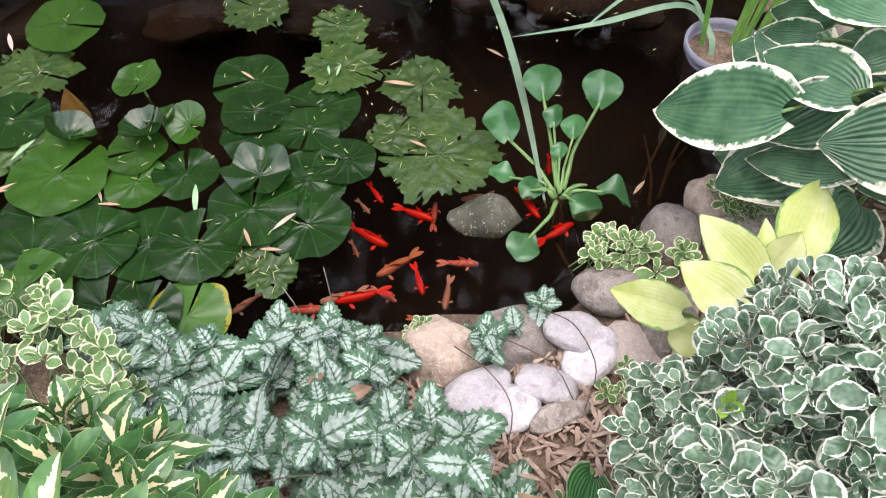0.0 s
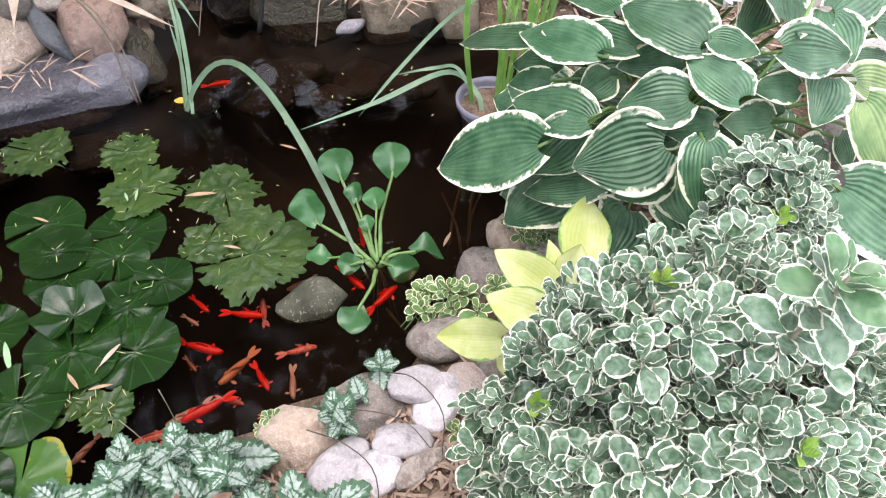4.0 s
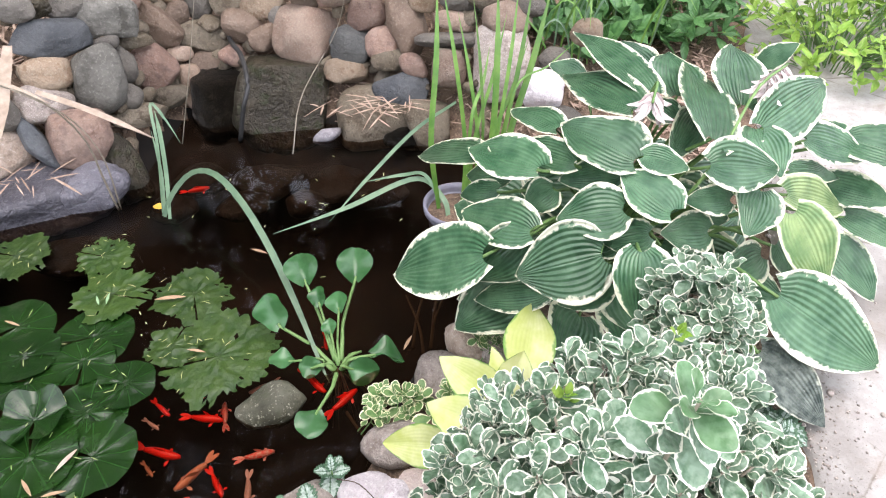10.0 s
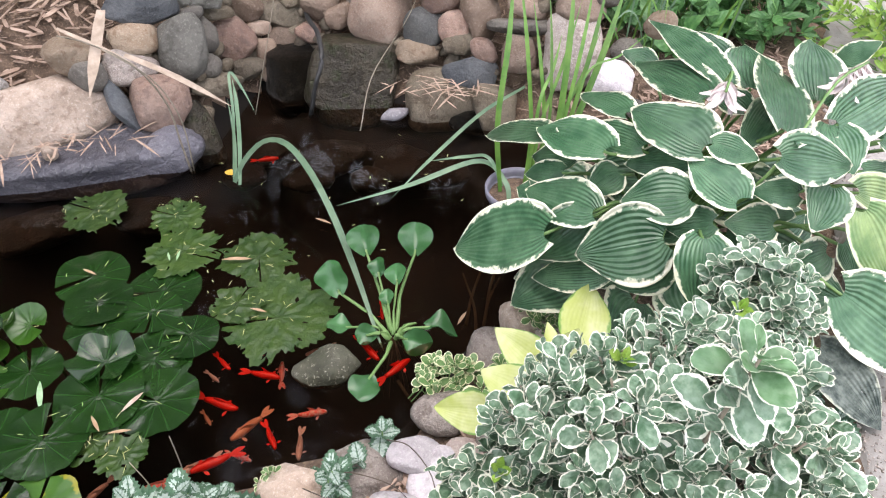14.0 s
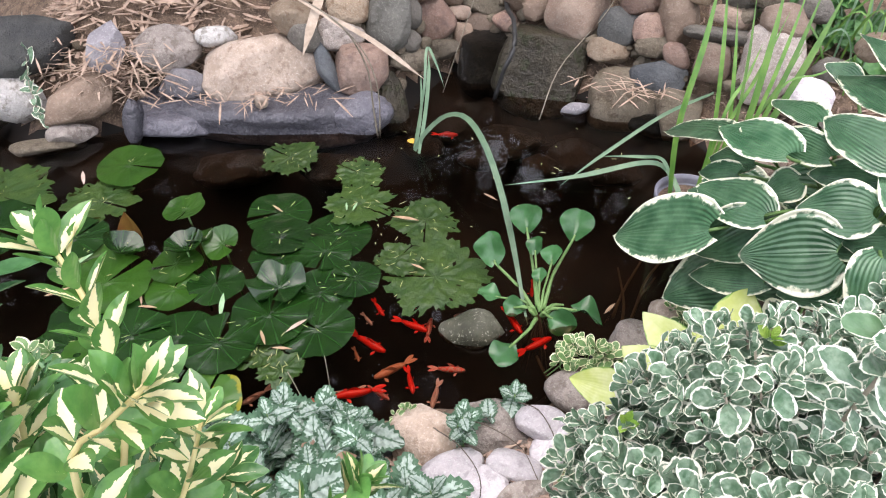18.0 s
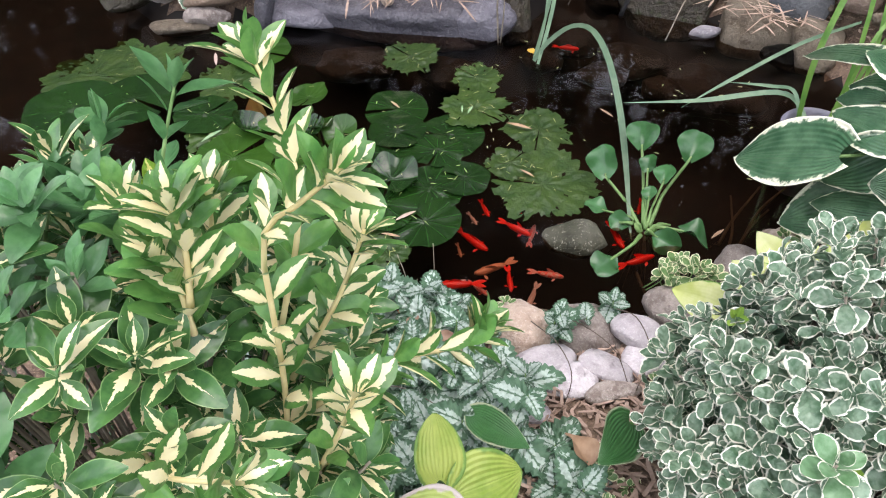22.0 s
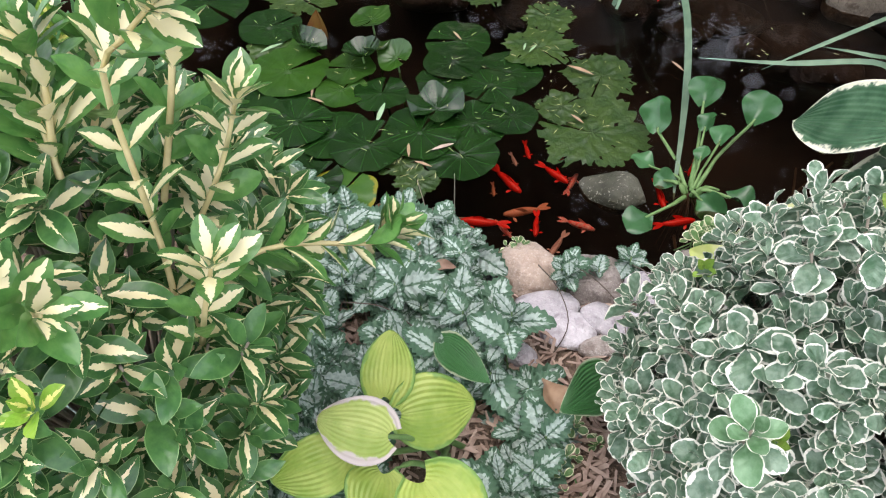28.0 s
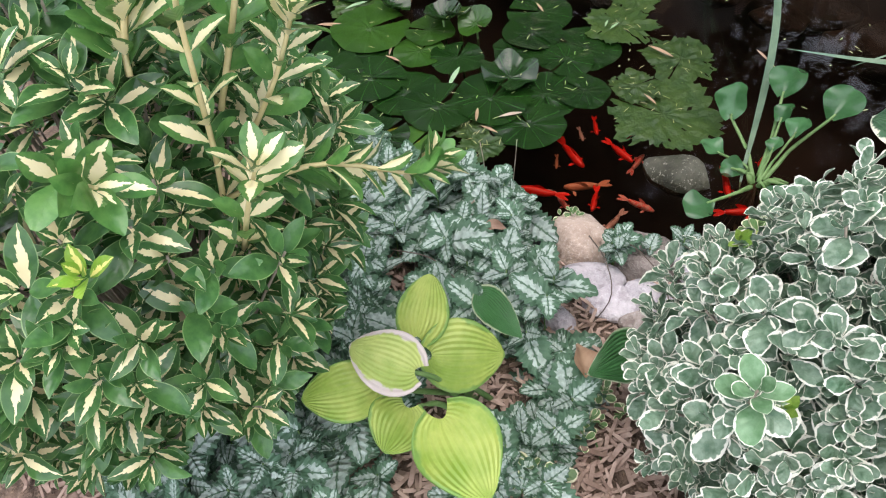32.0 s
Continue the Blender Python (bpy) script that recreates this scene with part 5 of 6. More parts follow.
def lime_leaf(base, tip, w, kind=""):
    if kind:
        big_leaf(front_hosta, base, tip, w, {"chartreuse": CHARTREUSE, "worn": CHARTREUSE_WORN}.get(kind, HOSTA_GREEN), (0.02, 0.16, 0.17) if kind != "green" else (base[0] + 0.02, base[1] + 0.05, 0.17), 0.12, {"green": "dark green leaf", "worn": "chartreuse leaf with a withered grey edge"}.get(kind, ""), "hosta" if kind == "green" else "broad", 0.16, (0.3, -0.6, 1), 0.0)
    else:
        big_leaf(lime_hosta, base, tip, w, LIME, (0.52, 0.66, 0.1), 0.08, face=(0, -0.8, 1), rise=0.0)


hosta_leaf((0.571, 0.885, 0.467), (0.410, 1.059, 0.279), 0.118)
hosta_leaf((0.644, 1.095, 0.543), (0.574, 1.354, 0.388), 0.070)
hosta_leaf((0.725, 0.964, 0.576), (0.636, 1.139, 0.529), 0.086)
hosta_leaf((0.798, 0.965, 0.585), (0.712, 1.096, 0.555), 0.056)
hosta_leaf((0.814, 1.073, 0.585), (0.783, 1.259, 0.528), 0.060)
hosta_leaf((0.889, 0.893, 0.626), (0.799, 1.052, 0.627), 0.108)
hosta_leaf((0.950, 1.019, 0.642), (0.929, 1.312, 0.576), 0.094)
hosta_leaf((1.018, 1.074, 0.628), (0.985, 1.378, 0.635), 0.077)
hosta_leaf((1.010, 1.340, 0.535), (0.933, 1.379, 0.572), 0.059)
hosta_leaf((1.157, 1.269, 0.539), (1.091, 1.330, 0.617), 0.077)
hosta_leaf((1.114, 1.096, 0.615), (1.199, 1.275, 0.623), 0.097)
hosta_leaf((1.107, 1.115, 0.600), (1.139, 1.293, 0.573), 0.061)
hosta_leaf((1.038, 0.882, 0.631), (1.243, 1.231, 0.581), 0.109)
hosta_leaf((1.237, 1.033, 0.598), (1.318, 1.199, 0.656), 0.108)
hosta_leaf((1.207, 0.932, 0.596), (1.473, 1.023, 0.589), 0.095)
hosta_leaf((1.440, 1.003, 0.487), (1.498, 0.958, 0.538), 0.055)
hosta_leaf((1.492, 0.945, 0.507), (1.575, 0.794, 0.510), 0.104)
hosta_leaf((1.343, 0.942, 0.531), (1.500, 0.893, 0.464), 0.076)
hosta_leaf((1.204, 0.934, 0.602), (1.184, 0.811, 0.563), 0.080)
hosta_leaf((1.015, 0.835, 0.612), (1.173, 0.807, 0.569), 0.081)
hosta_leaf((1.142, 0.803, 0.552), (1.069, 0.723, 0.513), 0.079)
hosta_leaf((0.911, 0.781, 0.570), (0.851, 0.890, 0.598), 0.079)
hosta_leaf((0.901, 0.888, 0.616), (0.972, 0.833, 0.597), 0.044)
hosta_leaf((0.892, 0.942, 0.553), (0.774, 0.976, 0.528), 0.060)
hosta_leaf((0.837, 0.827, 0.553), (0.718, 0.863, 0.523), 0.084)
hosta_leaf((0.671, 0.885, 0.507), (0.568, 1.024, 0.462), 0.081)
hosta_leaf((0.767, 0.974, 0.514), (0.703, 0.967, 0.476), 0.058)
hosta_leaf((0.678, 1.038, 0.478), (0.615, 1.106, 0.424), 0.042)
hosta_leaf((0.774, 0.777, 0.504), (0.620, 0.814, 0.438), 0.120)
hosta_leaf((0.685, 0.909, 0.460), (0.584, 0.898, 0.363), 0.089)
hosta_leaf((0.685, 0.822, 0.384), (0.563, 0.908, 0.304), 0.058)
hosta_leaf((0.885, 0.796, 0.506), (0.798, 0.811, 0.485), 0.055)
hosta_leaf((0.846, 0.758, 0.504), (0.815, 0.666, 0.403), 0.099)
hosta_leaf((0.793, 0.769, 0.438), (0.701, 0.775, 0.380), 0.066)
hosta_leaf((1.108, 1.019, 0.592), (0.977, 0.892, 0.576), 0.059)
hosta_leaf((1.053, 1.016, 0.615), (1.026, 1.107, 0.610), 0.051)
hosta_leaf((1.204, 0.806, 0.523), (1.464, 0.838, 0.367), 0.073, "pale")
hosta_leaf((1.176, 0.762, 0.507), (1.222, 0.654, 0.375), 0.092, "pale")
hosta_leaf((1.401, 0.808, 0.333), (1.442, 0.673, 0.258), 0.088)
hosta_leaf((1.453, 0.854, 0.361), (1.514, 0.696, 0.348), 0.064)
hosta_leaf((1.452, 0.921, 0.414), (1.529, 0.785, 0.424), 0.067)
hosta_leaf((1.296, 0.903, 0.492), (1.468, 0.900, 0.422), 0.042)
hosta_leaf((1.106, 0.663, 0.400), (1.284, 0.512, 0.250), 0.125)
hosta_leaf((1.066, 0.598, 0.310), (1.141, 0.449, 0.215), 0.085, "dull")
hosta_leaf((1.188, 0.780, 0.409), (1.221, 0.739, 0.337), 0.051)
hosta_leaf((1.369, 1.146, 0.627), (1.427, 1.106, 0.683), 0.042)
hosta_leaf((1.361, 1.140, 0.589), (1.399, 1.119, 0.631), 0.066)
hosta_leaf((1.067, 0.820, 0.521), (0.967, 0.829, 0.527), 0.048)
hosta_leaf((0.839, 0.824, 0.488), (0.775, 0.827, 0.461), 0.051)
hosta_leaf((0.726, 1.095, 0.473), (0.659, 1.208, 0.391), 0.057)
hosta_leaf((0.776, 0.810, 0.416), (0.732, 0.872, 0.431), 0.061)
hosta_leaf((1.041, 0.816, 0.454), (0.937, 0.828, 0.457), 0.067)
hosta_leaf((1.144, 0.774, 0.394), (1.028, 0.735, 0.381), 0.068)
inner = random.Random(12)
for i in range(34):
    a, e = inner.uniform(0, 6.28), inner.uniform(0.1, 1.0) if i < 24 else inner.uniform(0.5, 1.4)
    q = inner.uniform(0.3, 0.48) if i < 24 else inner.uniform(0.45, 0.6)
    b = Vector((0.98 + 0.6 * q * math.cos(a) * math.cos(e), 1.05 + 0.53 * q * math.sin(a) * math.cos(e), 0.15 + 0.44 * q * math.sin(e)))
    t = b + Vector((math.cos(a), math.sin(a), -0.05)) * inner.uniform(0.13, 0.19)
    hosta_leaf(b, t, inner.uniform(0.09, 0.13))


def flower_stalk(pts, blooms):
    stem = part("flower_stalk", to_mesh("flower_stalk", *tube(pts, 0.004, 0.003, 14), STEM_GREEN), hosta)
    tip, back = Vector(pts[-1]), Vector(pts[-2])
    for i in range(blooms):
        p = back + (tip - back) * (0.35 + 0.65 * i / blooms)
        a = i * 2.4
        fl = [(leaf_shape(0.062, 0.021, "obovate", 5, 5, 0.9 * k, 0.3 * k), frame_of(p, (math.cos(a) * 0.55, math.sin(a) * (0.65 + 0.1 * k), -0.8))) for k in (1, -1)]
        part("flower", to_mesh("flower", *gather(fl), PETAL), stem, "drooping faded lilac bell")


flower_stalk([(0.98, 1.06, 0.2), (0.98, 0.86, 0.5), (1.04, 0.84, 0.63), (1.2, 0.96, 0.69), (1.36, 1.06, 0.67)], 16)
flower_stalk([(0.98, 1.1, 0.2), (0.99, 1.08, 0.5), (1.0, 1.03, 0.7), (0.965, 0.98, 0.69)], 7)

lime_leaf((0.512, 0.640, 0.335), (0.432, 0.733, 0.366), 0.075)
lime_leaf((0.533, 0.662, 0.325), (0.532, 0.716, 0.384), 0.038)
lime_leaf((0.595, 0.700, 0.320), (0.666, 0.813, 0.363), 0.100)
lime_leaf((0.540, 0.650, 0.330), (0.590, 0.695, 0.372), 0.068)
lime_leaf((0.456, 0.553, 0.380), (0.375, 0.626, 0.388), 0.078)
lime_leaf((0.399, 0.606, 0.280), (0.299, 0.666, 0.240), 0.075)
lime_leaf((0.405, 0.605, 0.225), (0.455, 0.550, 0.215), 0.060)
lime_leaf((-0.071, 0.118, 0.360), (-0.094, 0.200, 0.400), 0.074, "chartreuse")
lime_leaf((-0.042, 0.110, 0.340), (0.046, 0.173, 0.312), 0.103, "chartreuse")
lime_leaf((-0.032, 0.052, 0.390), (-0.121, 0.025, 0.410), 0.085, "worn")
lime_leaf((-0.087, 0.019, 0.350), (-0.158, -0.054, 0.340), 0.084, "chartreuse")
lime_leaf((-0.029, 0.019, 0.335), (-0.022, -0.047, 0.320), 0.087, "chartreuse")
lime_leaf((0.036, 0.017, 0.370), (0.138, -0.047, 0.360), 0.112, "chartreuse")
lime_leaf((-0.046, 0.278, 0.290), (0.046, 0.226, 0.300), 0.054, "green")
lime_leaf((0.221, 0.338, 0.250), (0.180, 0.241, 0.270), 0.081, "green")

# ---- shrubs ----


def rosette(at, axis, n, L, W, shapes, g, open_lo=0.6, open_hi=1.35, gap=0.012):
    """Pairs of leaves crossing each other round the end of a shoot."""
    out = []
    ax = Vector(axis).normalized()
    a = ax.orthogonal().normalized()
    b = ax.cross(a)
    w0 = g.uniform(0, 6.28)
    for i in range(n):
        t = i / max(1, n - 1)
        w = w0 + (i % 2) * math.pi + (i // 2) * 1.75 + g.uniform(-0.25, 0.25)
        o = open_lo + (open_hi - open_lo) * (1 - t) + g.uniform(-0.15, 0.15)
        side = a * math.cos(w) + b * math.sin(w)
        way = side * math.sin(o) + ax * math.cos(o)
        s = (0.6 + 0.4 * (1 - t)) * g.uniform(0.8, 1.15)
        p = Vector(at) - ax * gap * (1 - t) * n * 0.5
        out.append((g.choice(shapes), frame_of(p + side * 0.003, way, ax * 1.0 - side * 0.1 + Vector((0, 0, 0.25)), g.uniform(-0.5, 0.5), s)))
    return out


def leafy(owner, items, material, near, name="leaf"):
    """Up to 300 leaves that near() picks become parts; the rest is one mesh of foliage."""
    pick = sorted(range(len(items)), key=lambda i: -near(items[i][1].translation))
    top = set(pick[:290])
    cache = {}
    rest = []
    for i, (sh, m) in enumerate(items):
        if i in top:
            if id(sh) not in cache:
                cache[id(sh)] = to_mesh(name, sh[0], sh[1], sh[2], material)
            part(name, cache[id(sh)], owner, "", m)
        else:
            rest.append((sh, m))
    if rest:
        tagged(part("foliage", to_mesh("foliage", *gather(rest), material), owner), kind="stuff")


def twigs(owner, lines, r0, r1, material):
    T = [tube(p, r0, r1, 6, 5) for p in lines]
    V, F, UV, n = [], [], [], 0
    for a, f, u in T:
        V.append(a), UV.append(u), F.extend([tuple(i + n for i in q) for q in f])
        n += len(a)
    tagged(part("twigwork", to_mesh("twigwork", np.concatenate(V), F, np.concatenate(UV), material), owner), kind="stuff")


def dome_points(centre, radii, n, g, zmin=-0.75, inner=0.0):
    """Even points over a dome, with their outward ways."""
    out = []
    for i in range(n):
        z = 1 - (1 - zmin) * (i + 0.5) / n
        a = i * 2.39996 + g.uniform(-0.3, 0.3)
        q = math.sqrt(max(0, 1 - z * z))
        d = Vector((q * math.cos(a), q * math.sin(a), z))
        s = 1 + 0.12 * noise.noise(d * 2.6 + Vector((centre[0], 3, 0))) - inner * g.random()
        p = Vector((centre[0] + d.x * radii[0] * s, centre[1] + d.y * radii[1] * s, centre[2] + d.z * radii[2] * s))
        nor = Vector((d.x / radii[0], d.y / radii[1], d.z / radii[2])).normalized()
        out.append((p, nor))
    return out


def white_edged_shrub():
    g = random.Random(3)
    C = (0.515, 0.27, 0.45)
    e = thing("shrub", (0.54, 0.27, 0.16), "dense low shrub of small green leaves edged in white", "shrub")
    shapes = [leaf_shape(0.035 * s, 0.0242 * s, "obovate", 5, 7, f, d, 0.15, seed=i) for i, (s, f, d) in enumerate(((1, 0.35, 0.1), (1.4, 0.3, 0.2), (1.12, 0.15, 0.25), (0.85, 0.7, -0.15), (1.25, 0.25, 0.35), (0.62, 0.5, -0.1), (0.95, 0.05, 0.4)))]
    items, lines = [], []
    tips = dome_points(C, (0.305, 0.25, 0.34), 640, g, -0.75, 0.22) + dome_points(C, (0.26, 0.2, 0.29), 360, g, -0.6, 0.15)
    tips += dome_points((0.87, 0.58, 0.47), (0.1, 0.11, 0.17), 90, g, -0.5, 0.25) + dome_points((0.76, 0.46, 0.42), (0.12, 0.12, 0.17), 60, g, -0.3, 0.2)
    for p, nor in tips:
        if p.z < 0.14:
            continue
        ax = nor + Vector((g.uniform(-0.6, 0.6), g.uniform(-0.6, 0.6), 0.6))
        items += rosette(p, ax, g.choice((7, 8, 9, 11)), 0, 0, shapes, g, 0.25, 1.55, g.choice((0.006, 0.009, 0.012)))
        foot = Vector((0.54, 0.27, 0.2)) + (p - Vector((0.54, 0.27, 0.2))) * 0.35
        if g.random() < 0.3 and p.y < 0.5:
            lines.append([foot, (foot + p) / 2 + Vector((0, 0, 0.03)), p])
    def fresh_shoot(at, axis, L, n):
        sh = [leaf_shape(L, L * 0.7, "obovate", 7, 9, 0.25, 0.18, 0.12, seed=k) for k in (9, 10, 11)]
        for s, m in rosette(at, axis, n, 0, 0, sh, g, 0.45, 1.25, 0.006):
            part("shoot_leaf", to_mesh("shoot_leaf", *s, YOUNG_EDGED), e, "broad fresh green leaf edged in white", m)
        for k in range(1, 6):
            items.extend(rosette(Vector(at) + Vector((0.0, 0.004 * k, -0.026 * k)), axis, 6, 0, 0, shapes, g, 0.7, 1.4, 0.002))
        lines.append([Vector(at) - Vector((0, -0.02, 0.16)), Vector(at) - Vector((0, -0.01, 0.08)), at])

    fresh_shoot((0.367, 0.063, 0.69), (-0.15, -0.3, 1), 0.042, 8)
    fresh_shoot((0.476, 0.168, 0.955), (0.1, -0.3, 1), 0.047, 9)
    for s, m in rosette((0.46, 0.55, 0.31), (-0.3, -0.5, 1), 9, 0, 0, shapes[:3], g, 0.4, 1.4, 0.01):
        part("withered_leaf", to_mesh("withered_leaf", *s, ASHEN), e, "ashen withered leaf", m)
    leafy(e, items, GAIETY, lambda p: p.z - 0.2 * p.x)
    young = [leaf_shape(0.022, 0.014, "ellipse", 5, 5, 0.4, 0.0, seed=2)]
    for at in ((0.62, 0.36, 0.78), (0.46, 0.34, 0.75), (0.4, 0.09, 0.64), (0.3, 0.3, 0.62), (0.5, 0.12, 0.72)):
        for sh, m in rosette(at, (0, -0.3, 1), 7, 0, 0, young, g, 0.2, 0.9, 0.002):
            part("shoot_leaf", to_mesh("shoot_leaf", *sh, SHRUB), e, "fresh bright green shoot leaf", m)
    twigs(e, lines, 0.003, 0.0016, STEM_GREY)


def gold_splashed_shrub():
    g = random.Random(8)
    C = (-0.43, -0.05, 0.63)
    e = thing("shrub", (-0.37, -0.08, 0.16), "upright shrub of glossy dark leaves splashed with cream", "shrub")
    shapes = [leaf_shape(0.053 * s, 0.0255 * s, ("pointed", "ellipse")[i % 2], 5, 8, f, d, 0.06, seed=i) for i, (s, f, d) in enumerate(((1, 0.35, 0.12), (1.15, 0.2, 0.2), (0.9, 0.45, 0.0), (1.05, 0.3, 0.3), (0.75, 0.4, 0.0)))]
    long = [leaf_shape(0.047 * s, 0.0255 * s, ("ellipse", "obovate", "ellipse")[i], 7, 9, f, d, 0.05, seed=20 + i) for i, (s, f, d) in enumerate(((1, 0.3, 0.15), (1.1, 0.2, 0.22), (0.9, 0.4, 0.05)))]
    items, lines, cream, tips, greens = [], [], [], [], []
    for p, nor in dome_points(C, (0.33, 0.33, 0.35), 340, g, -0.85, 0.06) + dome_points(C, (0.28, 0.28, 0.3), 270, g, -0.8, 0.1):
        ax = nor * 0.7 + Vector((g.uniform(-0.3, 0.4), g.uniform(-0.45, 0.3), 0.75))
        own = rosette(p, ax, g.choice((8, 9, 10)), 0, 0, shapes, g, 0.35, 1.3, 0.006)
        (greens if p.x < -0.33 and p.z > 0.72 and g.random() < 0.5 else items).extend(own)
        foot = Vector((-0.37, -0.08, 0.2)) + (p - Vector((-0.37, -0.08, 0.2))) * 0.3
        if g.random() < 0.3:
            lines.append([foot, (foot + p) / 2, p])

    def shoot(pts, pairs):
        P = smooth_line(pts, 20)
        cream.append(pts)
        for i in range(pairs):
            k = int(2 + (17 * i) / pairs)
            d = (P[min(k + 1, 19)] - P[k - 1]).normalized()
            a = d.cross(Vector((0.3, -0.9, 0.3))).normalized()
            a = a * math.cos(i * 1.57 + 0.5) + d.cross(a) * math.sin(i * 1.57 + 0.5)
            for side in (a, -a):
                way = d * 0.75 + side * g.uniform(0.55, 0.85) + Vector((0, 0, 0.1))
                tips.append((g.choice(long), frame_of(P[k] + side * 0.003, way, d - side * 0.5 + Vector((0, -0.25, 0.3)), g.uniform(-0.4, 0.4), g.uniform(0.85, 1.12) * (1 - 0.25 * i / pairs))))
        tips.extend(rosette(P[-1], P[-1] - P[-3], 9, 0, 0, long, g, 0.2, 1.05, 0.004))

    shoot([(-0.19, 0.0, 0.85), (-0.165, 0.045, 0.98), (-0.19, 0.09, 1.04), (-0.22, 0.119, 1.084)], 12)
    shoot([(-0.2, -0.06, 0.6), (-0.18, -0.035, 0.8), (-0.172, -0.03, 0.9), (-0.165, -0.022, 1.01), (-0.13, -0.018, 1.05), (-0.0986, -0.0104, 1.08)], 18)
    shoot([(-0.2, -0.05, 0.75), (-0.1, 0.02, 0.8), (-0.03, 0.085, 0.765), (-0.012, 0.11, 0.775)], 20)
    shoot([(-0.19, 0.0, 0.78), (-0.14, 0.03, 0.88), (-0.112, 0.05, 0.958)], 8)
    shoot([(-0.254, 0.003, 0.894), (-0.248, 0.032, 0.942), (-0.251, 0.052, 0.982)], 7)
    shoot([(-0.235, -0.042, 0.936), (-0.237, -0.02, 0.984), (-0.247, -0.006, 1.024)], 7)
    shoot([(-0.237, -0.049, 0.907), (-0.244, -0.036, 0.952), (-0.259, -0.03, 0.988)], 6)
    shoot([(-0.3, -0.1, 0.8), (-0.22, -0.16, 0.88), (-0.14, -0.17, 0.92)], 7)
    shoot([(-0.15, -0.06, 0.72), (-0.12, -0.06, 0.8), (-0.1, -0.05, 0.86)], 5)
    shoot([(-0.24, -0.16, 0.74), (-0.3, -0.2, 0.78), (-0.36, -0.22, 0.8)], 6)
    shoot([(-0.3, -0.02, 0.84), (-0.31, 0.0, 0.92), (-0.31, 0.02, 0.99)], 6)

    def green_shoot(pts, pairs):
        P = smooth_line(pts, 20)
        part("stem", to_mesh("stem", *tube(pts, 0.003, 0.0016, 14), STEM_GREEN), e, "green stem")
        own = []
        for i in range(pairs):
            k = int(2 + (17 * i) / pairs)
            own += rosette(P[k], P[min(k + 1, 19)] - P[k - 1], 2, 0, 0, shapes[:3], g, 0.6, 0.95, 0)
        own += rosette(P[-1], P[-1] - P[-3], 6, 0, 0, shapes, g, 0.25, 1.0, 0.004)
        for shp, m in own:
            part("leaf", to_mesh("leaf", *shp, EUONYMUS), e, "plain green leaf", m)

    green_shoot([(-0.34, 0.0, 0.78), (-0.336, 0.101, 0.930), (-0.332, 0.168, 1.000)], 6)
    green_shoot([(-0.42, 0.0, 0.8), (-0.420, 0.094, 0.895), (-0.420, 0.156, 0.950)], 6)
    green_shoot([(-0.46, 0.0, 0.8), (-0.457, 0.059, 0.880), (-0.454, 0.099, 0.920)], 5)
    leafy(e, tips, SHOOT, lambda p: p.z, "shoot_leaf")
    leafy(e, greens, EUONYMUS, lambda p: p.z, "green_leaf")
    leafy(e, items, GOLDSPOT, lambda p: p.z + 0.5 * p.x)
    young = [leaf_shape(0.034, 0.018, "ellipse", 5, 5, 0.4, 0.0, seed=2)]
    for at in ((-0.16, -0.21, 0.84), (-0.3, 0.05, 0.97)):
        for sh, m in rosette(at, (0.2, -0.4, 1), 8, 0, 0, young, g, 0.2, 1.1, 0.002):
            part("shoot_leaf", to_mesh("shoot_leaf", *sh, YOUNG), e, "yellow-green young shoot leaf", m)
    twigs(e, lines, 0.003, 0.0016, STEM_GREY)
    for pts in cream:
        part("stem", to_mesh("stem", *tube(pts, 0.0034, 0.0018, 14), STEM_CREAM), e, "cream-coloured stem")


white_edged_shrub()
gold_splashed_shrub()


def inside(x, y, ring):
    hit = False
    for (ax, ay), (bx, by) in zip(ring, ring[1:] + ring[:1]):
        if (ay > y) != (by > y) and x < (bx - ax) * (y - ay) / (by - ay) + ax:
            hit = not hit
    return hit


def nettle_patch(ring, n, seed, label, hmin=0.03, hmax=0.11, size=1.0):
    """A mat of silver-leaved dead-nettle."""
    g = random.Random(seed)
    cx, cy = sum(p[0] for p in ring) / len(ring), sum(p[1] for p in ring) / len(ring)
    e = thing("dead_nettle", (cx, cy, ground_z(cx, cy)), label, "ground cover", "dead-nettle patches")
    shapes = [leaf_shape(0.072 * s, 0.06 * s, "broad", 7, 14, 0.22, d, 0.06, 0.12, 0.24, seed=i) for i, (s, d) in enumerate(((1, 0.2), (1.15, 0.3), (0.85, 0.1), (0.7, 0.15)))]
    items, lines, k = [], [], 0
    x0, x1, y0, y1 = min(p[0] for p in ring), max(p[0] for p in ring), min(p[1] for p in ring), max(p[1] for p in ring)
    while k < n:
        x, y = g.uniform(x0, x1), g.uniform(y0, y1)
        if not inside(x, y, ring):
            continue
        k += 1
        z0 = max(ground_z(x, y), 0.0)
        h = g.uniform(hmin, hmax)
        top = Vector((x, y, z0 + h))
        ax = Vector((g.uniform(-0.35, 0.35), g.uniform(-0.5, 0.15), 1))
        its = rosette(top, ax, g.choice((5, 6, 7)), 0, 0, shapes, g, 0.95, 1.5, 0.012)
        items += [(s, m @ Matrix.Scale(size, 4)) for s, m in its]
        lines.append([(x + g.uniform(-0.03, 0.03), y + g.uniform(-0.03, 0.03), z0 - 0.01), (x, y, z0 + h * 0.5), top])
    leafy(e, items, LAMIUM, lambda p: p.y)
    twigs(e, lines, 0.002, 0.0014, STEM_GREEN)


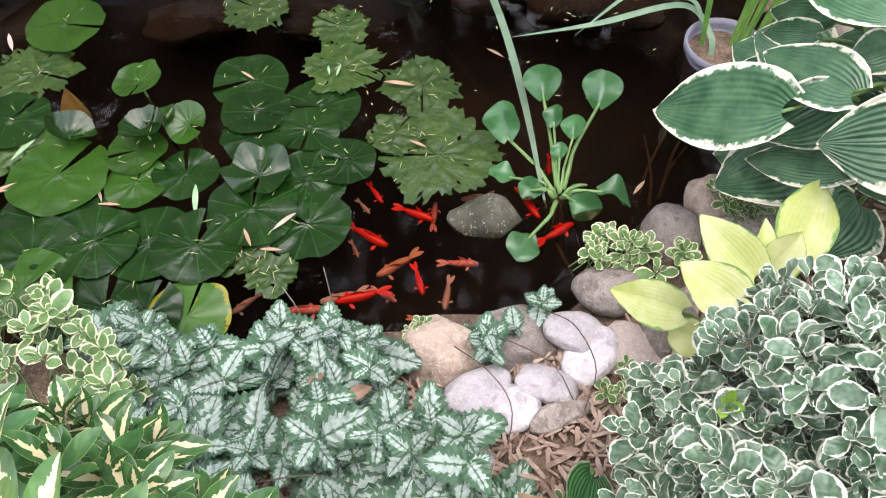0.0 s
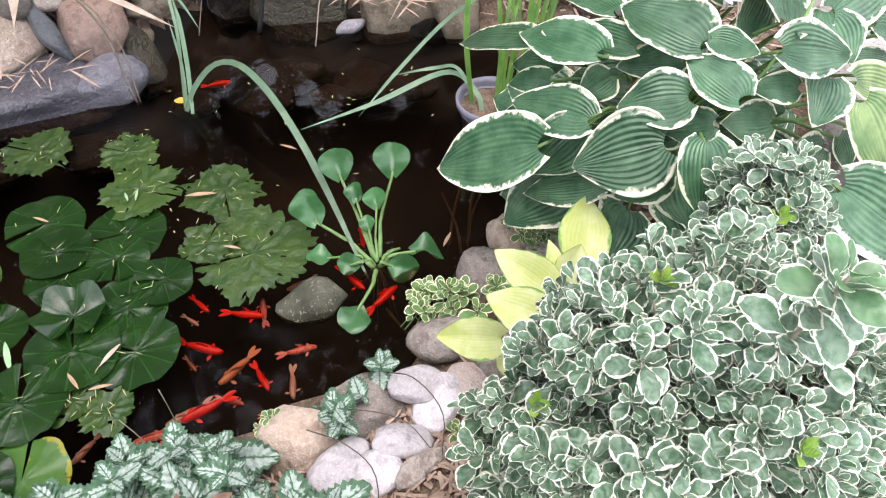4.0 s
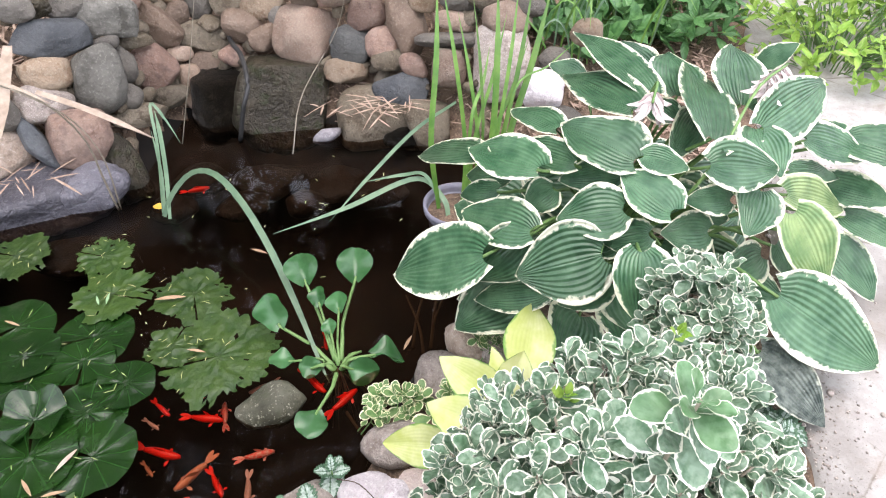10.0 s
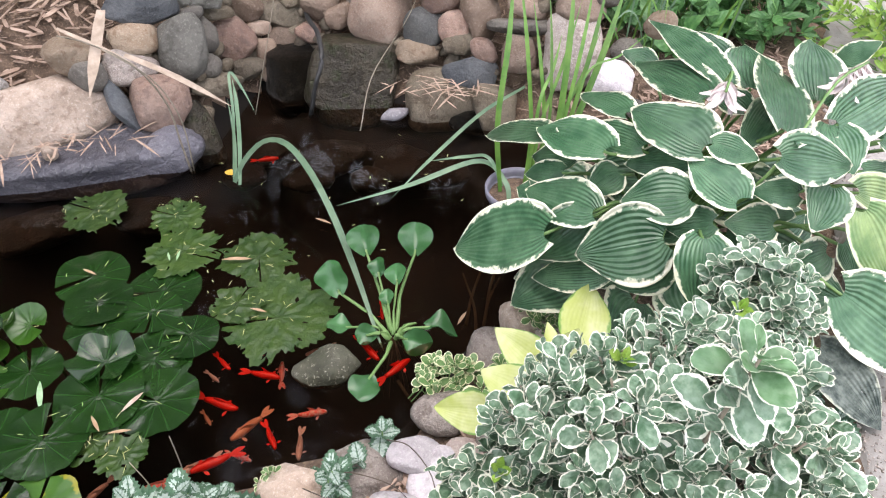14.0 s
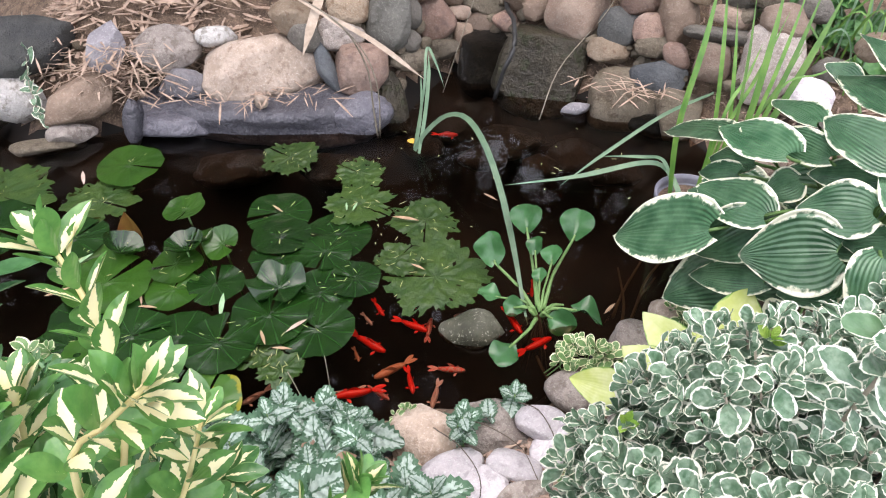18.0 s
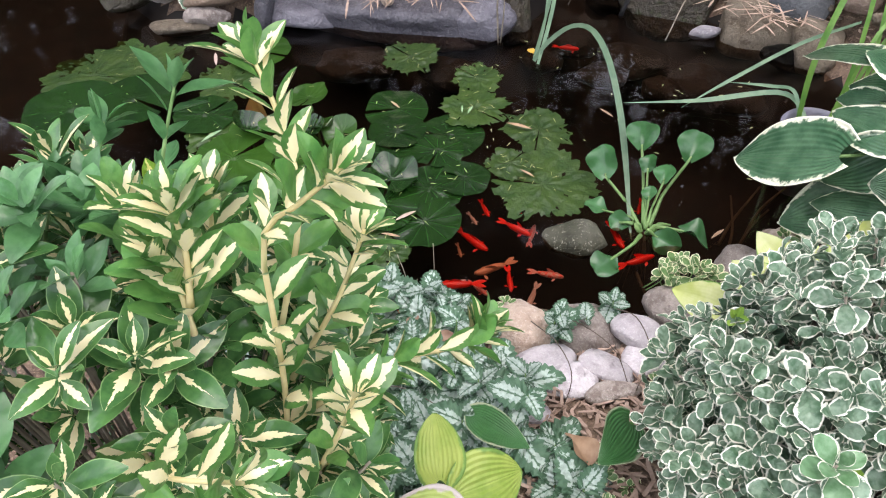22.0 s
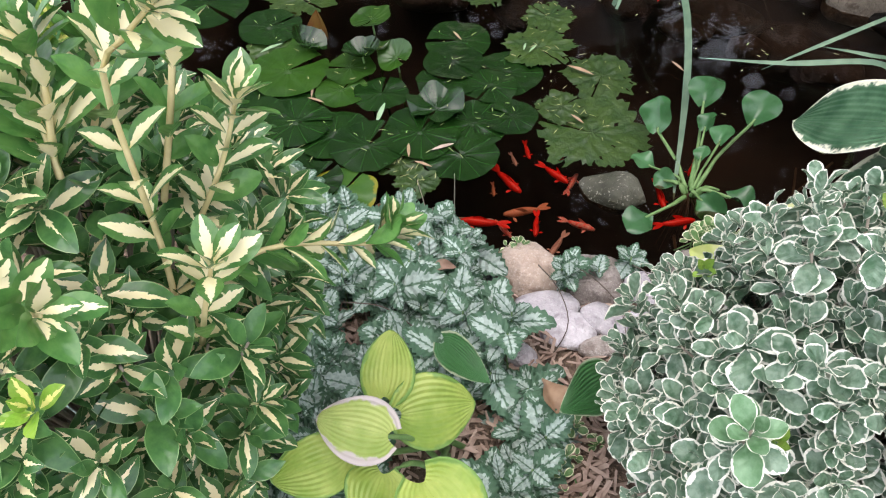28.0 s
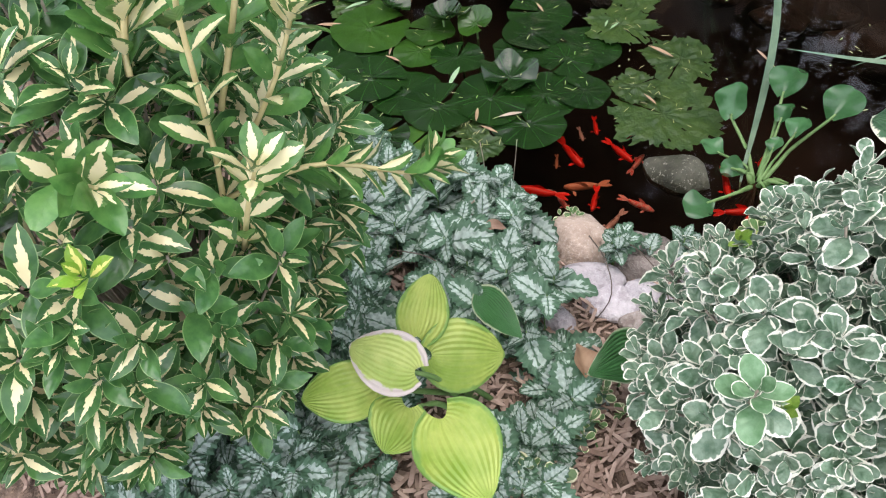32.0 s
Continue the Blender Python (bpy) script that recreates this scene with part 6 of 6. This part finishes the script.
nettle_patch([(-0.62, 0.6), (-0.5, 0.63), (-0.2, 0.68), (-0.17, 0.7), (-0.12, 0.62), (-0.1, 0.52), (0.03, 0.43), (0.05, 0.3), (-0.1, 0.22), (-0.35, 0.25), (-0.62, 0.35)], 135, 21, "thick mat of silver-marked dead-nettle on the bank", 0.02, 0.15)
nettle_patch([(0.05, 0.68), (0.12, 0.72), (0.22, 0.73), (0.2, 0.66), (0.12, 0.62), (0.06, 0.6)], 6, 22, "trailing silver-marked dead-nettle over the stones", 0.06, 0.12, 0.72)
nettle_patch([(-0.5, 0.25), (-0.1, 0.25), (-0.1, 0.06), (-0.03, -0.05), (0.0, -0.2), (-0.3, -0.35), (-0.6, -0.2)], 165, 23, "silver-marked dead-nettle under the shrub", 0.03, 0.1)
nettle_patch([(0.02, 0.36), (0.12, 0.3), (0.2, 0.2), (0.18, 0.0), (0.06, -0.05), (0.04, 0.1), (0.1, 0.2)], 28, 24, "loose silver-marked dead-nettle among wood chips", 0.02, 0.07)
nettle_patch([(0.99, 0.59), (1.111, 0.572), (1.077, 0.436), (0.973, 0.458)], 22, 25, "faded dead-nettle at the path's edge", 0.02, 0.07, 0.75)
nettle_patch([(-0.72, 0.66), (-0.55, 0.72), (-0.55, 0.64), (-0.7, 0.6)], 14, 26, "silver-marked dead-nettle by the lilies", 0.05, 0.12)


def creeper(ring, n, seed, label, hmin, hmax, L=0.026, mat=None, shape="obovate"):
    """Trailing spindle with small cream-edged leaves."""
    g = random.Random(seed)
    cx, cy = sum(p[0] for p in ring) / len(ring), sum(p[1] for p in ring) / len(ring)
    e = thing("creeper", (cx, cy, max(0, ground_z(cx, cy))), label, "ground cover", "creepers")
    shapes = [leaf_shape(L * s, L * 0.72 * s, shape, 5, 6, f, 0.12, 0.03, seed=i) for i, (s, f) in enumerate(((1, 0.2), (1.15, 0.1), (0.8, 0.35)))]
    items, lines, k = [], [], 0
    x0, x1, y0, y1 = min(p[0] for p in ring), max(p[0] for p in ring), min(p[1] for p in ring), max(p[1] for p in ring)
    while k < n:
        x, y = g.uniform(x0, x1), g.uniform(y0, y1)
        if not inside(x, y, ring):
            continue
        k += 1
        z0 = max(ground_z(x, y), 0.0)
        top = Vector((x, y, z0 + g.uniform(hmin, hmax)))
        its = rosette(top, (g.uniform(-0.5, 0.5), g.uniform(-0.6, 0.2), 1), g.choice((6, 7, 8)), 0, 0, shapes, g, 0.5, 1.35, 0.008)
        items += its
        lines.append([(x + g.uniform(-0.05, 0.05), y - g.uniform(0.0, 0.05), z0), (x, y, z0 + (top.z - z0) * 0.5), top])
    leafy(e, items, mat or CREEPER, lambda p: p.y)
    twigs(e, lines, 0.0018, 0.0012, STEM_GREEN)


creeper([(0.28, 0.86), (0.33, 0.92), (0.42, 0.9), (0.5, 0.84), (0.48, 0.76), (0.4, 0.8), (0.33, 0.83)], 22, 41, "small cream-edged creeper trailing over bank stones", 0.05, 0.1, 0.034)
creeper([(0.56, 0.98), (0.62, 1.03), (0.7, 1.0), (0.66, 0.92), (0.58, 0.92)], 12, 42, "small cream-edged creeper beside the hosta", 0.06, 0.13, 0.028)
creeper([(-0.9, 0.72), (-0.78, 0.78), (-0.68, 0.66), (-0.54, 0.55), (-0.52, 0.45), (-0.7, 0.42), (-0.9, 0.5)], 48, 43, "cream-edged creeper with pale leaves on the bank", 0.06, 0.24, 0.041, shape="ellipse")
creeper([(-0.07, 0.68), (-0.04, 0.7), (-0.02, 0.68), (-0.05, 0.66)], 3, 44, "small cream-edged sprig beside a round stone", 0.06, 0.09, 0.022)
creeper([(0.06, 0.08), (0.24, 0.12), (0.28, 0.0), (0.1, -0.06)], 34, 45, "sparse cream-edged seedlings among wood chips", 0.01, 0.05, 0.028)
creeper([(0.12, 0.3), (0.24, 0.36), (0.26, 0.2), (0.16, 0.16)], 12, 48, "sparse cream-edged seedlings on the bed", 0.01, 0.05, 0.026)
creeper([(0.28, 0.62), (0.36, 0.6), (0.36, 0.5), (0.3, 0.5)], 5, 46, "lone green-edged sprigs among the wood chips", 0.03, 0.06, 0.028)
creeper([(1.051, 0.716), (1.157, 0.707), (1.077, 0.559), (0.988, 0.59)], 16, 47, "pale green creeper under the hosta", 0.03, 0.14, 0.032)

# ---- behind the pond and beside the path ----


def tuft(name, at, n, h, spread, material, label, category, L, W, kind="ovate", seed=1):
    """A bushy plant of leafy stems."""
    g = random.Random(seed)
    e = thing(name, at, label, category)
    shapes = [leaf_shape(L * s, W * s, kind, 5, 6, 0.25, 0.15, 0.04, seed=i) for i, s in enumerate((1, 1.2, 0.8))]
    items, lines = [], []
    for i in range(n):
        a, q = g.uniform(0, 6.28), spread * math.sqrt(g.random())
        p = Vector((at[0] + q * math.cos(a), at[1] + q * math.sin(a), at[2] + h * g.uniform(0.25, 1.0) * (1 - 0.4 * (q / spread) ** 2)))
        items += rosette(p, (math.cos(a) * q / spread, math.sin(a) * q / spread, 0.9), 7, 0, 0, shapes, g, 0.4, 1.4, 0.012)
        lines.append([(at[0] + q * 0.3 * math.cos(a), at[1] + q * 0.3 * math.sin(a), at[2] - 0.03), (p + Vector(at)) / 2, p])
    leafy(e, items, material, lambda p: -p.y)
    twigs(e, lines, 0.003, 0.0018, STEM_GREEN)


tuft("shrub", (2.25, 1.75, 0.17), 120, 0.34, 0.36, SHRUB, "bright yellow-green bush beyond the path", "shrub", 0.055, 0.024, seed=51)
tuft("shrub", (2.75, 1.9, 0.17), 90, 0.4, 0.4, SHRUB, "lime green bush beyond the path", "shrub", 0.055, 0.024, seed=52)
tuft("perennial", (1.55, 2.05, 0.2), 26, 0.2, 0.2, GREENERY, "dark green leafy plant behind the hosta", "plant", 0.11, 0.065, seed=53)
tuft("perennial", (1.85, 2.05, 0.2), 34, 0.3, 0.2, GREENERY, "leafy green plant behind the hosta", "plant", 0.1, 0.035, "lance", seed=54)
tuft("perennial", (1.25, 2.25, 0.25), 20, 0.22, 0.18, GREENERY, "low green plant behind the stones", "plant", 0.1, 0.06, seed=55)
tuft("shrub", (2.05, 2.35, 0.2), 50, 0.35, 0.3, SHRUB, "pale green bush at the bend of the path", "shrub", 0.07, 0.02, "lance", seed=56)

grass = thing("grass_clump", (1.35, 2.0, 0.2), "loose clump of long thin green grass", "grass")
gg = random.Random(61)
for i in range(34):
    b = Vector((1.1 + gg.uniform(0, 0.55), 2.0 + gg.uniform(-0.12, 0.25), 0.2))
    w = gg.uniform(0, 6.28)
    h = gg.uniform(0.2, 0.42)
    o = Vector((math.cos(w), math.sin(w), 0)) * gg.uniform(0.05, 0.25)
    part("blade", to_mesh("blade", *strap([b, b + o * 0.3 + Vector((0, 0, h * 0.7)), b + o * 0.8 + Vector((0, 0, h)), b + o * 1.3 + Vector((0, 0, h * 0.8))], 0.008, 10), IRIS if i % 3 else SEDGE), grass)

ivy = thing("ivy_strand", (-1.42, 1.9, 0.1), "hanging strand of small white-edged ivy leaves", "ivy")
its = []
gi = random.Random(66)
line = [(-1.5, 2.12, 0.36), (-1.47, 2.0, 0.25), (-1.46, 1.93, 0.15), (-1.42, 1.88, 0.06)]
for p in smooth_line(line, 12)[3:]:
    its += rosette(p, (0, -0.8, 0.4), 2, 0, 0, [leaf_shape(0.048, 0.044, "heart", 5, 6, 0.2, 0.1, 0.1, 0.2)], gi, 0.8, 1.4)
leafy(ivy, its, GAIETY, lambda p: p.z)
twigs(ivy, [line], 0.0018, 0.0012, STEM_GREY)

hose = new("hose", to_mesh("hose", *tube([(0.194, 2.66, 0.401), (0.203, 2.5, 0.248), (0.226, 2.35, 0.25), (0.229, 2.23, 0.228), (0.221, 2.19, 0.193), (0.193, 2.175, 0.129), (0.162, 2.2, -0.01)], 0.0085, 0.0085, 22, 10), HOSE))
tagged(hose, "black rubber hose hanging over the wet rocks", "hose")

# ---- wood chips and straw ----


def chips(name, ring, n, L, W, material, label, seed, lift=0.004, tilt=0.3, T=0.002):
    """A loose layer of flat splinters on the ground."""
    g = random.Random(seed)
    V, F, k = [], [], 0
    x0, x1, y0, y1 = min(p[0] for p in ring), max(p[0] for p in ring), min(p[1] for p in ring), max(p[1] for p in ring)
    while k < n:
        x, y = g.uniform(x0, x1), g.uniform(y0, y1)
        if not inside(x, y, ring):
            continue
        k += 1
        l, w, t = L * g.uniform(0.4, 1.2), W * g.uniform(0.5, 1.3), T * g.uniform(0.6, 1.4)
        m = pose(x, y, max(ground_z(x, y), 0.0) + lift + g.uniform(0, 0.018), g.uniform(-1, 1) * 57 * tilt, g.uniform(-1, 1) * 57 * tilt, g.uniform(0, 360))
        b = len(V)
        pr = ((-l, -w * 0.3), (-l * 0.8, -w), (l * 0.75, -w * g.uniform(0.5, 1)), (l, w * g.uniform(-0.5, 0.4)), (l * 0.6, w), (-l * 0.9, w * 0.8))
        for s in (-t, t):
            for px, py in pr:
                V.append(m @ Vector((px / 2, py / 2, s / 2)))
        F.append(tuple(b + i for i in range(5, -1, -1))), F.append(tuple(b + 6 + i for i in range(6)))
        for i in range(6):
            F.append((b + i, b + (i + 1) % 6, b + 6 + (i + 1) % 6, b + 6 + i))
    tagged(new(name, to_mesh(name, V, F, None, material, False)), label, "mulch", kind="stuff")


chips("wood_chips", [(0.0, 0.66), (0.2, 0.66), (0.42, 0.72), (0.8, 0.85), (0.9, 0.4), (0.3, 0.0), (0.1, -0.25), (-0.6, -0.35), (-0.5, 0.4), (-0.1, 0.6)], 4200, 0.048, 0.0075, CHIP, "reddish brown shredded wood chips covering the bed", 71)
chips("wood_chips", [(0.85, 0.75), (1.2, 0.75), (1.8, 1.7), (2.0, 2.4), (1.0, 2.4), (1.0, 1.7), (0.9, 1.4)], 1300, 0.055, 0.0085, CHIP, "brown wood chips under the hosta", 72)
chips("straw_litter", [(-1.62, 2.02), (-1.5, 2.0), (-0.3, 2.05), (-0.15, 2.3), (-0.2, 3.2), (-1.75, 3.2)], 1000, 0.11, 0.013, STRAW, "dry straw and bamboo leaves between the stones", 73, 0.02, 0.5, 0.002)
chips("straw_litter", [(-0.2, 2.4), (0.3, 2.4), (0.5, 2.15), (0.75, 1.98), (1.1, 1.9), (1.3, 2.4), (1.0, 3.2), (-0.2, 3.2)], 900, 0.05, 0.006, STRAW, "dry needles between the wall stones", 74, 0.03, 0.4, 0.002)


def litter_on(ring, z0, z1, n, seed, label):
    """Straws lying on the stones of the bank."""
    g = random.Random(seed)
    items = []
    for i in range(n):
        t = g.random() * (len(ring) - 1)
        k = int(t)
        a, b = Vector(ring[k]), Vector(ring[k + 1])
        p = a + (b - a) * (t - k) + Vector((g.uniform(-0.08, 0.08), g.uniform(-0.05, 0.05), g.uniform(z0, z1)))
        w = g.uniform(0, 6.28)
        items.append((sliver(g.uniform(0.04, 0.12), g.uniform(0.003, 0.009)), frame_of(p, (math.cos(w), math.sin(w), g.uniform(-0.3, 0.1)))))
    tagged(new("straw_litter", to_mesh("straw_litter", *gather(items), STRAW)), label, "litter", kind="stuff")


chips("straw_litter", [(-1.6, 2.02), (-1.0, 2.0), (-0.5, 2.12), (-0.3, 2.3), (-0.4, 2.8), (-1.7, 2.8)], 800, 0.11, 0.013, STRAW, "dry bamboo leaves covering the top of the wall", 75, 0.03, 0.5, 0.002)
litter_on([(-1.1, 1.96, 0.13), (-0.8, 1.96, 0.13), (-0.45, 1.97, 0.13)], -0.01, 0.015, 80, 81, "dry straw lying on the slate edge")
litter_on([(-1.35, 1.98, 0.2), (-1.15, 1.98, 0.2), (-1.05, 2.0, 0.22)], -0.08, 0.1, 220, 82, "dry bamboo leaves heaped between the stones")
litter_on([(0.5, 2.05, 0.18), (0.72, 1.98, 0.16)], -0.03, 0.015, 40, 83, "dry needles on the wet rocks")

# ---- twigs, runners and withered leaves ----
for pts in ([(-0.28, 0.70, -0.02), (-0.285, 0.72, 0.08), (-0.31, 0.74, 0.15)], [(-0.283, 0.71, 0.05), (-0.26, 0.7, 0.1), (-0.25, 0.69, 0.13)], [(-0.225, 0.745, -0.02), (-0.227, 0.76, 0.1), (-0.23, 0.77, 0.17)]):
    o = new("twig", to_mesh("twig", *tube(pts, 0.0016, 0.001, 8, 5), STEM_GREY))
    tagged(o, "thin bare twig standing at the water's edge", "twig", "twigs at the water")
for pts in ([(0.06, 0.66, 0.1), (0.12, 0.62, 0.15), (0.2, 0.58, 0.13), (0.24, 0.52, 0.09)], [(0.2, 0.7, 0.12), (0.24, 0.64, 0.17), (0.27, 0.56, 0.16), (0.25, 0.5, 0.1)], [(0.02, 0.62, 0.13), (0.08, 0.56, 0.15), (0.12, 0.5, 0.12), (0.1, 0.4, 0.1)], [(-0.3, 0.36, 0.17), (-0.2, 0.36, 0.2), (-0.1, 0.34, 0.17)]):
    o = new("runner", to_mesh("runner", *tube(pts, 0.0014, 0.001, 14, 5), BARK))
    tagged(o, "thin dark plant runner trailing over the stones", "runner", "runners over the stones")


def withered(at, L, W, turn, curl, kind="brown"):
    V, F, UV = leaf_shape(L, W, "ovate", 7, 8, 0.9, curl, 0.25, seed=int(at[0] * 100))
    o = new("withered_leaf", to_mesh("withered_leaf", V, F, UV, DRY[kind]))
    o.matrix_world = Matrix.Translation(at) @ pose(0, 0, 0, 10, 15, turn)
    tagged(o, {"brown": "brown", "tan": "tan"}[kind] + " withered curled leaf lying among the plants", "withered leaf", "withered leaves")


withered((0.16, 0.27, 0.2), 0.075, 0.05, 30, 0.4, "tan")
withered((-0.2, 0.52, 0.17), 0.05, 0.03, 120, 0.6)
withered((-0.22, 0.54, 0.18), 0.045, 0.03, 200, 0.6)
withered((-0.16, 0.5, 0.18), 0.04, 0.025, 300, 0.5)
withered((0.86, 0.97, 0.49), 0.05, 0.03, 80, 0.5, "tan")
withered((1.1, 0.7, 0.21), 0.06, 0.04, 10, 0.4)
withered((-1.905, 2.070, 0.025), 0.06, 0.035, 60, 0.3, "tan")
withered((0.05, 0.0, 0.2), 0.05, 0.03, 60, 0.5)

# ---- trees whose crowns the water mirrors ----


def tree(x, y, h, crown, radii, n, seed, label):
    g = random.Random(seed)
    e = thing("tree", (x, y, 0.1), label, "tree", "trees behind the pond")
    c = Vector(crown)
    part("trunk", to_mesh("trunk", *tube([(x, y, 0.0), (x + 0.05, y - 0.05, h * 0.4), (x + (c.x - x) * 0.3, y + (c.y - y) * 0.3, h)], 0.16, 0.07, 12, 10), BARK), e)
    shape = leaf_shape(0.16, 0.11, "ovate", 3, 4, 0.2, 0.2)
    items, limbs = [], []
    for i in range(60):
        d = Vector((g.uniform(-1, 1), g.uniform(-1, 1), g.uniform(-1, 1)))
        if d.length > 1:
            continue
        q = Vector((c.x + d.x * radii[0], c.y + d.y * radii[1], c.z + d.z * radii[2]))
        limbs.append([(x + (c.x - x) * 0.3, y + (c.y - y) * 0.3, h * 0.95), (Vector((x, y, h)) + q) / 2 + Vector((0, 0, 0.2)), q])
        for k in range(n):
            s = Vector((g.gauss(0, 1), g.gauss(0, 1), g.gauss(0, 0.7))) * 0.42
            if abs(q.x + s.x - 0.3) < 0.5 and q.z + s.z < 3.0:
                continue
            items.append((shape, frame_of(q + s, (g.uniform(-1, 1), g.uniform(-1, 1), g.uniform(-1, 0.4)), (g.uniform(-1, 1), g.uniform(-1, 1), 1))))
    T = [tube(p, 0.04, 0.01, 6, 5) for p in limbs]
    for t in T:
        part("limb", to_mesh("limb", *t, BARK), e)
    tagged(part("crown", to_mesh("crown", *gather(items), TREE), e), kind="stuff")


tree(-2.6, 4.9, 2.4, (-1.9, 4.1, 4.2), (2.2, 1.5, 1.6), 150, 91, "dark leafy garden tree behind the pond wall")
# unseen tree, added to keep bright sky out of the water's left side
tree(-5.2, 3.6, 2.2, (-4.6, 3.0, 3.4), (1.6, 1.8, 1.7), 105, 93, "unseen dark leafy tree added to darken the pond reflection")
tree(2.0, 5.2, 2.6, (1.4, 4.4, 4.5), (2.1, 1.5, 1.7), 150, 92, "dark leafy garden tree behind the pond wall")


def hedge(x0, x1, y, z1, n, seed):
    """An unseen dark hedge behind the trees, added to darken the mirrored sky, thin in one place."""
    g = random.Random(seed)
    e = thing("hedge", ((x0 + x1) / 2, y, 0.1), "unseen dark green hedge added to darken the pond reflection", "hedge")
    shape = leaf_shape(0.17, 0.11, "ovate", 3, 4, 0.2, 0.2)
    items, stems = [], []
    while len(items) < n:
        p = Vector((g.uniform(x0, x1), y + g.uniform(-0.35, 0.35), g.uniform(0.25, z1)))
        rise = p.z - 0.66 * (p.y - 4.9)
        # opening left so that a patch of sky is mirrored in the water
        gap = ((p.x - 0.34) / 0.2) ** 2 + ((rise - 2.03) / 0.22) ** 2
        if gap < 1 or (gap < 9 and noise.noise(Vector((p.x, 0, rise)) * 6.0) > 0.34) or (abs(p.x - 0.2) < 1.5 and p.z > 1.5 and noise.noise(p * 2.4) > 0.3):
            continue
        items.append((shape, frame_of(p, (g.uniform(-1, 1), g.uniform(-1, 1), g.uniform(-0.6, 0.6)), (g.uniform(-1, 1), -1, g.uniform(-0.5, 1)))))
    for i in range(18):
        x = x0 + (x1 - x0) * (i + 0.5) / 18
        part("trunk", to_mesh("trunk", *tube([(x, y, 0), (x + 0.05, y, z1 * 0.5), (x, y, z1 * 0.9)], 0.04, 0.015, 8), BARK), e)
    tagged(part("foliage", to_mesh("foliage", *gather(items), TREE), e), kind="stuff")


hedge(-9.0, 7.0, 4.9, 3.2, 19000, 95)
